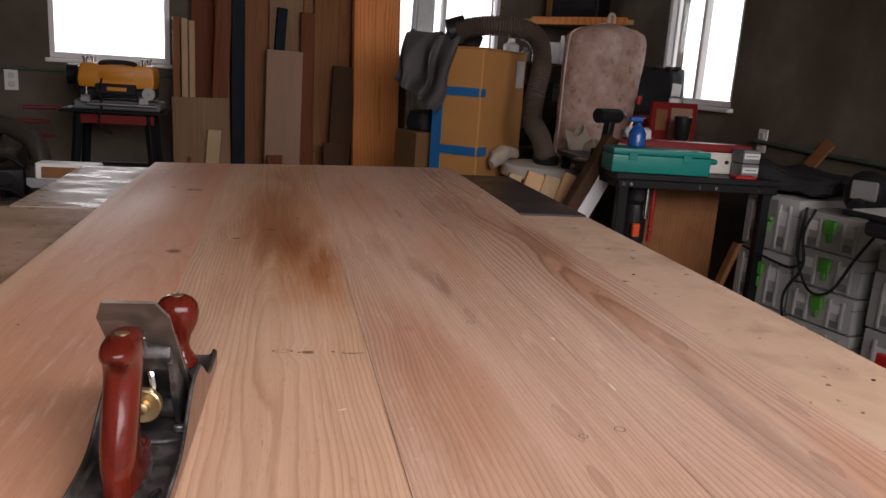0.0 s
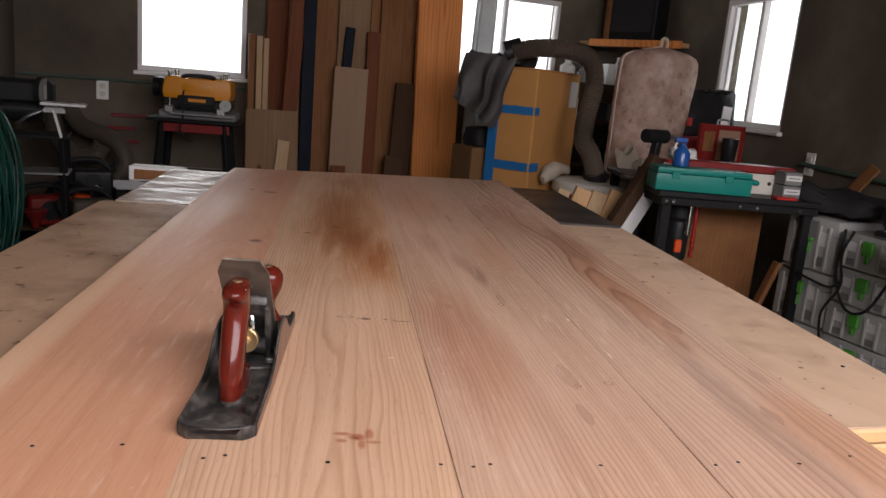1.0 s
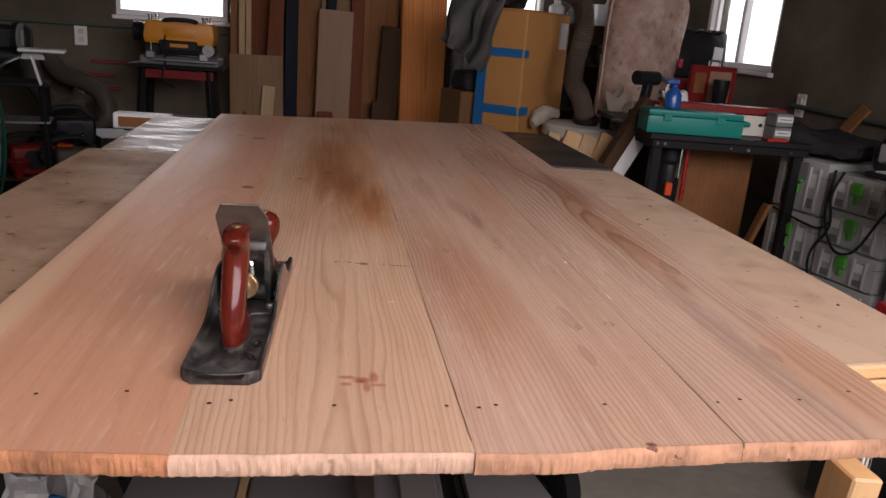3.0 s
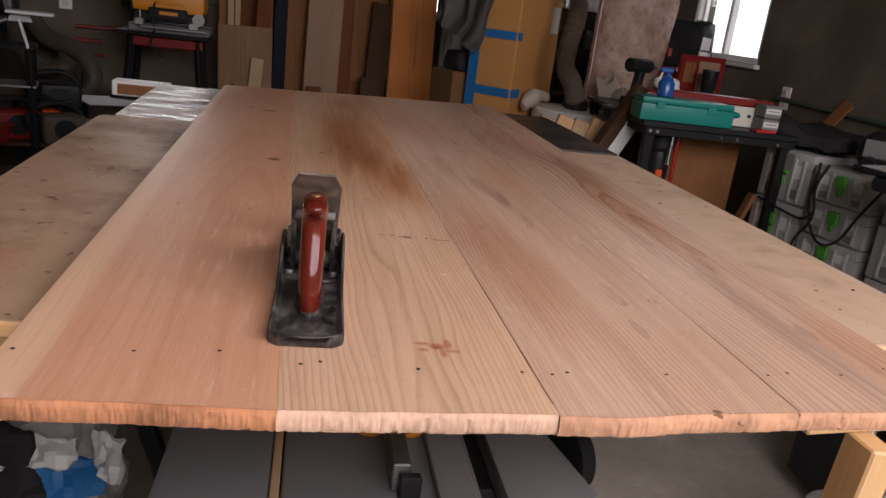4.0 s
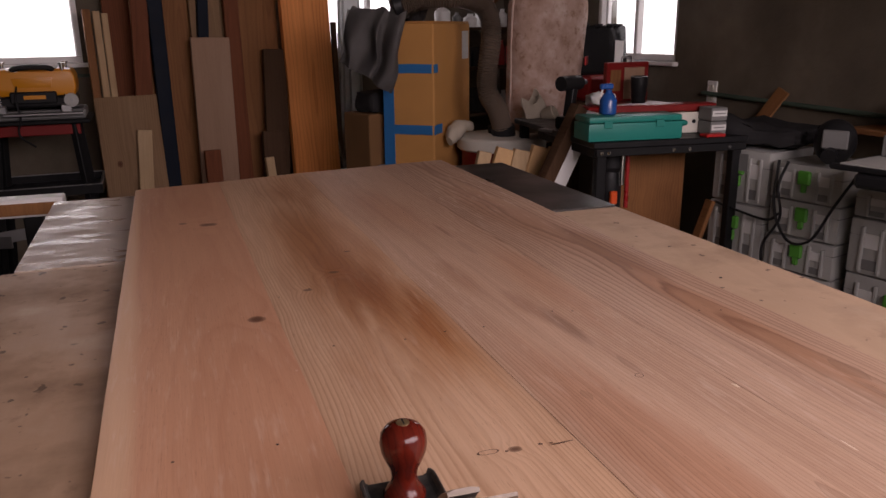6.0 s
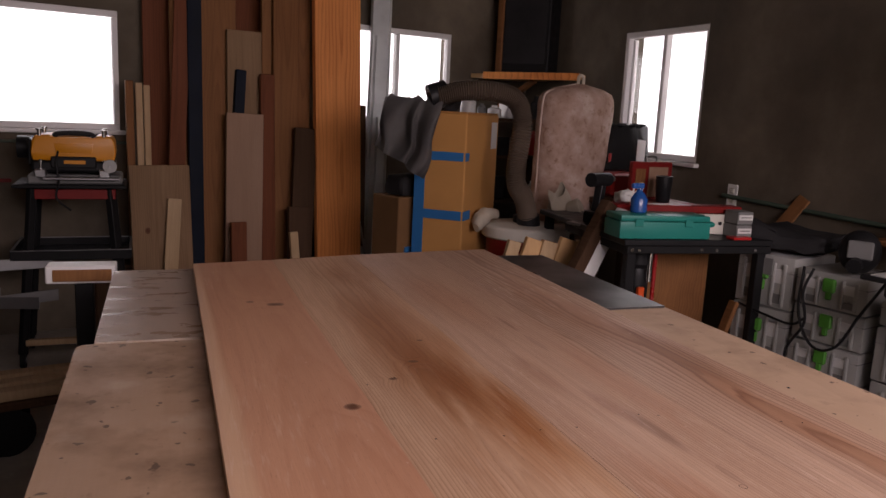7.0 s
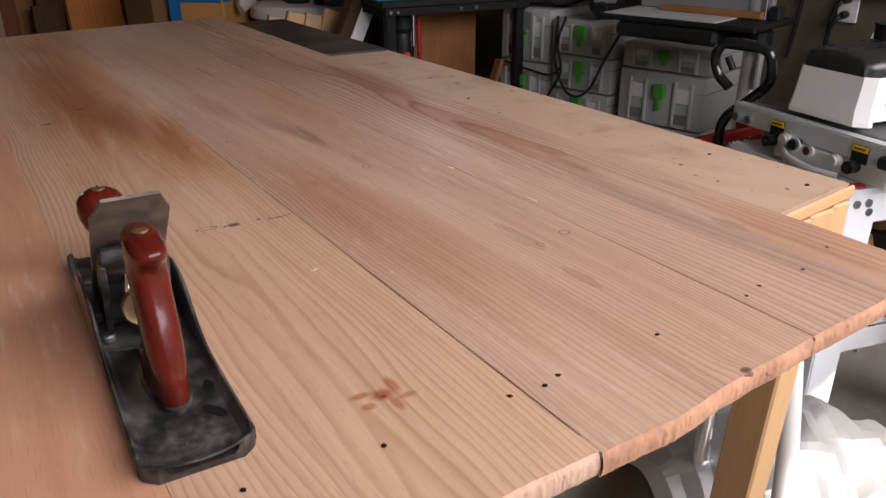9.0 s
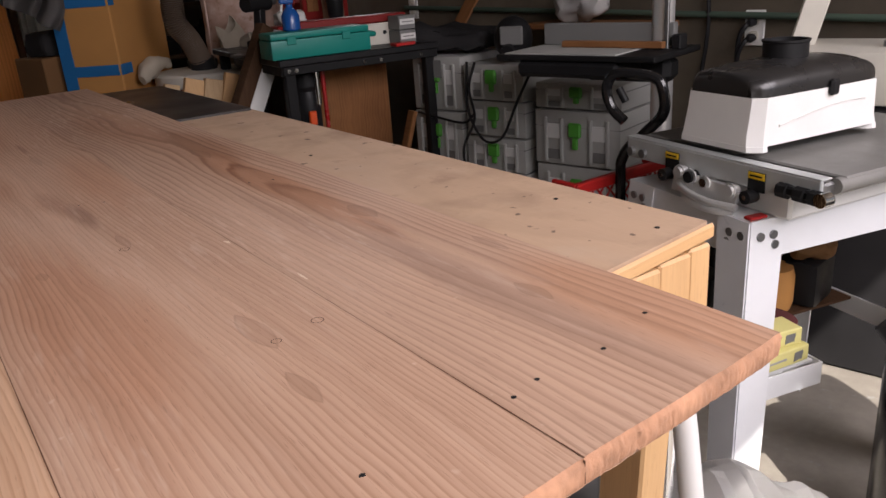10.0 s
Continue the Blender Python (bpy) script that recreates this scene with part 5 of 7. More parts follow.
part("paper_label", box(B(), (0.47, -0.002, 1.22), (0.10, 0.003, 0.14)), M["paper"], bx, "torn white label")
bs = thing("cardboard_box", "smaller cardboard box with shadow put into its colour", "cardboard box", room(1.475, 3.42, 0, 8))
part("carton", box(B(), (0.0, 0.02, 0.45), (0.17, 0.22, 0.90), 0.005), M["card_dark"], bs, smooth=0)
part("tape_strip", rumple(box(B(), (0.02, -0.093, 0.62), (0.12, 0.006, 0.05)), 0.002, 25, 3), M["blue_tape"], bs)
solid("small_bag", rumple(box(B(), (0, 0, 0.055), (0.13, 0.14, 0.11), 0.025, seg=2), 0.010, 14, 2), M["dark"], "small black bag on the darker box", "bag", room(1.485, 3.42, 0.9005, 12), smooth=50)

cl = B()
n = 44
grid = []
for i in range(n + 1):                              # a shirt thrown over the corner: bunched on top, hanging in folds outside
    row = []
    for k in range(n + 1):
        a, b = i / n, k / n
        reach = 0.40 - 0.16 * b                     # the hem is shorter towards the back
        x = -reach + (reach + 0.22 - 0.06 * b) * a
        y = 0.17 + 0.30 * b + 0.05 * noise.noise((a * 3, b * 3, 7))
        hang = max(0.0, -x)
        fold = 0.030 * math.sin(21 * b + 5 * a + 2.5 * noise.noise((b * 4, a * 2, 3))) * min(1.0, hang / 0.10)
        bunch = 0.050 * max(0.0, noise.fractal((a * 7, b * 6, 1), 1, 2, 3)) + 0.030 * abs(math.sin(13 * a + 4 * b))
        if x < 0:
            px = -0.020 - 0.22 * hang - 0.035 * (1 - math.exp(-hang * 12)) + fold
            pz = 1.372 - hang * 0.90 + 0.03 * math.exp(-hang * 20)
        else:
            px, pz = x - 0.020, 1.350 + bunch * min(1.0, (0.24 - x) / 0.08 + 0.25)
        row.append(cl.verts.new((px, y - 0.05 + 0.10 * hang + 0.5 * fold, pz)))
    grid.append(row)
for a, b in zip(grid, grid[1:]):
    for i in range(n):
        cl.faces.new((a[i], a[i + 1], b[i + 1], b[i]))
bmesh.ops.solidify(cl, geom=cl.faces[:], thickness=0.005)
solid("draped_cloth", cl, M["cloth_grey"], "grey shirt thrown over the corner of the box", "cloth", BX, smooth=60)
dk = B()
bmesh.ops.create_icosphere(dk, subdivisions=4, radius=0.075, matrix=Matrix.Diagonal((1.5, 0.9, 0.6, 1)))
solid("dark_glove", rumple(dk, 0.045, 14), M["dark"], "crumpled dark glove lying at the hose end", "glove", BX @ pose(0.15, 0.17, 1.385, 0, 8, 25), smooth=60)
hb = B()
sweep(hb, [(1.53, 3.20, 1.41), (1.65, 3.14, 1.44), (1.80, 3.07, 1.44), (1.90, 3.04, 1.395), (1.93, 3.03, 1.28), (1.885, 3.00, 1.10), (1.875, 2.98, 1.0), (1.93, 2.98, 0.92), (2.00, 3.02, 0.81)],
      0.047, 18, 26, 0.085)
hose = thing("dust_hose", "ribbed brown flexible hose from the box to the dust collector", "hose", ROOM)
part("ribbed_tube", hb, M["hose_red"], hose, smooth=60)
part("cuff", rod(B(), (1.50, 3.23, 1.40), (1.58, 3.20, 1.43), 0.060), M["black"], hose, "black cuff")
part("cuff", rod(B(), (1.995, 3.02, 0.83), (2.01, 3.02, 0.765), 0.060), M["black"], hose)

# ---- dust collector ----
dc = thing("dust_collector", "dust collector with a dusty cloth bag on a white drum", "dust collector", ROOM)
bag = B()
rings = []
for k in range(33):                                 # a flattened sack, narrow below, round-shouldered above
    t = k / 32
    z = 0.72 + 0.795 * t
    w = 0.195 + 0.040 * min(1.0, t / 0.75)
    top_end = max(0.0, (t - 0.86) / 0.14)
    w *= max(0.02, 1 - top_end ** 2.4) ** 0.5 * 0.55 + 0.45 * (1 - top_end ** 4) + 0.02
    d = 0.135 * max(0.08, (1 - top_end ** 2.2)) ** 0.5
    cx, cy = 2.352 + 0.060 * t, 3.16
    ring = []
    for i in range(44):
        a = 2 * math.pi * i / 44
        fold = 1 + 0.035 * math.sin(3 * a + 5 * t) + 0.03 * noise.noise((math.cos(a) * 2, math.sin(a) * 2, t * 3.0))
        ring.append(bag.verts.new((cx + w * math.copysign(abs(math.cos(a)) ** 0.85, math.cos(a)), cy + d * fold * math.copysign(abs(math.sin(a)) ** 0.9, math.sin(a)), z)))
    rings.append(ring)
for p, q in zip(rings, rings[1:]):
    for i in range(44):
        bag.faces.new((p[i], p[(i + 1) % 44], q[(i + 1) % 44], q[i]))
bag.faces.new(rings[0][::-1])
bag.faces.new(rings[-1])
edges_of_bag = [[tuple(r[0].co) for r in rings[::2]], [tuple(r[22].co) for r in rings[::2]]]
fb = part("filter_bag", rumple(bag, 0.006, 11), M["cloth_bag"], dc, "pinkish grey cloth filter bag", smooth=70)
for line in edges_of_bag:
    part("seam", sweep(B(), line, 0.0055, 8, 3), M["seam"], fb, "pale piped seam")
part("hanging_loop", sweep(B(), [(2.395, 3.15, 1.495), (2.397, 3.15, 1.555), (2.427, 3.15, 1.555), (2.430, 3.15, 1.495)], 0.009, 8), M["cloth_cream"], fb)
part("strap", box(B(), (0, 0, 0), (0.085, 0.010, 0.045), 0.002, pose(2.580, 3.052, 1.130, 0, 0, 40)), M["red"], fb, "red strap end")
DRUM = pose(2.045, 3.09, -0.015)
drum = lathe(B(), [(0.222, 0.725), (0.230, 0.732), (0.230, 0.778), (0.222, 0.788), (0.200, 0.792), (0.10, 0.800), (0.02, 0.802)], DRUM, 44)
part("drum_lid", drum, M["white_dirty"], dc, "yellowed white drum lid")
part("hose_collar", lathe(B(), [(0.070, 0.795), (0.070, 0.835), (0.062, 0.838)], DRUM, 28), M["black"], dc, "black hose collar")
part("drum", lathe(B(), [(0.19, 0.12), (0.205, 0.14), (0.205, 0.70), (0.212, 0.726)], DRUM, 32), M["red_dark"], dc, "dark red drum below the lid")
for a in range(3):
    part("caster", rod(B(), (2.045 + 0.13 * math.cos(a * 2.1), 3.09 + 0.13 * math.sin(a * 2.1), 0.0), (2.045 + 0.13 * math.cos(a * 2.1), 3.09 + 0.13 * math.sin(a * 2.1), 0.108), 0.03), M["tyre"], dc)
sl = B()
sweep(sl, [(1.72, 3.09, 0.770), (1.77, 3.12, 0.800), (1.84, 3.16, 0.815), (1.93, 3.20, 0.815)], lambda t: 0.022 + 0.026 * math.sin(math.pi * min(1.0, t * 1.15)), 16, 8, 0.0, 0.8)
solid("canvas_sleeve", rumple(sl, 0.016, 16), M["cloth_cream"], "slack cream canvas sleeve behind the drum lid", "canvas", ROOM, smooth=60)
sl = B()                                            # sleeve end standing open beside the hose
ringa = []
for k in range(9):
    t = k / 8
    cx, cy, cz = 2.145 - 0.055 * t, 2.925, 0.800 + 0.165 * t
    w = 0.075 * (1 - 0.62 * t) + 0.018
    ringa.append([sl.verts.new((cx + w * math.cos(a) * (1.0 + 0.25 * math.sin(3 * a + t * 4)), cy + 0.55 * w * math.sin(a), cz + 0.028 * math.sin(2 * a + 1.2) * t + 0.02 * math.cos(a) * t)) for a in (2 * math.pi * i / 22 for i in range(22))])
for p, q in zip(ringa, ringa[1:]):
    for i in range(22):
        sl.faces.new((p[i], p[(i + 1) % 22], q[(i + 1) % 22], q[i]))
bmesh.ops.solidify(sl, geom=sl.faces[:], thickness=0.003)
solid("canvas_sleeve", rumple(sl, 0.008, 22), M["cloth_cream"], "crumpled cream canvas sleeve end on the drum", "canvas", ROOM, smooth=60)
solid("canvas_cuff", lathe(B(), [(0.038, 0.0), (0.043, 0.012), (0.043, 0.060), (0.036, 0.064), (0.034, 0.020)], pose(2.155, 2.885, 0.870, 62, 0, 28), 22), M["cloth_cream"], "open round end of a cream canvas sleeve", "canvas", ROOM)
random.seed(21)
for k in range(5):                                  # boards on end, tipped against one another
    w = (0.060, 0.085, 0.075, 0.095, 0.080)[k]
    solid("wood_offcut", box(B(), (0, 0.0, 0.115), (w, 0.026, 0.23), 0.002, pose(0, 0, 0, 0, 14 + 3 * (k % 2))), M["pine" if k % 2 else "blond"], "short pale offcut standing tipped in the bin", "offcut",
          room(1.515 + 0.078 * k, 2.600 - 0.028 * k, 0.570 + 0.012 * (k % 2), -12), "stack of offcuts")
ob = thing("offcut_bin", "dark bin full of wood offcuts", "bin", room(1.70, 2.68, 0))
part("bin_body", box(B(), (0, 0, 0.27), (0.50, 0.30, 0.54), 0.01), M["dark_board"], ob)
solid("red_carton", box(B(), (0, 0, 0.04), (0.10, 0.08, 0.08), 0.003), M["red"], "small red and white carton among the offcuts", "carton", room(1.49, 2.585, 0.5405, 30))

# ---- shelves and corner speaker ----
sh = thing("corner_shelf", "pine corner shelf on brackets high on the wall", "shelf", ROOM)
part("shelf_board", prism(B(), [(2.80, 4.735), (2.80, 4.56), (3.10, 3.92), (3.17, 3.92), (3.31, 4.735)], 0.03, pose(0, 0, 1.605, -90)), M["pine"], sh)
part("front_lip", stick(B(), (2.785, 4.56, 1.605), (3.095, 3.90, 1.605), 0.02, 0.05), M["fir_orange"], sh)
part("upright", box(B(), (2.93, 4.55, 2.30), (0.06, 0.06, 1.36), 0.003), M["oak"], sh)
part("bracket", stick(B(), (3.05, 4.70, 1.40), (3.05, 4.30, 1.585), 0.035, 0.035), M["oak"], sh)
ls = thing("loudspeaker", "tall black loudspeaker cabinet on the corner shelf", "loudspeaker", room(3.09, 4.42, 1.6205, -62))
part("cabinet", box(B(), (0, 0, 0.60), (0.36, 0.22, 1.20), 0.01), M["black"], ls)
part("grille", box(B(), (0, -0.114, 0.62), (0.32, 0.008, 1.10), 0.003), M["dark"], ls, "black cloth grille")
rk = thing("storage_rack", "dark shelf rack crowded with small things", "rack", room(2.72, 4.30, 0))
for z in (0.40, 0.75, 1.05, 1.30):
    part("rack_shelf", box(B(), (0, 0, z), (0.74, 0.30, 0.02), 0.002), M["dark_board"], rk)
for x in (-0.36, 0.36):
    part("rack_side", box(B(), (x, 0, 0.66), (0.02, 0.30, 1.32), 0.002), M["dark_board"], rk)
random.seed(5)
for z in (0.41, 0.76, 1.06, 1.31):
    x = -0.32
    while x < 0.30:
        w = random.uniform(0.05, 0.12)
        mm = random.choice(("red", "black", "white", "grey_dark", "blue_bottle", "dark"))
        h = random.uniform(0.08, 0.2)
        if random.random() < 0.5:
            bm = box(B(), (0, 0, h / 2), (w, 0.10, h), 0.004)
        else:
            bm = lathe(B(), [(w * 0.4, 0), (w * 0.45, 0.01), (w * 0.45, h * 0.7), (w * 0.2, h * 0.85), (w * 0.2, h)], seg=14)
        solid("shelf_container", bm, M[mm], {"red": "red", "black": "black", "white": "white", "grey_dark": "grey", "blue_bottle": "blue", "dark": "dark"}[mm] + " tin or carton standing on the rack", "container",
              room(2.72 + x + w / 2, 4.26, z), "things on the rack")
        x += w + 0.02

# ---- black router bench with its clutter ----
BT = 0.872
bn = thing("router_bench", "black steel bench with bolted frame and dark top", "bench", room(1.735, 2.09, 0, -19))
part("bench_top", box(B(), (0.33, 0.46, BT - 0.012), (0.68, 0.92, 0.024), 0.003), M["black"], bn)
part("front_rail", box(B(), (0.33, 0.002, BT - 0.040), (0.66, 0.012, 0.030), 0.002), M["black_steel"], bn)
part("side_rail", box(B(), (0.002, 0.31, BT - 0.042), (0.012, 0.60, 0.034), 0.002), M["black_steel"], bn)
part("side_rail", box(B(), (0.655, 0.31, BT - 0.042), (0.012, 0.60, 0.034), 0.002), M["black_steel"], bn)
for x in (0.03, 0.63):
    for y in (0.03, 0.88):
        part("leg", box(B(), (x, y, (BT - 0.026) / 2), (0.040, 0.040, BT - 0.028), 0.003), M["black_steel"], bn)
for x in (0.02, 0.05, 0.33, 0.40, 0.58):
    part("bolt", rod(B(), (x, -0.010, BT - 0.040), (x, -0.003, BT - 0.040), 0.0075), M["chrome"], bn)
part("back_panel", box(B(), (0.36, 0.30, 0.44), (0.42, 0.016, 0.70), 0.003), M["oak"], bn, "brown hardboard panel")
part("brace", stick(B(), (0.40, 0.06, 0.10), (0.56, 0.06, 0.60), 0.05, 0.02), M["oak"], bn)
rt = part("router", lathe(B(), [(0.035, 0.55), (0.05, 0.57), (0.052, 0.70), (0.045, 0.73), (0.06, 0.75), (0.06, 0.80)], pose(0.14, 0.16, 0), 20), M["black"], bn, "black router motor under the top")
part("router_post", rod(B(), (0.20, 0.12, 0.58), (0.20, 0.12, 0.83), 0.009), M["glass_red"], rt, "red post")
part("router_post", rod(B(), (0.165, 0.10, 0.68), (0.165, 0.10, 0.83), 0.012), M["chrome"], rt)
part("router_switch", box(B(), (0.13, 0.095, 0.63), (0.03, 0.02, 0.055), 0.004), M["orange"], rt, "orange switch")
part("router_cord", sweep(B(), [(0.14, 0.10, 0.56), (0.10, 0.06, 0.45), (0.03, 0.06, 0.42), (0.02, 0.10, 0.55), (0.05, 0.12, 0.62)], 0.006, 6), M["black"], rt)

BN = room(1.735, 2.09, BT, -19)


def on_bench(x, y, z=0.0, rz=0.0):
    return BN @ pose(x, y, z + 0.0005, 0, 0, rz)


tc = thing("tool_case", "flat teal plastic tool case with a moulded handle", "tool case", on_bench(0.175, 0.09, 0, -1))
part("case_shell", box(B(), (0, 0, 0.035), (0.40, 0.15, 0.070), 0.008, seg=2), M["teal"], tc)
part("case_lid", box(B(), (0, 0, 0.083), (0.395, 0.145, 0.024), 0.007, seg=2), M["teal"], tc)
part("case_handle", sweep(B(), [(0.19, -0.03, 0.06), (0.235, -0.03, 0.055), (0.235, 0.03, 0.055), (0.19, 0.03, 0.06)], 0.011, 8), M["teal"], tc)
for x in (-0.12, 0.10):
    part("latch", box(B(), (x, -0.077, 0.066), (0.035, 0.006, 0.03), 0.002), M["teal"], tc)
sb = thing("spray_bottle", "blue trigger spray bottle", "spray bottle", on_bench(0.095, 0.11, 0.096))
part("bottle", lathe(B(), [(0.030, 0), (0.034, 0.005), (0.034, 0.055), (0.022, 0.075), (0.013, 0.085), (0.013, 0.095)], seg=20), M["blue_bottle"], sb)
part("trigger_head", box(B(), (-0.01, 0, 0.108), (0.055, 0.02, 0.022), 0.005), M["blue_bottle"], sb)
part("trigger", stick(B(), (-0.025, 0, 0.10), (-0.035, 0, 0.07), 0.006, 0.008), M["white"], sb)
rf = thing("router_fence", "long dark red and white router fence", "fence", on_bench(0.36, 0.20, 0, -2))
part("fence_face", box(B(), (0.07, -0.05, 0.045), (0.30, 0.02, 0.085), 0.003), M["white_dirty"], rf, "white fence face")
part("fence_top", box(B(), (0.02, 0.0, 0.105), (0.46, 0.09, 0.03), 0.004), M["red_dark"], rf, "dark red fence body")
part("fence_end", box(B(), (0.225, -0.03, 0.06), (0.012, 0.06, 0.09), 0.002), M["red_dark"], rf)
part("fence_knob", rod(B(), (0.14, -0.064, 0.05), (0.14, -0.058, 0.05), 0.008), M["black"], rf)
for k in range(2):
    b = thing("bit_box", "small white and grey box of fittings", "box", on_bench(0.555, 0.09, 0.002 + 0.056 * k, 3))
    part("carton", box(B(), (0, 0, 0.027), (0.075, 0.09, 0.053), 0.003), M["grey_dark"], b)
    part("printed_band", box(B(), (0, -0.046, 0.030), (0.068, 0.002, 0.022)), M["paper"], b, "printed white band")
    part("printed_band", box(B(), (0, -0.048, 0.030), (0.05, 0.002, 0.004)), M["grey_dark"], b)
solid("red_strip", box(B(), (0, 0, 0.006), (0.09, 0.05, 0.012), 0.002), M["red"], "thin red packet on the bench edge", "packet", on_bench(0.52, 0.025, 0.0, 4))
rc = thing("red_case", "open dark red steel case with printed lid", "tool case", on_bench(0.50, 0.70, 0, 10))
part("case_tray", box(B(), (0, -0.02, 0.04), (0.30, 0.20, 0.08), 0.004), M["red_dark"], rc)
part("case_lid", box(B(), (0.03, 0.08, 0.165), (0.25, 0.03, 0.20), 0.004), M["red_dark"], rc, "raised dark red lid")
part("lid_sticker", box(B(), (0.065, 0.062, 0.165), (0.12, 0.004, 0.15), 0.001), M["pale_board"], rc, "faded printed sticker")
part("lid_sticker", box(B(), (-0.045, 0.062, 0.18), (0.06, 0.004, 0.10), 0.001), M["oak"], rc)
part("lid_handle", sweep(B(), [(0.0, 0.08, 0.262), (0.005, 0.08, 0.288), (0.055, 0.08, 0.288), (0.06, 0.08, 0.262)], 0.005, 8), M["steel"], rc)
solid("dark_cup", lathe(B(), [(0.030, 0), (0.033, 0.006), (0.040, 0.10), (0.040, 0.125), (0.034, 0.127), (0.030, 0.02)], seg=22), M["black"], "black plastic cup on the red case", "cup", on_bench(0.50, 0.62, 0.081))
bc = thing("black_case", "open glossy black carrying case propped upright", "case", room(2.715, 3.09, 0.92, -12))
part("case_half", box(B(), (0.02, 0.0, 0.26), (0.33, 0.05, 0.27), 0.02, pose(0, 0, 0, -8), 2), M["black_gloss"], bc)
part("case_half", box(B(), (0.02, -0.06, 0.065), (0.33, 0.16, 0.13), 0.015), M["red"], bc, "red lower tray")
for x in (-0.08, 0.0, 0.08, 0.13):
    part("hinge", box(B(), (x, 0.03, 0.392), (0.03, 0.05, 0.014), 0.003), M["black"], bc)
part("sheet_of_paper", box(B(), (0.10, -0.030, 0.24), (0.055, 0.003, 0.16), 0.0, pose(0, 0, 0, -8, 6)), M["paper"], bc, "white sheet tucked in the case")
wb = thing("wall_bench", "dark bench against the wall under the window", "bench", room(2.64, 3.08, 0, -12))
part("bench_top", box(B(), (0.02, 0.0, 0.905), (0.44, 0.36, 0.03), 0.003), M["dark_board"], wb)
for x in (-0.17, 0.21):
    for y in (-0.14, 0.14):
        part("leg", box(B(), (x, y, 0.445), (0.05, 0.05, 0.89), 0.003), M["dark_board"], wb)
dr = thing("cordless_drill", "black cordless drill standing on its battery", "drill", room(1.960, 2.50, 0.8725, 10))
part("battery", box(B(), (0, 0, 0.025), (0.075, 0.10, 0.05), 0.008), M["black"], dr)
part("grip", stick(B(), (0, 0.0, 0.05), (0.02, 0, 0.17), 0.04, 0.034), M["black"], dr)
part("motor_housing", rod(B(), (-0.06, 0, 0.195), (0.07, 0, 0.195), 0.032), M["black"], dr)
part("chuck", rod(B(), (0.07, 0, 0.195), (0.115, 0, 0.195), 0.018, 0.012), M["steel"], dr)
solid("white_rag", rumple(box(B(), (0, 0, 0.03), (0.13, 0.09, 0.06), 0.015), 0.03, 12, 5), M["paper"], "crumpled white rag on the bench", "rag", on_bench(0.19, 0.36, 0.1), smooth=60)
solid("rag_support", box(B(), (0, 0, 0.05), (0.16, 0.12, 0.10), 0.005), M["red"], "red box under the rag", "box", on_bench(0.19, 0.38, 0.0))
solid("drill_table", box(B(), (0, 0, 0.0), (0.16, 0.14, 0.012), 0.003), M["steel"], "small steel plate beside the bench", "plate", room(1.940, 2.52, 0.866, 10))
solid("plate_post", rod(B(), (1.940, 2.52, 0), (1.940, 2.52, 0.859), 0.02), M["black_steel"], "black post under the steel plate", "post", ROOM)
bl = thing("leaning_level", "aluminium and black box beam leaning on the bench", "box beam", room(0.075, 0, 0))
part("beam_face", prism(B(), [(1.23, 0.0), (1.31, 0.0), (1.880, 0.955), (1.815, 0.970)], 0.02, pose(0, 2.315, 0), 0.002), M["white"], bl, "white beam face")
part("beam_side", prism(B(), [(1.16, 0.0), (1.228, 0.0), (1.813, 0.972), (1.765, 1.000)], 0.05, pose(0, 2.33, 0), 0.002), M["dark_board"], bl, "dark side of the beam")
solid("wood_paddle", box(B(), (0, 0.13, 0), (0.08, 0.26, 0.012), 0.004), M["oak"], "brown wooden offcut leaning on the wall", "offcut", EASTM @ pose(-0.10, 1.44, 0.80, 0, 0, -90) @ pose(0, 0, 0, 66, 0, 0) @ pose(0, 0, 0, 0, 0, -22))

# ---- stacked tool cases along the side wall ----
def systainer(u, v, z, w, h, d=0.30, small=False, label="pale grey stacking tool case with green latch"):
    """Stacking case that faces the bench: ribbed front, label fields and a turn latch."""
    s = thing("stacking_case", label, "tool case", room(u, v, z, -90), "stacked tool cases")
    part("shell", box(B(), (0, d / 2, h / 2), (w, d, h - 0.006), 0.008, seg=2), M["grey_case"], s)
    part("seam", box(B(), (0, d / 2, h * 0.70), (w + 0.002, d, 0.004)), M["grey_dark"], s)
    for x in (-0.36, -0.17, 0.17, 0.36):
        part("front_rib", box(B(), (x * w, -0.004, h * 0.46), (0.014, 0.012, h * 0.80), 0.003), M["grey_case"], s)
    for x in (-0.27, 0.27):
        part("label_field", box(B(), (x * w, -0.003, h * 0.62), (w * 0.16, 0.005, h * 0.26), 0.001), M["paper"], s, "small white label")
        part("foot_recess", box(B(), (x * w, -0.002, h * 0.20), (w * 0.15, 0.004, h * 0.18), 0.001), M["grey_dark"], s)
    q = part("latch", box(B(), (0, -0.012, h * 0.66), (0.052, 0.018, min(0.055, h * 0.40)), 0.006, pose(0, 0, 0, 0, 0, 0)), M["green"], s, "green turn latch")
    part("latch_stem", box(B(), (0, -0.010, h * 0.42), (0.022, 0.014, min(0.045, h * 0.34)), 0.004), M["green"], q)
    return s


for v, w, hs in ((1.895, 0.27, (0.15, 0.21, 0.23, 0.225)), (1.600, 0.30, (0.20, 0.16, 0.14, 0.145, 0.145)), (1.225, 0.37, (0.20, 0.22, 0.21, 0.10))):
    z = 0.0
    for i, h in enumerate(hs):
        systainer(2.36 + 0.008 * ((i * 3) % 2), v, z, w - 0.01, h)
        z += h
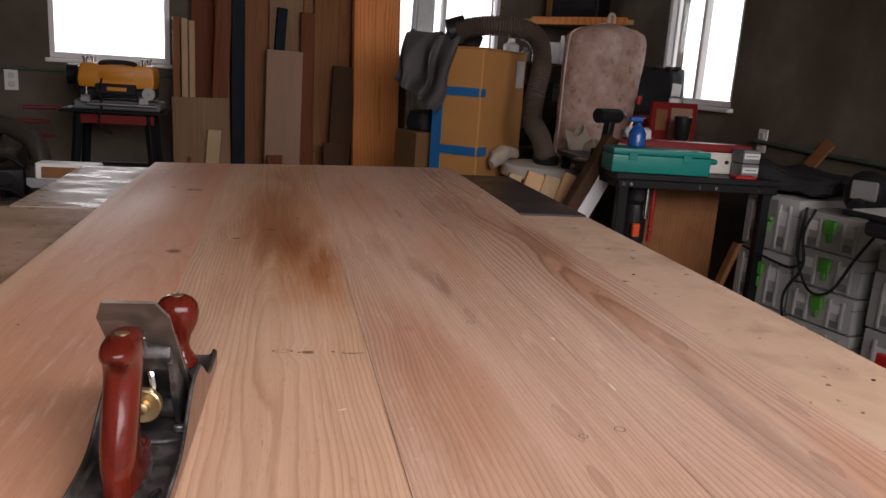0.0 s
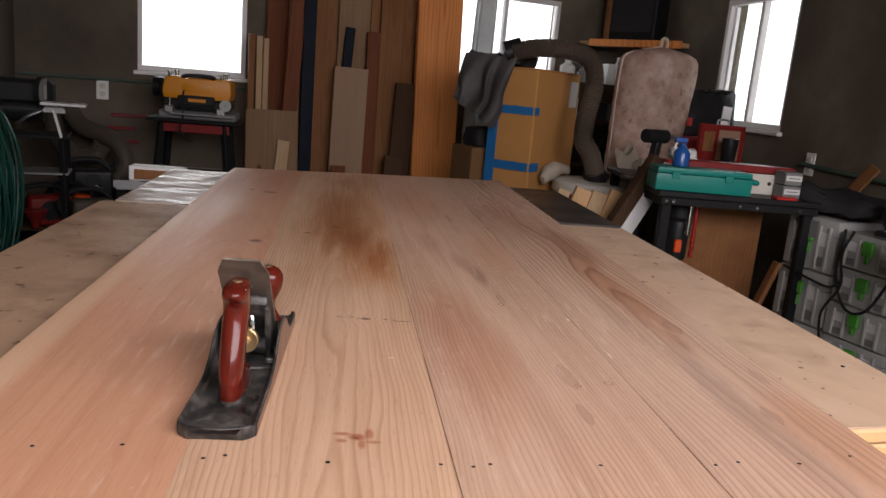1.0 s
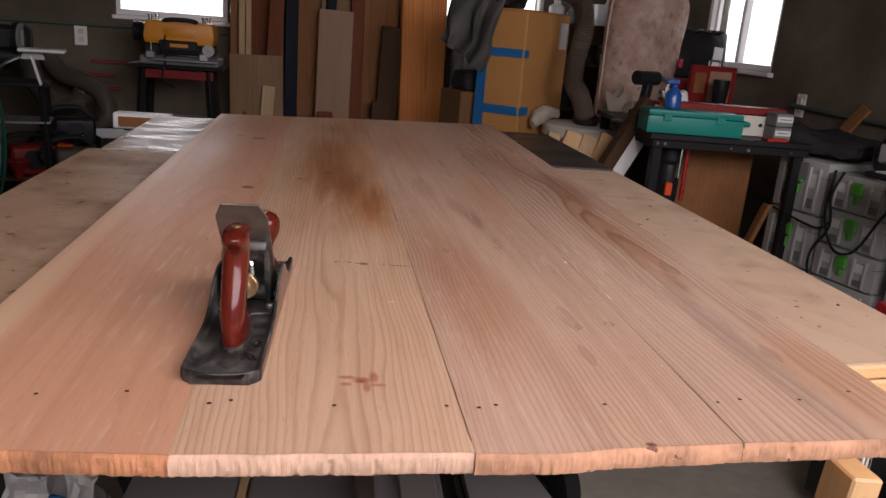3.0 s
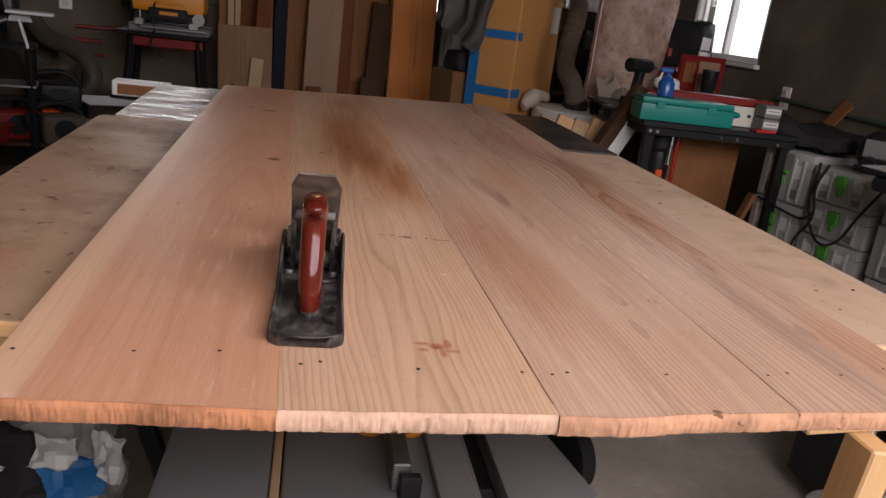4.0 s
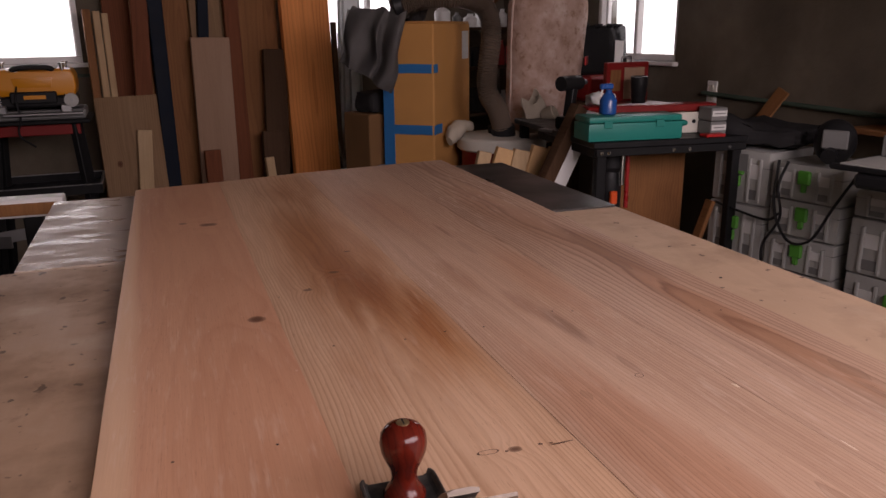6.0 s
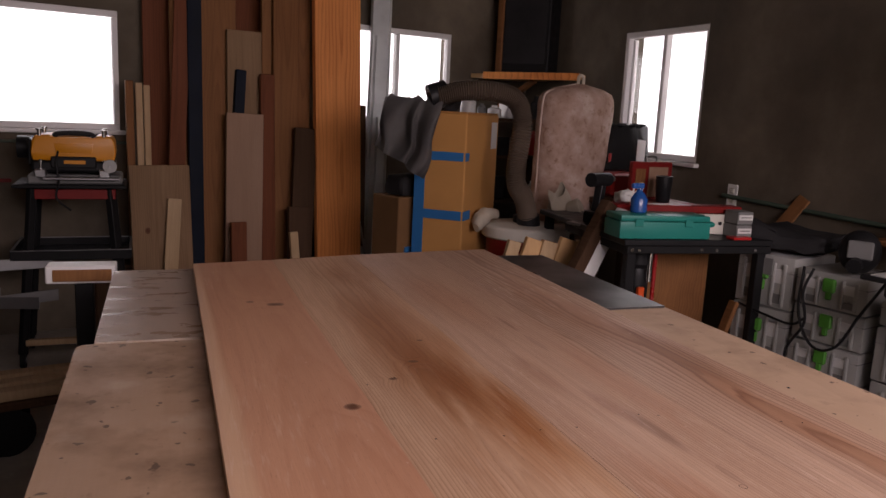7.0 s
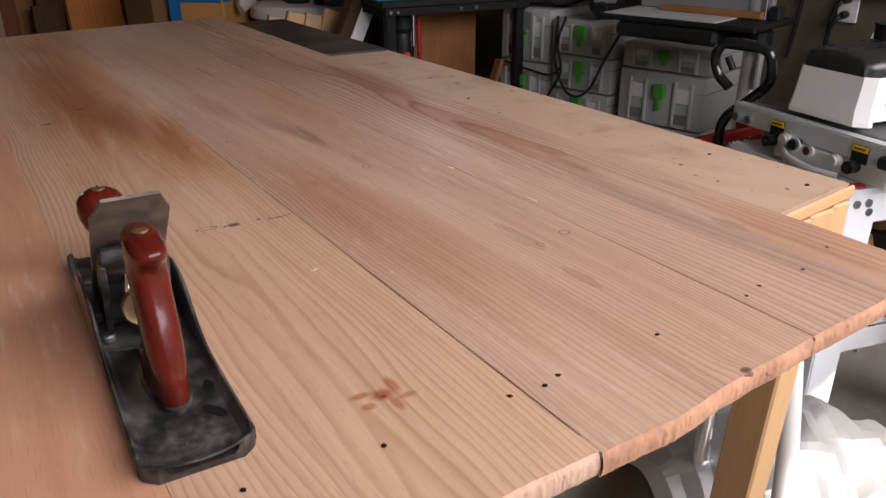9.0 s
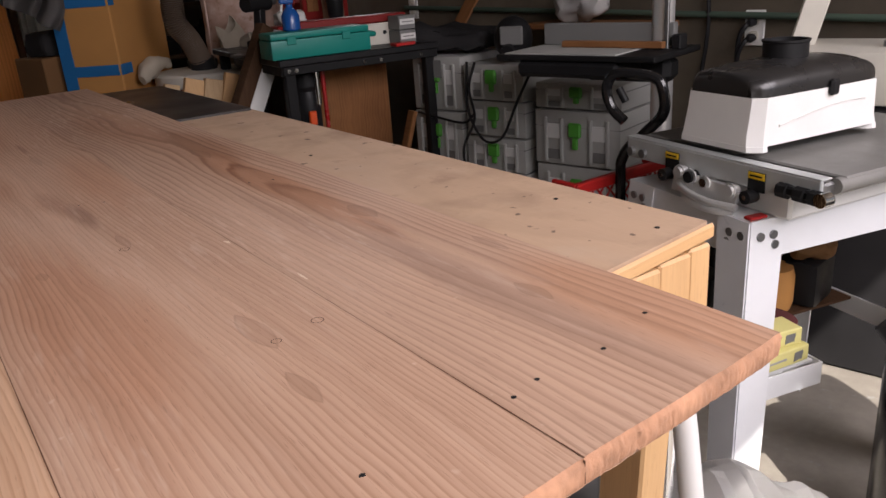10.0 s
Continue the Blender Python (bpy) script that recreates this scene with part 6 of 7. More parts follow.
solid("case_sticker", box(B(), (0, 0, 0), (0.10, 0.003, 0.07)), M["grey_dark"], "printed sticker on the big tool case", "sticker", room(2.348, 1.90, 0.765, -90))
bb = B()
box(bb, (0, 0, 0.05), (0.34, 0.22, 0.09), 0.03, seg=2)
solid("soft_bag", rumple(bb, 0.04, 8, 4), M["dark"], "slumped black fabric bag on the tool cases", "bag", room(2.50, 1.86, 0.822, -80), smooth=60)
fm = thing("face_mask", "black and grey respirator mask on the tool cases", "mask", room(2.44, 1.55, 0.793, -70))
hm = B()
bmesh.ops.create_uvsphere(hm, u_segments=20, v_segments=12, radius=0.085, matrix=pose(0, 0, 0.085) @ Matrix.Diagonal((0.9, 0.8, 1, 1)))
part("hood", hm, M["black"], fm)
part("visor", box(B(), (0.01, -0.066, 0.10), (0.09, 0.012, 0.07), 0.005), M["grey_dark"], fm)
part("filter", rod(B(), (0.0, -0.07, 0.045), (0.0, -0.10, 0.04), 0.028), M["black"], fm)
for pts in ([(2.33, 1.70, 0.80), (2.31, 1.69, 0.62), (2.31, 1.62, 0.50), (2.30, 1.52, 0.52), (2.31, 1.45, 0.66), (2.33, 1.38, 0.80)],
            [(2.33, 1.66, 0.80), (2.31, 1.68, 0.70), (2.31, 1.66, 0.58), (2.305, 1.72, 0.45), (2.31, 1.70, 0.30)],
            [(2.335, 1.98, 0.585), (2.32, 1.85, 0.57), (2.315, 1.72, 0.56), (2.31, 1.66, 0.60)]):
    solid("power_cord", sweep(B(), pts, 0.0055, 6, 10), M["black"], "black power cord hanging over the cases", "cord", ROOM)

# ---- drill press by the wall ----
dp = thing("drill_press", "floor drill press with a steel column and a black table", "drill press", ROOM)
part("column", rod(B(), (2.24, 0.84, 0.02), (2.24, 0.84, 2.0), 0.034, seg=28), M["cast_bright"], dp, "bare steel column")
part("rack", box(B(), (2.20, 0.81, 1.1), (0.012, 0.015, 0.9), 0.002), M["steel"], dp)
part("base", box(B(), (2.14, 0.92, 0.02), (0.36, 0.30, 0.04), 0.01), M["black_steel"], dp)
part("table", box(B(), (2.16, 1.03, 0.865), (0.32, 0.56, 0.018), 0.004), M["black_steel"], dp)
part("table_face", box(B(), (2.14, 1.08, 0.876), (0.26, 0.40, 0.005), 0.001), M["grey_case"], dp, "pale worn table insert")
part("table_arm", box(B(), (2.20, 0.93, 0.815), (0.09, 0.30, 0.08), 0.02), M["black_steel"], dp)
part("table_rib", box(B(), (2.10, 1.05, 0.83), (0.20, 0.36, 0.05), 0.012), M["black"], dp)
part("fence", box(B(), (2.235, 1.03, 0.915), (0.028, 0.47, 0.07), 0.003), M["grey_dark"], dp, "grey aluminium fence")
part("fence_stop", box(B(), (2.215, 0.775, 0.895), (0.05, 0.03, 0.045), 0.004), M["black"], dp)
part("head", box(B(), (2.14, 0.92, 1.72), (0.34, 0.24, 0.30), 0.03), M["white_dirty"], dp)
solid("brown_strip", box(B(), (0, 0, 0.011), (0.024, 0.36, 0.02), 0.002), M["oak"], "brown wooden strip lying by the drill fence", "strip", room(2.17, 0.98, 0.8785, -2))
pbag = B()
bmesh.ops.create_icosphere(pbag, subdivisions=4, radius=0.09, matrix=Matrix.Diagonal((1.6, 0.9, 0.75, 1)))
solid("plastic_bag", rumple(pbag, 0.035, 9), M["bag_film"], "clear plastic bag of packing behind the drill table", "bag", EASTM @ pose(-0.10, 0.62, 0.99, 0, 0, 80), smooth=30)
solid("wall_ledge", box(B(), (0, 0, 0), (0.20, 0.60, 0.02), 0.003), M["oak"], "short plank ledge on the wall behind the drill press", "ledge", EASTM @ pose(-0.10, 0.55, 0.91))
hd = thing("lift_cart", "black tube-handled cart beside the drill press", "cart", ROOM)
part("handle", sweep(B(), [(1.54, 0.612, 0.05), (1.54, 0.612, 0.60), (1.54, 0.606, 0.705), (1.54, 0.555, 0.762), (1.54, 0.508, 0.815), (1.54, 0.512, 0.872), (1.54, 0.535, 0.893), (1.54, 0.60, 0.900), (1.54, 0.635, 0.892),
                           (1.54, 0.650, 0.862), (1.54, 0.637, 0.82), (1.54, 0.604, 0.79)], 0.0125, 10, 8), M["black_gloss"], hd, "bent glossy black handle")
part("handle_stop", rod(B(), (1.54, 0.60, 0.835), (1.54, 0.618, 0.865), 0.009), M["black"], hd)
part("deck", box(B(), (1.60, 0.62, 0.03), (0.20, 0.26, 0.05), 0.01), M["black_steel"], hd)
cr = thing("plastic_crate", "red plastic mesh crate with orange things inside", "crate", pose(1.365, 1.112, 0.015, 0, 0, 92))
part("rim_front", box(B(), (-0.10, 0, 0.632), (0.014, 0.34, 0.026), 0.003), M["red"], cr)
part("rim_side", box(B(), (-0.06, -0.165, 0.632), (0.08, 0.014, 0.026), 0.003), M["red"], cr)
part("rim_side", box(B(), (-0.06, 0.165, 0.632), (0.08, 0.014, 0.026), 0.003), M["red"], cr)
part("rim_back", box(B(), (-0.02, 0, 0.606), (0.012, 0.34, 0.020), 0.003), M["red_dark"], cr)
part("floor", box(B(), (0, 0, 0.40), (0.20, 0.33, 0.012), 0.002), M["red"], cr)
mesh = B()
for k in range(-9, 10):
    for s in (-1, 1):
        a = Vector((-0.10, k * 0.035 - s * 0.10, 0.405))
        b = Vector((-0.10, k * 0.035 + s * 0.10, 0.620))
        lo, hi = -0.165, 0.165
        t0, t1 = 0.0, 1.0
        dy = b.y - a.y
        ta, tb2 = sorted(((lo - a.y) / dy, (hi - a.y) / dy))
        t0, t1 = max(t0, ta), min(t1, tb2)
        if t1 > t0 + 0.03:
            rod(mesh, a.lerp(b, t0), a.lerp(b, t1), 0.003, seg=5)
part("mesh_side", mesh, M["red"], cr, "open diagonal mesh side")
m2 = B()
for k in range(5):
    rod(m2, (-0.095 + k * 0.0173, -0.165, 0.405), (-0.095 + k * 0.0173, -0.165, 0.622), 0.003, seg=5)
part("bar_side", m2, M["red"], cr)
part("post", rod(B(), (-0.10, -0.165, 0.10), (-0.10, -0.165, 0.62), 0.008), M["red"], cr)
for dy, mm in ((-0.07, "orange"), (0.05, "red_dark")):
    ib = B()
    bmesh.ops.create_uvsphere(ib, u_segments=16, v_segments=10, radius=0.065)
    solid("glove_ball", rumple(ib, 0.02, 12), M[mm], "orange or red work glove lying in the crate", "glove", pose(1.365 - dy, 1.112, 0.487), smooth=60)
solid("crate_plinth", box(B(), (0, 0, 0.225), (0.20, 0.32, 0.335), 0.01), M["dark"], "dark box under the red crate", "box", pose(1.365, 1.112, 0.0, 0, 0, 92))

# ---- drum sander ----
SM = pose(1.197, 0.385, 0, 0, 0, -12.7)
ds = thing("drum_sander", "white and black drum sander with a grey conveyor", "drum sander", SM @ pose(-0.037, 0.257, 0, 0, 0, 5) @ pose(0.050, -0.270, 0))
part("conveyor_bed", box(B(), (0.23, 0.270, 0.760), (0.55, 0.470, 0.026), 0.004), M["steel"], ds, "steel conveyor bed")
part("belt", box(B(), (0.245, 0.270, 0.7765), (0.50, 0.488, 0.008), 0.003), M["rubber"], ds, "worn grey sanding conveyor belt")
for y in (0.034, 0.508):
    part("roller", rod(B(), (-0.02, y, 0.766), (0.48, y, 0.766), 0.0135, seg=18), M["rubber"], ds)
sp = part("side_plate", box(B(), (-0.050, 0.279, 0.758), (0.008, 0.487, 0.042), 0.002), M["galv"], ds, "bright steel side plate")
part("plate_flange", box(B(), (-0.040, 0.279, 0.7805), (0.026, 0.487, 0.003), 0.001), M["galv"], sp)
for y in (0.505, 0.468):
    part("bolt", rod(B(), (-0.062, y, 0.752), (-0.054, y, 0.752), 0.0095, seg=12), M["steel"], sp)
for y in (0.381, 0.166):
    lb = part("warning_label", box(B(), (-0.0555, y, 0.752), (0.002, 0.038, 0.036)), M["black"], ds, "black and yellow warning label")
    part("label_band", box(B(), (-0.057, y, 0.763), (0.002, 0.036, 0.012)), M["label_yellow"], lb)
    part("label_rule", box(B(), (-0.0585, y, 0.763), (0.001, 0.026, 0.003)), M["black"], lb)
    kf = part("knob_foot", rod(B(), (-0.075, y + 0.008, 0.724), (-0.05, y + 0.008, 0.724), 0.013), M["black"], ds)
    part("knob_screw", rod(B(), (-0.077, y + 0.008, 0.724), (-0.074, y + 0.008, 0.724), 0.005, seg=8), M["chrome"], kf)
tn = part("belt_tensioner", box(B(), (-0.063, 0.062, 0.754), (0.014, 0.11, 0.018), 0.004), M["black"], ds)
for y in (0.035, 0.065, 0.100):
    part("tension_nut", rod(B(), (-0.063, y - 0.01, 0.752), (-0.063, y + 0.01, 0.752), 0.014, seg=8), M["black_steel"], tn)
part("tension_end", rod(B(), (-0.078, 0.018, 0.754), (-0.055, 0.018, 0.754), 0.0125, seg=16), M["chrome"], tn)
# cast lifting gear: a bracket with bolts and two bent bars, window reflection in its colour
ck = part("lift_bracket", prism(B(), [(-0.095, -0.026), (0.070, -0.022), (0.082, 0.002), (0.050, 0.014), (-0.040, 0.016), (-0.090, 0.004)], 0.010, pose(-0.062, 0.275, 0.722, 0, 0, -90), 0.003), M["cast_bright"], ds, "cast bracket with the window's reflection in its colour")
part("lever_bar", sweep(B(), [(-0.068, 0.345, 0.716), (-0.086, 0.31, 0.710), (-0.090, 0.25, 0.703), (-0.074, 0.192, 0.700)], 0.0070, 10, 6), M["cast_bright"], ck)
part("lever_bar", sweep(B(), [(-0.068, 0.335, 0.701), (-0.088, 0.30, 0.694), (-0.090, 0.24, 0.688), (-0.072, 0.200, 0.687)], 0.0065, 10, 6), M["cast_bright"], ck)
for y, z, r, mm in ((0.345, 0.738, 0.011, "cast_bright"), (0.316, 0.734, 0.012, "black"), (0.276, 0.731, 0.009, "chrome"), (0.212, 0.728, 0.011, "cast_bright")):
    lbolt = part("lever_bolt", rod(B(), (-0.077, y, z), (-0.055, y, z), r, seg=10), M[mm], ck)
    part("washer", rod(B(), (-0.071, y, z), (-0.067, y, z), r * 1.35, seg=18), M["cast_bright"], lbolt)
part("motor_box", box(B(), (0.12, 0.26, 0.715), (0.30, 0.30, 0.06), 0.006), M["white"], ds, "white base under the conveyor")


HL, HW, HB, HT = 0.350, 0.200, 0.794, 0.892
HM = pose(-0.033, 0.196, 0)


def outline(x0, x1, y0, y1, c, z):
    """A rectangle with cut corners at height z, anticlockwise."""
    return [(x0 + c, y0, z), (x1 - c, y0, z), (x1, y0 + c, z), (x1, y1 - c, z), (x1 - c, y1, z), (x0 + c, y1, z), (x0, y1 - c, z), (x0, y0 + c, z)]


def skin(bm, rings):
    """Joins closed rings of points from the first to the last and caps both ends."""
    vs = [[bm.verts.new(HM @ Vector(p)) for p in r] for r in rings]
    for a, b in zip(vs, vs[1:]):
        for i in range(len(a)):
            k = (i + 1) % len(a)
            bm.faces.new((a[i], a[k], b[k], b[i]))
    bm.faces.new(vs[0][::-1])
    bm.faces.new(vs[-1])
    return bm


hb = skin(B(), [outline(-0.002, HL + 0.002, -0.003, HW + 0.002, 0.021, HB + 0.010), outline(0.001, HL - 0.001, 0.0, HW, 0.021, HB + 0.030), outline(0.005, HL - 0.002, 0.001, HW - 0.003, 0.020, 0.850), outline(0.010, HL - 0.004, 0.002, HW - 0.006, 0.019, HT)])
hood_low = part("hood_body", hb, M["white"], ds, "white moulded drum housing", smooth=30)
for x in (-0.003, HL - 0.050):
    part("hood_foot", skin(B(), [outline(x, x + 0.053, -0.005, HW + 0.003, 0.021, HB), outline(x, x + 0.053, -0.004, HW + 0.003, 0.021, HB + 0.0105)]), M["white"], hood_low, smooth=30)
lid = B()
prof = ((0.0, 0.0), (0.0005, 0.014), (0.003, 0.026), (0.009, 0.035), (0.020, 0.042), (0.042, 0.048), (0.066, 0.051), (0.092, 0.052))
prof = prof + tuple((0.184 - y, z) for y, z in reversed(prof[:-1]))
rings = []
for x, hgt, inset in ((0.0105, 0.56, 0.022), (0.0115, 0.70, 0.022), (0.016, 0.79, 0.019), (0.022, 0.82, 0.013), (0.033, 0.85, 0.003), (0.055, 0.89, 0.002), (0.09, 0.95, 0.001), (0.15, 1.0, 0.0), (0.21, 1.0, 0.0), (0.27, 0.95, 0.001), (0.31, 0.87, 0.002), (0.330, 0.76, 0.006), (0.341, 0.58, 0.014), (0.346, 0.30, 0.020)):
    rings.append([(x, 0.002 + inset + y * (0.192 - 2 * inset) / 0.184, HT + z * hgt) for y, z in prof])
part("hood_lid", skin(lid, [r[::-1] for r in rings]), M["lid_black"], ds, "dusty black lid", smooth=45)
part("dust_port", lathe(B(), [(0.043, 0.935), (0.043, 0.978), (0.0455, 0.980), (0.0455, 0.984), (0.040, 0.984), (0.038, 0.94)], HM @ pose(0.190, 0.108, -0.008), 28), M["black"], ds, "round black dust port")
part("port_web", box(B(), (0.190, 0.108, 0.962), (0.078, 0.004, 0.014), 0.001, HM @ pose(0, 0, 0)), M["black"], ds)
part("lid_latch", box(B(), (0.198, -0.003, 0.892), (0.022, 0.012, 0.030), 0.004, HM), M["black"], hood_low)
part("side_crease", sweep(B(), [tuple(HM @ Vector(p)) for p in ((0.060, 0.000, 0.838), (0.12, 0.0004, 0.848), (0.19, 0.0008, 0.858), (0.26, 0.001, 0.861), (0.295, 0.0012, 0.859))], 0.0030, 6), M["white"], hood_low)
ss = thing("sander_stand", "pale grey bolted sheet-steel machine stand", "machine stand", SM)
XA, XB, YA, YB, ZT = -0.060, 0.44, 0.13, 0.50, 0.684
for x, sx_ in ((XA, 1), (XB, -1)):
    for y, sy_ in ((YA, 1), (YB, -1)):
        lg = B()
        for (p, q) in (((0.0, 0.0), (0.078, 0.0)), ((0.0, 0.0), (0.0, 0.085))):
            top_w, bot_w = 1.0, 0.8
            vs = []
            for zz, wd, spl in ((0.0, bot_w, 0.045), (ZT, top_w, 0.0)):
                ox, oy = x - sx_ * spl, y - sy_ * spl
                vs.append(((ox, oy, zz), (ox + sx_ * q[0] * wd, oy + sy_ * q[1] * wd, zz)))
            f = [lg.verts.new(vs[0][0]), lg.verts.new(vs[0][1]), lg.verts.new(vs[1][1]), lg.verts.new(vs[1][0])]
            lg.faces.new(f)
        bmesh.ops.remove_doubles(lg, verts=lg.verts[:], dist=0.0005)
        bmesh.ops.solidify(lg, geom=lg.faces[:], thickness=0.003)
        leg = part("leg", lg, M["grey_paint"], ss, smooth=0)
        for hx, hz in ((0.02, 0.655), (0.055, 0.635), (0.02, 0.335), (0.05, 0.655)):
            part("bolt", rod(B(), (x + sx_ * hx, y - sy_ * 0.006, hz), (x + sx_ * hx, y + sy_ * 0.002, hz), 0.0085, seg=10), M["steel"], leg)
            part("bolt", rod(B(), (x - sx_ * 0.006, y + sy_ * hx, hz), (x + sx_ * 0.002, y + sy_ * hx, hz), 0.0085, seg=10), M["steel"], leg)
for y in (YA, YB):
    part("top_rail", box(B(), ((XA + XB) / 2, y + 0.004, 0.645), (XB - XA - 0.01, 0.004, 0.075), 0.001), M["grey_paint"], ss)
    xe = 0.135 if y == YA else XB + 0.01
    part("lower_rail", box(B(), ((XA - 0.01 + xe) / 2, y + (-0.014 if y == YA else 0.014), 0.335), (xe - XA + 0.01, 0.004, 0.05), 0.001), M["grey_paint"], ss)
part("cross_bar", box(B(), (0.133, (YA + YB) / 2, 0.345), (0.004, YB - YA + 0.02, 0.03), 0.001), M["grey_paint"], ss)
for x in (XA, XB):
    part("top_rail", box(B(), (x + 0.004, (YA + YB) / 2, 0.645), (0.004, YB - YA - 0.01, 0.075), 0.001), M["grey_paint"], ss)
    part("lower_rail", box(B(), (x, (YA + YB) / 2, 0.335), (0.004, YB - YA, 0.05), 0.001), M["grey_paint"], ss)
part("shelf", box(B(), ((XA + 0.135) / 2, (YA + YB) / 2, 0.353), (0.135 - XA - 0.01, YB - YA - 0.012, 0.006)), M["grey_paint"], ss)
part("shelf", box(B(), ((XB + 0.137) / 2, 0.405, 0.353), (XB - 0.137, 0.18, 0.006)), M["dark_board"], ss, "dark board as a second shelf")
part("top_plate", box(B(), ((XA + XB) / 2, (YA + YB) / 2, 0.6835), (XB - XA, YB - YA, 0.004)), M["grey_paint"], ss)
part("corner_cap", box(B(), (XA + 0.02, YA + 0.012, 0.690), (0.04, 0.02, 0.006), 0.002), M["red"], ss, "red corner cap")


def on_shelf(x, y, z=0.4215, rz=0.0):
    return SM @ pose(x, y, z - 0.065, 0, 0, rz)


for k, (x, y, rz) in enumerate(((0.060, 0.165, 4), (0.050, 0.180, -3))):
    b = thing("abrasive_box", "small yellow printed cardboard box", "box", on_shelf(x, y, 0.4216 + 0.0365 * k, rz), "yellow boxes on the stand")
    part("carton", box(B(), (0, 0, 0.018), (0.12, 0.06, 0.035), 0.002), M["yellow_card"], b)
    part("printed_mark", rumple(box(B(), (0.03, -0.0305, 0.017), (0.022, 0.0015, 0.018)), 0.002, 60, 2), M["grey_dark"], b, "grey printed emblem")
    part("printed_line", box(B(), (-0.025, -0.0305, 0.018), (0.045, 0.0015, 0.004)), M["grey_case"], b)
for k, (x, y, z, r, h, mm, lab) in enumerate(((0.120, 0.270, 0.4216, 0.065, 0.022, "maroon", "dark red sanding disc pad"), (0.128, 0.262, 0.4440, 0.062, 0.02, "maroon", "dark red sanding disc pad"),
                                              (0.045, 0.375, 0.4216, 0.036, 0.12, "orange", "brown roll of sanding paper"), (0.240, 0.375, 0.4216, 0.055, 0.10, "orange", "brown roll of sanding paper"))):
    dd = B()
    lathe(dd, [(r * 0.9, 0), (r, h * 0.2), (r, h * 0.8), (r * 0.9, h), (r * 0.2, h * 1.02)], seg=26)
    solid("abrasive_disc", dd, M["card"] if mm == "orange" else M[mm], lab + " on the shelf", "abrasive disc", on_shelf(x, y, z), "abrasives on the stand")
for x, y, z, s, mm, rz, lab in ((0.03, 0.445, 0.4216, (0.13, 0.07, 0.14), "red_dark", 12, "dark red machine case on the shelf"), (0.135, 0.440, 0.4216, (0.07, 0.07, 0.20), "dark", 0, "black boxed machine on the shelf"),
                                (-0.015, 0.30, 0.4216, (0.06, 0.10, 0.17), "black", 5, "black power tool on the shelf"), (0.03, 0.245, 0.4216, (0.06, 0.05, 0.05), "black", -14, "small black tool on the shelf"),
                                (0.345, 0.360, 0.4216, (0.12, 0.08, 0.11), "black", 24, "black charger on the shelf"), (0.34, 0.450, 0.4216, (0.16, 0.07, 0.22), "dark", 4, "tall dark box on the shelf"),
                                (0.225, 0.458, 0.4216, (0.06, 0.06, 0.21), "red_dark", 6, "dark red bottle case on the shelf")):
    bm = box(B(), (0, 0, s[2] / 2), s, min(s) * 0.2, seg=2)
    solid("shelf_tool", bm, M[mm], lab, "power tool", on_shelf(x, y, z, rz))
solid("bar_code_label", box(B(), (0, 0, 0), (0.05, 0.002, 0.035)), M["paper"], "white printed label on the boxed machine", "label", on_shelf(0.135, 0.4035, 0.55, 0))

# ---- shiny duct, tube and black vacuum in front of the stand ----
fo = B()
n = 22
grid = []
for i in range(n + 1):
    row = []
    for k in range(n + 1):
        a, b = i / n * 2 - 1, k / n * 2 - 1
        x, y = 0.27 * a, 0.20 * b
        pleat = 0.014 * abs(((a * 5.2 + b * 0.8) % 1.0) - 0.5)
        z = 0.34 - 0.14 * (a * a + b * b) + pleat * 2.2 + 0.03 * noise.noise((a * 2.5, b * 2.5, 4))
        row.append(fo.verts.new((x, y, z)))
    grid.append(row)
for a, b in zip(grid, grid[1:]):
    for i in range(n):
        fo.faces.new((a[i], a[i + 1], b[i + 1], b[i]))
bmesh.ops.solidify(fo, geom=fo.faces[:], thickness=0.002)
fl = thing("foil_cover", "crumpled shiny aluminium duct cover", "duct", pose(0.86, 0.345, 0.02, 0, 0, -28))
part("foil_sheet", fo, M["foil"], fl, smooth=12)
part("foil_base", lathe(B(), [(0.12, -0.02), (0.15, 0.02), (0.15, 0.15), (0.10, 0.24)], seg=20), M["foil"], fl, smooth=15)
tbs = thing("steel_pipes", "bright bent steel pipes standing behind the trestle", "pipe", I4)
part("pipe", sweep(B(), [(0.728, 0.335, 0.69), (0.722, 0.325, 0.64), (0.712, 0.30, 0.56), (0.70, 0.27, 0.42), (0.70, 0.26, 0.30)], 0.0165, 12, 8), M["white"], tbs, "white painted bent pipe")
part("pipe", rod(B(), (0.77, 0.38, 0.28), (0.765, 0.37, 0.68), 0.014, seg=16), M["chrome"], tbs)
part("pipe", rod(B(), (0.69, 0.42, 0.26), (0.70, 0.42, 0.68), 0.014, seg=16), M["chrome"], tbs)
part("foot", box(B(), (0.73, 0.36, 0.14), (0.14, 0.20, 0.28), 0.02), M["black_steel"], tbs)
gt = thing("grey_tank", "rounded dark grey tank under the bench", "tank", pose(0.95, 0.66, 0))
part("vessel", lathe(B(), [(0.09, 0.05), (0.12, 0.08), (0.135, 0.15), (0.13, 0.24), (0.09, 0.30), (0.03, 0.32)], seg=24), M["grey_dark"], gt)
part("foot_ring", lathe(B(), [(0.09, 0.0), (0.10, 0.02), (0.09, 0.05)], seg=20), M["black"], gt)
vc = thing("shop_vacuum", "tall black vacuum cleaner with a white sticker", "vacuum", pose(1.375, 0.200, 0))
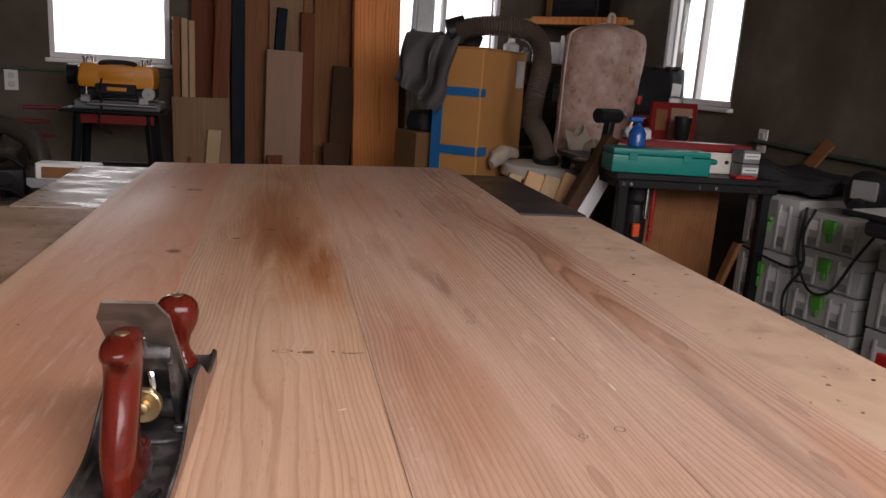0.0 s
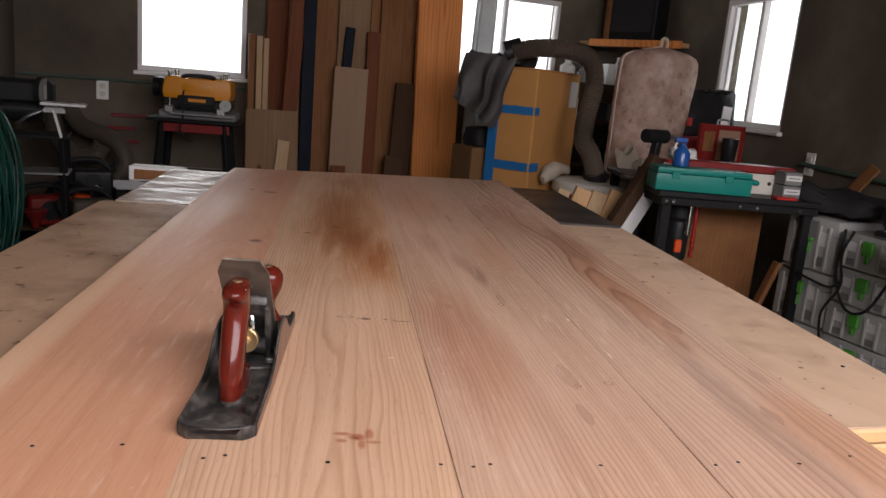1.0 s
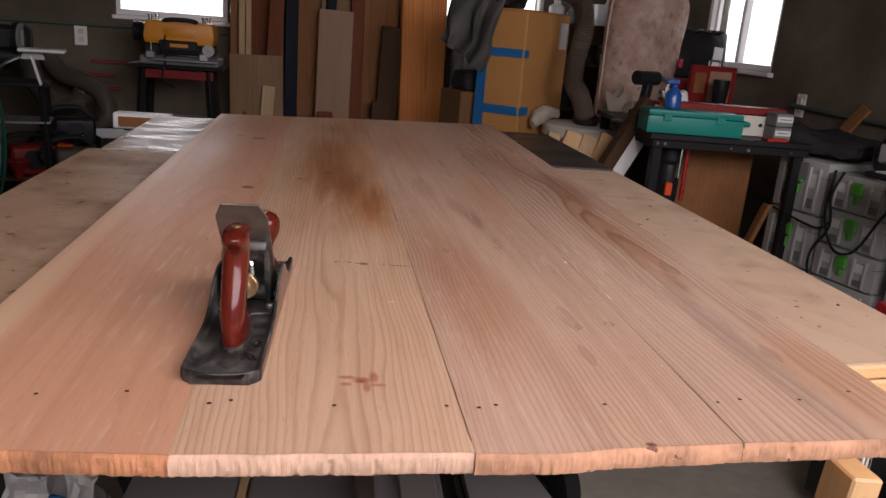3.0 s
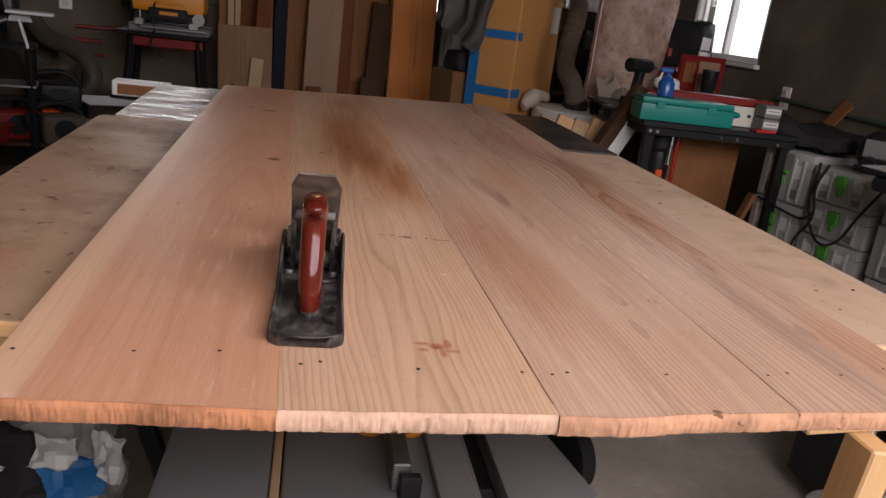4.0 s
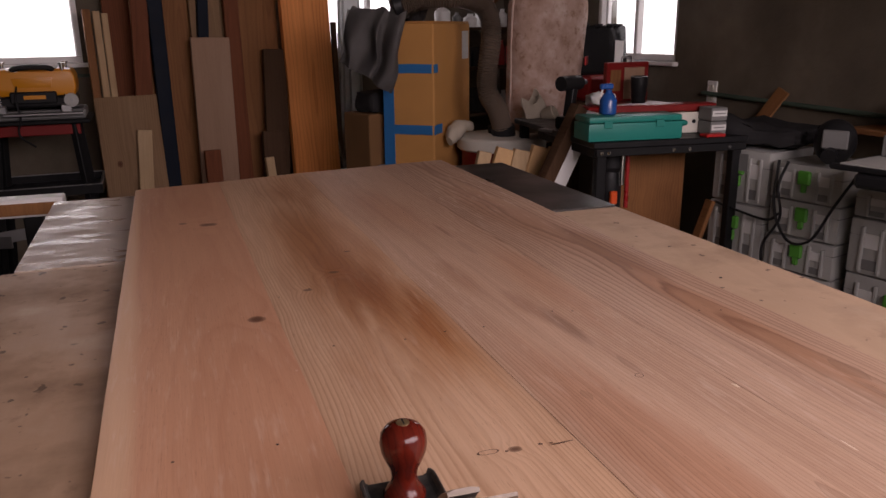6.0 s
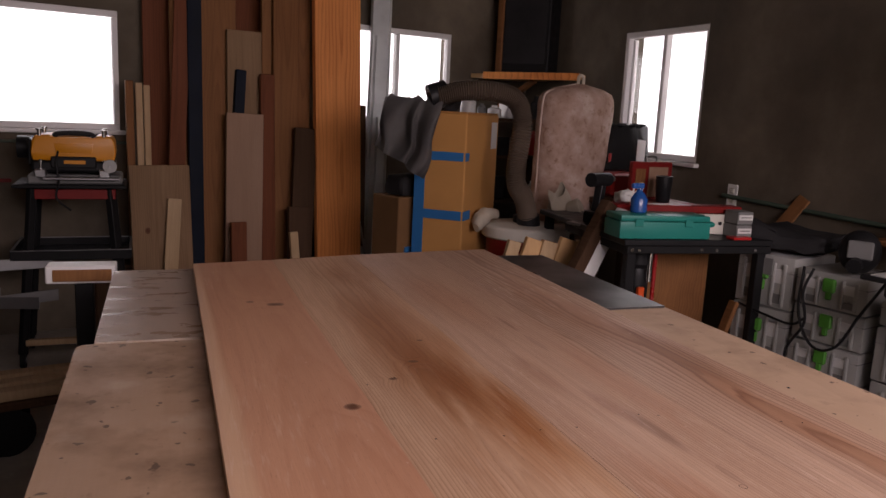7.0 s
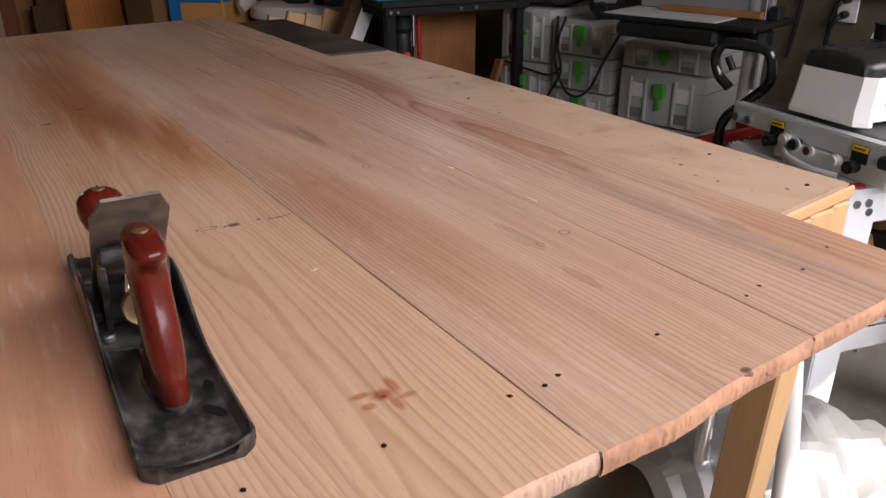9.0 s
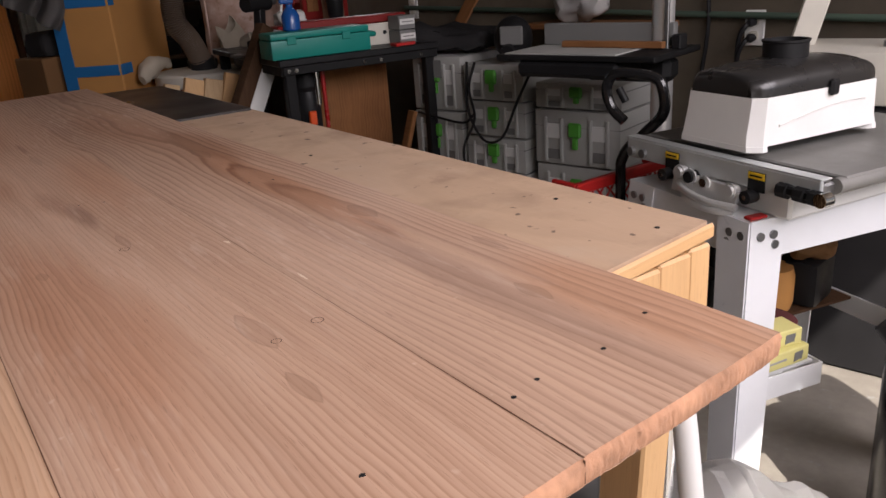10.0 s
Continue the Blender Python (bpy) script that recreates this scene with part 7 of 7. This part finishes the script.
part("tank", lathe(B(), [(0.135, 0.0), (0.145, 0.02), (0.148, 0.42), (0.138, 0.50), (0.12, 0.53)], seg=30), M["black_gloss"], vc)
part("motor_head", box(B(), (-0.01, 0.02, 0.60), (0.20, 0.20, 0.13), 0.04, pose(0, 0, 0, 0, 12, -20), 3), M["black"], vc)
part("sticker", box(B(), (-0.06, -0.088, 0.60), (0.05, 0.003, 0.05), 0.0, pose(0, 0, 0, 0, 12, -20)), M["paper"], vc, "white printed sticker")
part("hose_neck", sweep(B(), [(-0.10, 0.03, 0.50), (-0.14, 0.05, 0.52), (-0.15, 0.09, 0.56)], 0.035, 12, 6), M["black"], vc)
part("chrome_edge", sweep(B(), [(-0.150, -0.02, 0.03), (-0.152, -0.02, 0.25), (-0.150, -0.02, 0.44)], 0.004, 6), M["chrome"], vc)

# ---- cream machine by the outlet ----
cm = thing("scroll_saw", "cream machine with a white arm beside the outlet", "machine", room(2.22, 0.23, 0))
part("body", box(B(), (0.0, 0.0, 0.82), (0.30, 0.46, 0.14), 0.03, seg=2), M["white_dirty"], cm)
part("stand", box(B(), (0, 0, 0.375), (0.26, 0.40, 0.75), 0.01), M["dark"], cm)
part("arm", stick(B(), (-0.02, 0.195, 0.86), (0.0, 0.135, 1.12), 0.045, 0.062), M["white_dirty"], cm, "white slanting arm")
part("spindle", rod(B(), (-0.05, -0.04, 0.88), (-0.05, -0.04, 1.05), 0.009), M["chrome"], cm)
part("spindle_nut", rod(B(), (-0.05, -0.04, 0.885), (-0.05, -0.04, 0.905), 0.022, seg=8), M["steel"], cm)
solid("extension_lead", sweep(B(), [(-0.02, 0.14, 1.30), (-0.02, 0.13, 1.05), (-0.025, 0.12, 0.90), (-0.03, 0.14, 0.70)], 0.007, 6), M["black"], "black extension lead hanging down the wall", "extension lead", EASTM)

# ---- roller stand beyond the side bench ----
rs = thing("roller_stand", "white-edged roller support stand", "roller stand", pose(0, 0, 0))
part("roller_box", box(B(), (-0.805, 2.26, 0.825), (0.185, 0.07, 0.052), 0.004), M["white"], rs)
part("roller_face", box(B(), (-0.80, 2.223, 0.823), (0.155, 0.006, 0.034), 0.001), M["oak"], rs, "brown inset face")
part("post", box(B(), (-0.80, 2.27, 0.41), (0.05, 0.04, 0.80), 0.004), M["black_steel"], rs)
part("foot", box(B(), (-0.80, 2.27, 0.015), (0.36, 0.30, 0.03), 0.005), M["black_steel"], rs)
lt = thing("lumber_cart", "low cart with pale timber on it", "cart", room(-0.20, 3.20, 0))
part("deck", box(B(), (0, 0, 0.20), (0.40, 0.30, 0.03), 0.004), M["dark_board"], lt)
for y in (-0.10, 0.0, 0.10):
    part("timber", box(B(), (0.02, y, 0.235), (0.44, 0.06, 0.038), 0.003), M["blond"], lt)
for x in (-0.16, 0.16):
    for y in (-0.11, 0.11):
        part("wheel", rod(B(), (x, y - 0.015, 0.092), (x, y + 0.015, 0.092), 0.092, seg=18), M["tyre"], lt)

# ---- the crowded corner by the disc sander ----
dsn = thing("disc_sander", "old belt and disc sander on a steel stand", "disc sander", room(-0.76, 3.82, 0))
part("belt_body", box(B(), (-0.03, 0.04, 1.01), (0.26, 0.16, 0.12), 0.02), M["black"], dsn, "dark belt frame")
dsc = part("disc", rod(B(), (0.060, -0.048, 1.015), (0.070, -0.050, 1.015), 0.066, seg=36), M["grey_dark"], dsn, "worn grey sanding disc")
part("disc_hub", rod(B(), (0.070, -0.050, 1.015), (0.0712, -0.0503, 1.015), 0.036, seg=30), M["grey_case"], dsc, "pale worn centre")
part("disc_guard", rod(B(), (0.040, -0.044, 1.015), (0.058, -0.0476, 1.015), 0.071, seg=36), M["black_steel"], dsn)
part("tilt_table", box(B(), (0.155, -0.10, 0.965), (0.20, 0.13, 0.014), 0.003, pose(0, 0, 0, 0, 0, 0)), M["white"], dsn, "bright aluminium tilting table")
part("trunnion", prism(B(), [(0.06 + 0.05 * math.cos(a), 0.92 + 0.045 * math.sin(a)) for a in (math.pi * k / 10 for k in range(11))], 0.02, pose(0.05, -0.08, 0), 0.0), M["steel"], dsn)
part("motor", rod(B(), (-0.12, 0.03, 0.92), (0.05, 0.03, 0.92), 0.06, seg=20), M["black"], dsn)
part("base_plate", box(B(), (0, 0.02, 0.80), (0.34, 0.24, 0.02), 0.004), M["black_steel"], dsn)
part("strut", stick(B(), (0.10, -0.08, 0.95), (0.14, -0.10, 0.80), 0.016, 0.01), M["white"], dsn, "bright strut")
part("knob_arm", sweep(B(), [(-0.05, -0.10, 0.86), (0.0, -0.12, 0.90), (0.06, -0.11, 0.93)], 0.008, 8), M["steel"], dsn)
for x in (-0.14, 0.14):
    for y in (-0.08, 0.12):
        part("leg", stick(B(), (x * 1.2, y * 1.2, 0), (x, y, 0.79), 0.03, 0.03), M["black_steel"], dsn)
part("lower_plate", box(B(), (0.02, 0.0, 0.62), (0.30, 0.20, 0.012), 0.003), M["steel"], dsn)
for pts, r in (([(-0.74, 4.42, 0.90), (-0.70, 4.36, 0.74), (-0.60, 4.30, 0.64), (-0.50, 4.26, 0.66), (-0.46, 4.26, 0.72)], 0.05),
               ([(-0.66, 4.55, 0.90), (-0.58, 4.48, 0.80), (-0.46, 4.42, 0.76), (-0.37, 4.36, 0.70), (-0.34, 4.33, 0.60), (-0.40, 4.34, 0.52)], 0.05)):
    solid("flexible_duct", sweep(B(), pts, r, 14, 14, 0.045), M["hose_grey"], "grey ribbed flexible duct on the floor", "duct", ROOM, "flexible ducts", smooth=60)
lc = thing("low_shelf", "low dark shelf under the garden tools", "shelf", room(-0.64, 3.98, 0))
part("shelf_board", box(B(), (0, 0, 0.33), (0.52, 0.42, 0.02), 0.003), M["dark_board"], lc)
for x in (-0.25, 0.25):
    part("side_panel", box(B(), (x, 0, 0.16), (0.02, 0.42, 0.32), 0.003), M["dark_board"], lc)


def saw_tool(u, v, z, rz, mm, lab):
    """A chainsaw: rounded engine case, top handle, guard, pull cord cover and bar."""
    s = thing("chainsaw", lab, "chainsaw", room(u, v, z, rz))
    part("engine_case", box(B(), (0, 0, 0.075), (0.20, 0.12, 0.15), 0.03, seg=3), M[mm], s)
    part("fan_cover", rod(B(), (0.0, -0.072, 0.08), (0.0, -0.058, 0.08), 0.05, seg=20), M["black"], s)
    part("top_handle", sweep(B(), [(-0.12, 0, 0.06), (-0.16, 0, 0.12), (-0.10, 0, 0.19), (0.02, 0, 0.20), (0.09, 0, 0.15)], 0.014, 10), M["black"], s)
    part("hand_guard", box(B(), (0.11, 0, 0.17), (0.012, 0.10, 0.07), 0.004), M["black"], s)
    part("guide_bar", box(B(), (0.26, 0.03, 0.06), (0.34, 0.006, 0.055), 0.002), M["steel"], s)
    return s


saw_tool(-0.70, 3.86, 0.342, 20, "red_dark", "dark red chainsaw on the low shelf")
saw_tool(-0.575, 3.93, 0.342, -25, "orange", "bright orange chainsaw on the low shelf")
saw_tool(-0.485, 3.78, 0.342, 15, "hose_grey", "dark grey power saw on the low shelf")
saw_tool(-0.50, 4.05, 0.46, 5, "black", "black and grey power saw lying on the others")
solid("red_funnel", lathe(B(), [(0.03, 0), (0.035, 0.05), (0.085, 0.12), (0.085, 0.13), (0.075, 0.13)], seg=22), M["red_dark"], "dark red plastic funnel among the saws", "funnel", room(-0.745, 3.74, 0.345, 0, 0, 0) @ Matrix.Scale(0.7, 4))
sx2 = thing("long_box", "low dark grey box with a red panel", "box", room(-0.60, 3.62, 0, -6))
part("carton", box(B(), (0, 0, 0.10), (0.46, 0.20, 0.20), 0.006), M["grey_dark"], sx2)
part("red_panel", box(B(), (0.06, -0.102, 0.10), (0.14, 0.004, 0.07), 0.001), M["red_dark"], sx2)
oc = B()
lathe(oc, [(0.055, 0.0), (0.07, 0.02), (0.075, 0.12), (0.06, 0.20), (0.03, 0.24), (0.028, 0.26)], seg=22)
solid("orange_jug", oc, M["orange"], "round orange plastic jug on the floor", "jug", room(-0.84, 3.40, 0))
hs = thing("hose_coil", "tangled coil of thin green hose hung on a rack", "hose coil", room(-0.82, 2.72, 0))
random.seed(11)
for k in range(44):
    cx, cz = random.uniform(-0.02, 0.05), 0.70 + random.uniform(-0.06, 0.05)
    rx, rz2 = random.uniform(0.03, 0.13), random.uniform(0.18, 0.36)
    oy, ph = random.uniform(-0.10, 0.10), random.uniform(0, 6)
    pts = [(cx + rx * math.cos(ph + a), oy + 0.04 * math.sin(2 * a + k), cz + rz2 * math.sin(ph + a) * (1.15 if math.sin(ph + a) < 0 else 0.9)) for a in (2 * math.pi * i / 12 for i in range(13))]
    part("hose_loop", sweep(B(), pts, 0.0045, 6, 3), M["hose_green"], hs)
part("backing_board", box(B(), (-0.10, 0.0, 0.55), (0.03, 0.36, 1.06), 0.004), M["dark_board"], hs, "dark board behind the coil")
part("rack_post", stick(B(), (-0.06, 0, 0), (-0.06, 0, 1.05), 0.04, 0.04), M["black_steel"], hs, "black rack post")
part("rack_hook", rod(B(), (-0.06, -0.14, 1.0), (-0.06, 0.14, 1.0), 0.014), M["black_steel"], hs)
for z, u0 in ((0.86, -0.42), (0.78, -0.52), (0.70, -0.50)):
    solid("red_clamp", box(B(), (u0 + 0.11, NORTH - 0.02, z), (0.24, 0.03, 0.02), 0.003), M["red_dark"], "red bar clamp hung on the wall", "clamp", ROOM, "bar clamps on the wall")
solid("dark_crate", box(B(), (0, 0, 0.20), (0.26, 0.20, 0.40), 0.01), M["dark_board"], "dark wooden crate behind the planer stand", "crate", room(0.30, 4.60, 0) @ pose(0, -0.02, 0))
gl = B()
bmesh.ops.create_icosphere(gl, subdivisions=3, radius=0.055, matrix=Matrix.Diagonal((1.3, 0.8, 0.62, 1)))
solid("work_glove", rumple(gl, 0.022, 22), M["card_dark"], "crumpled brown leather work glove on the charger", "glove", on_shelf(0.345, 0.352, 0.5635, 20), smooth=60)
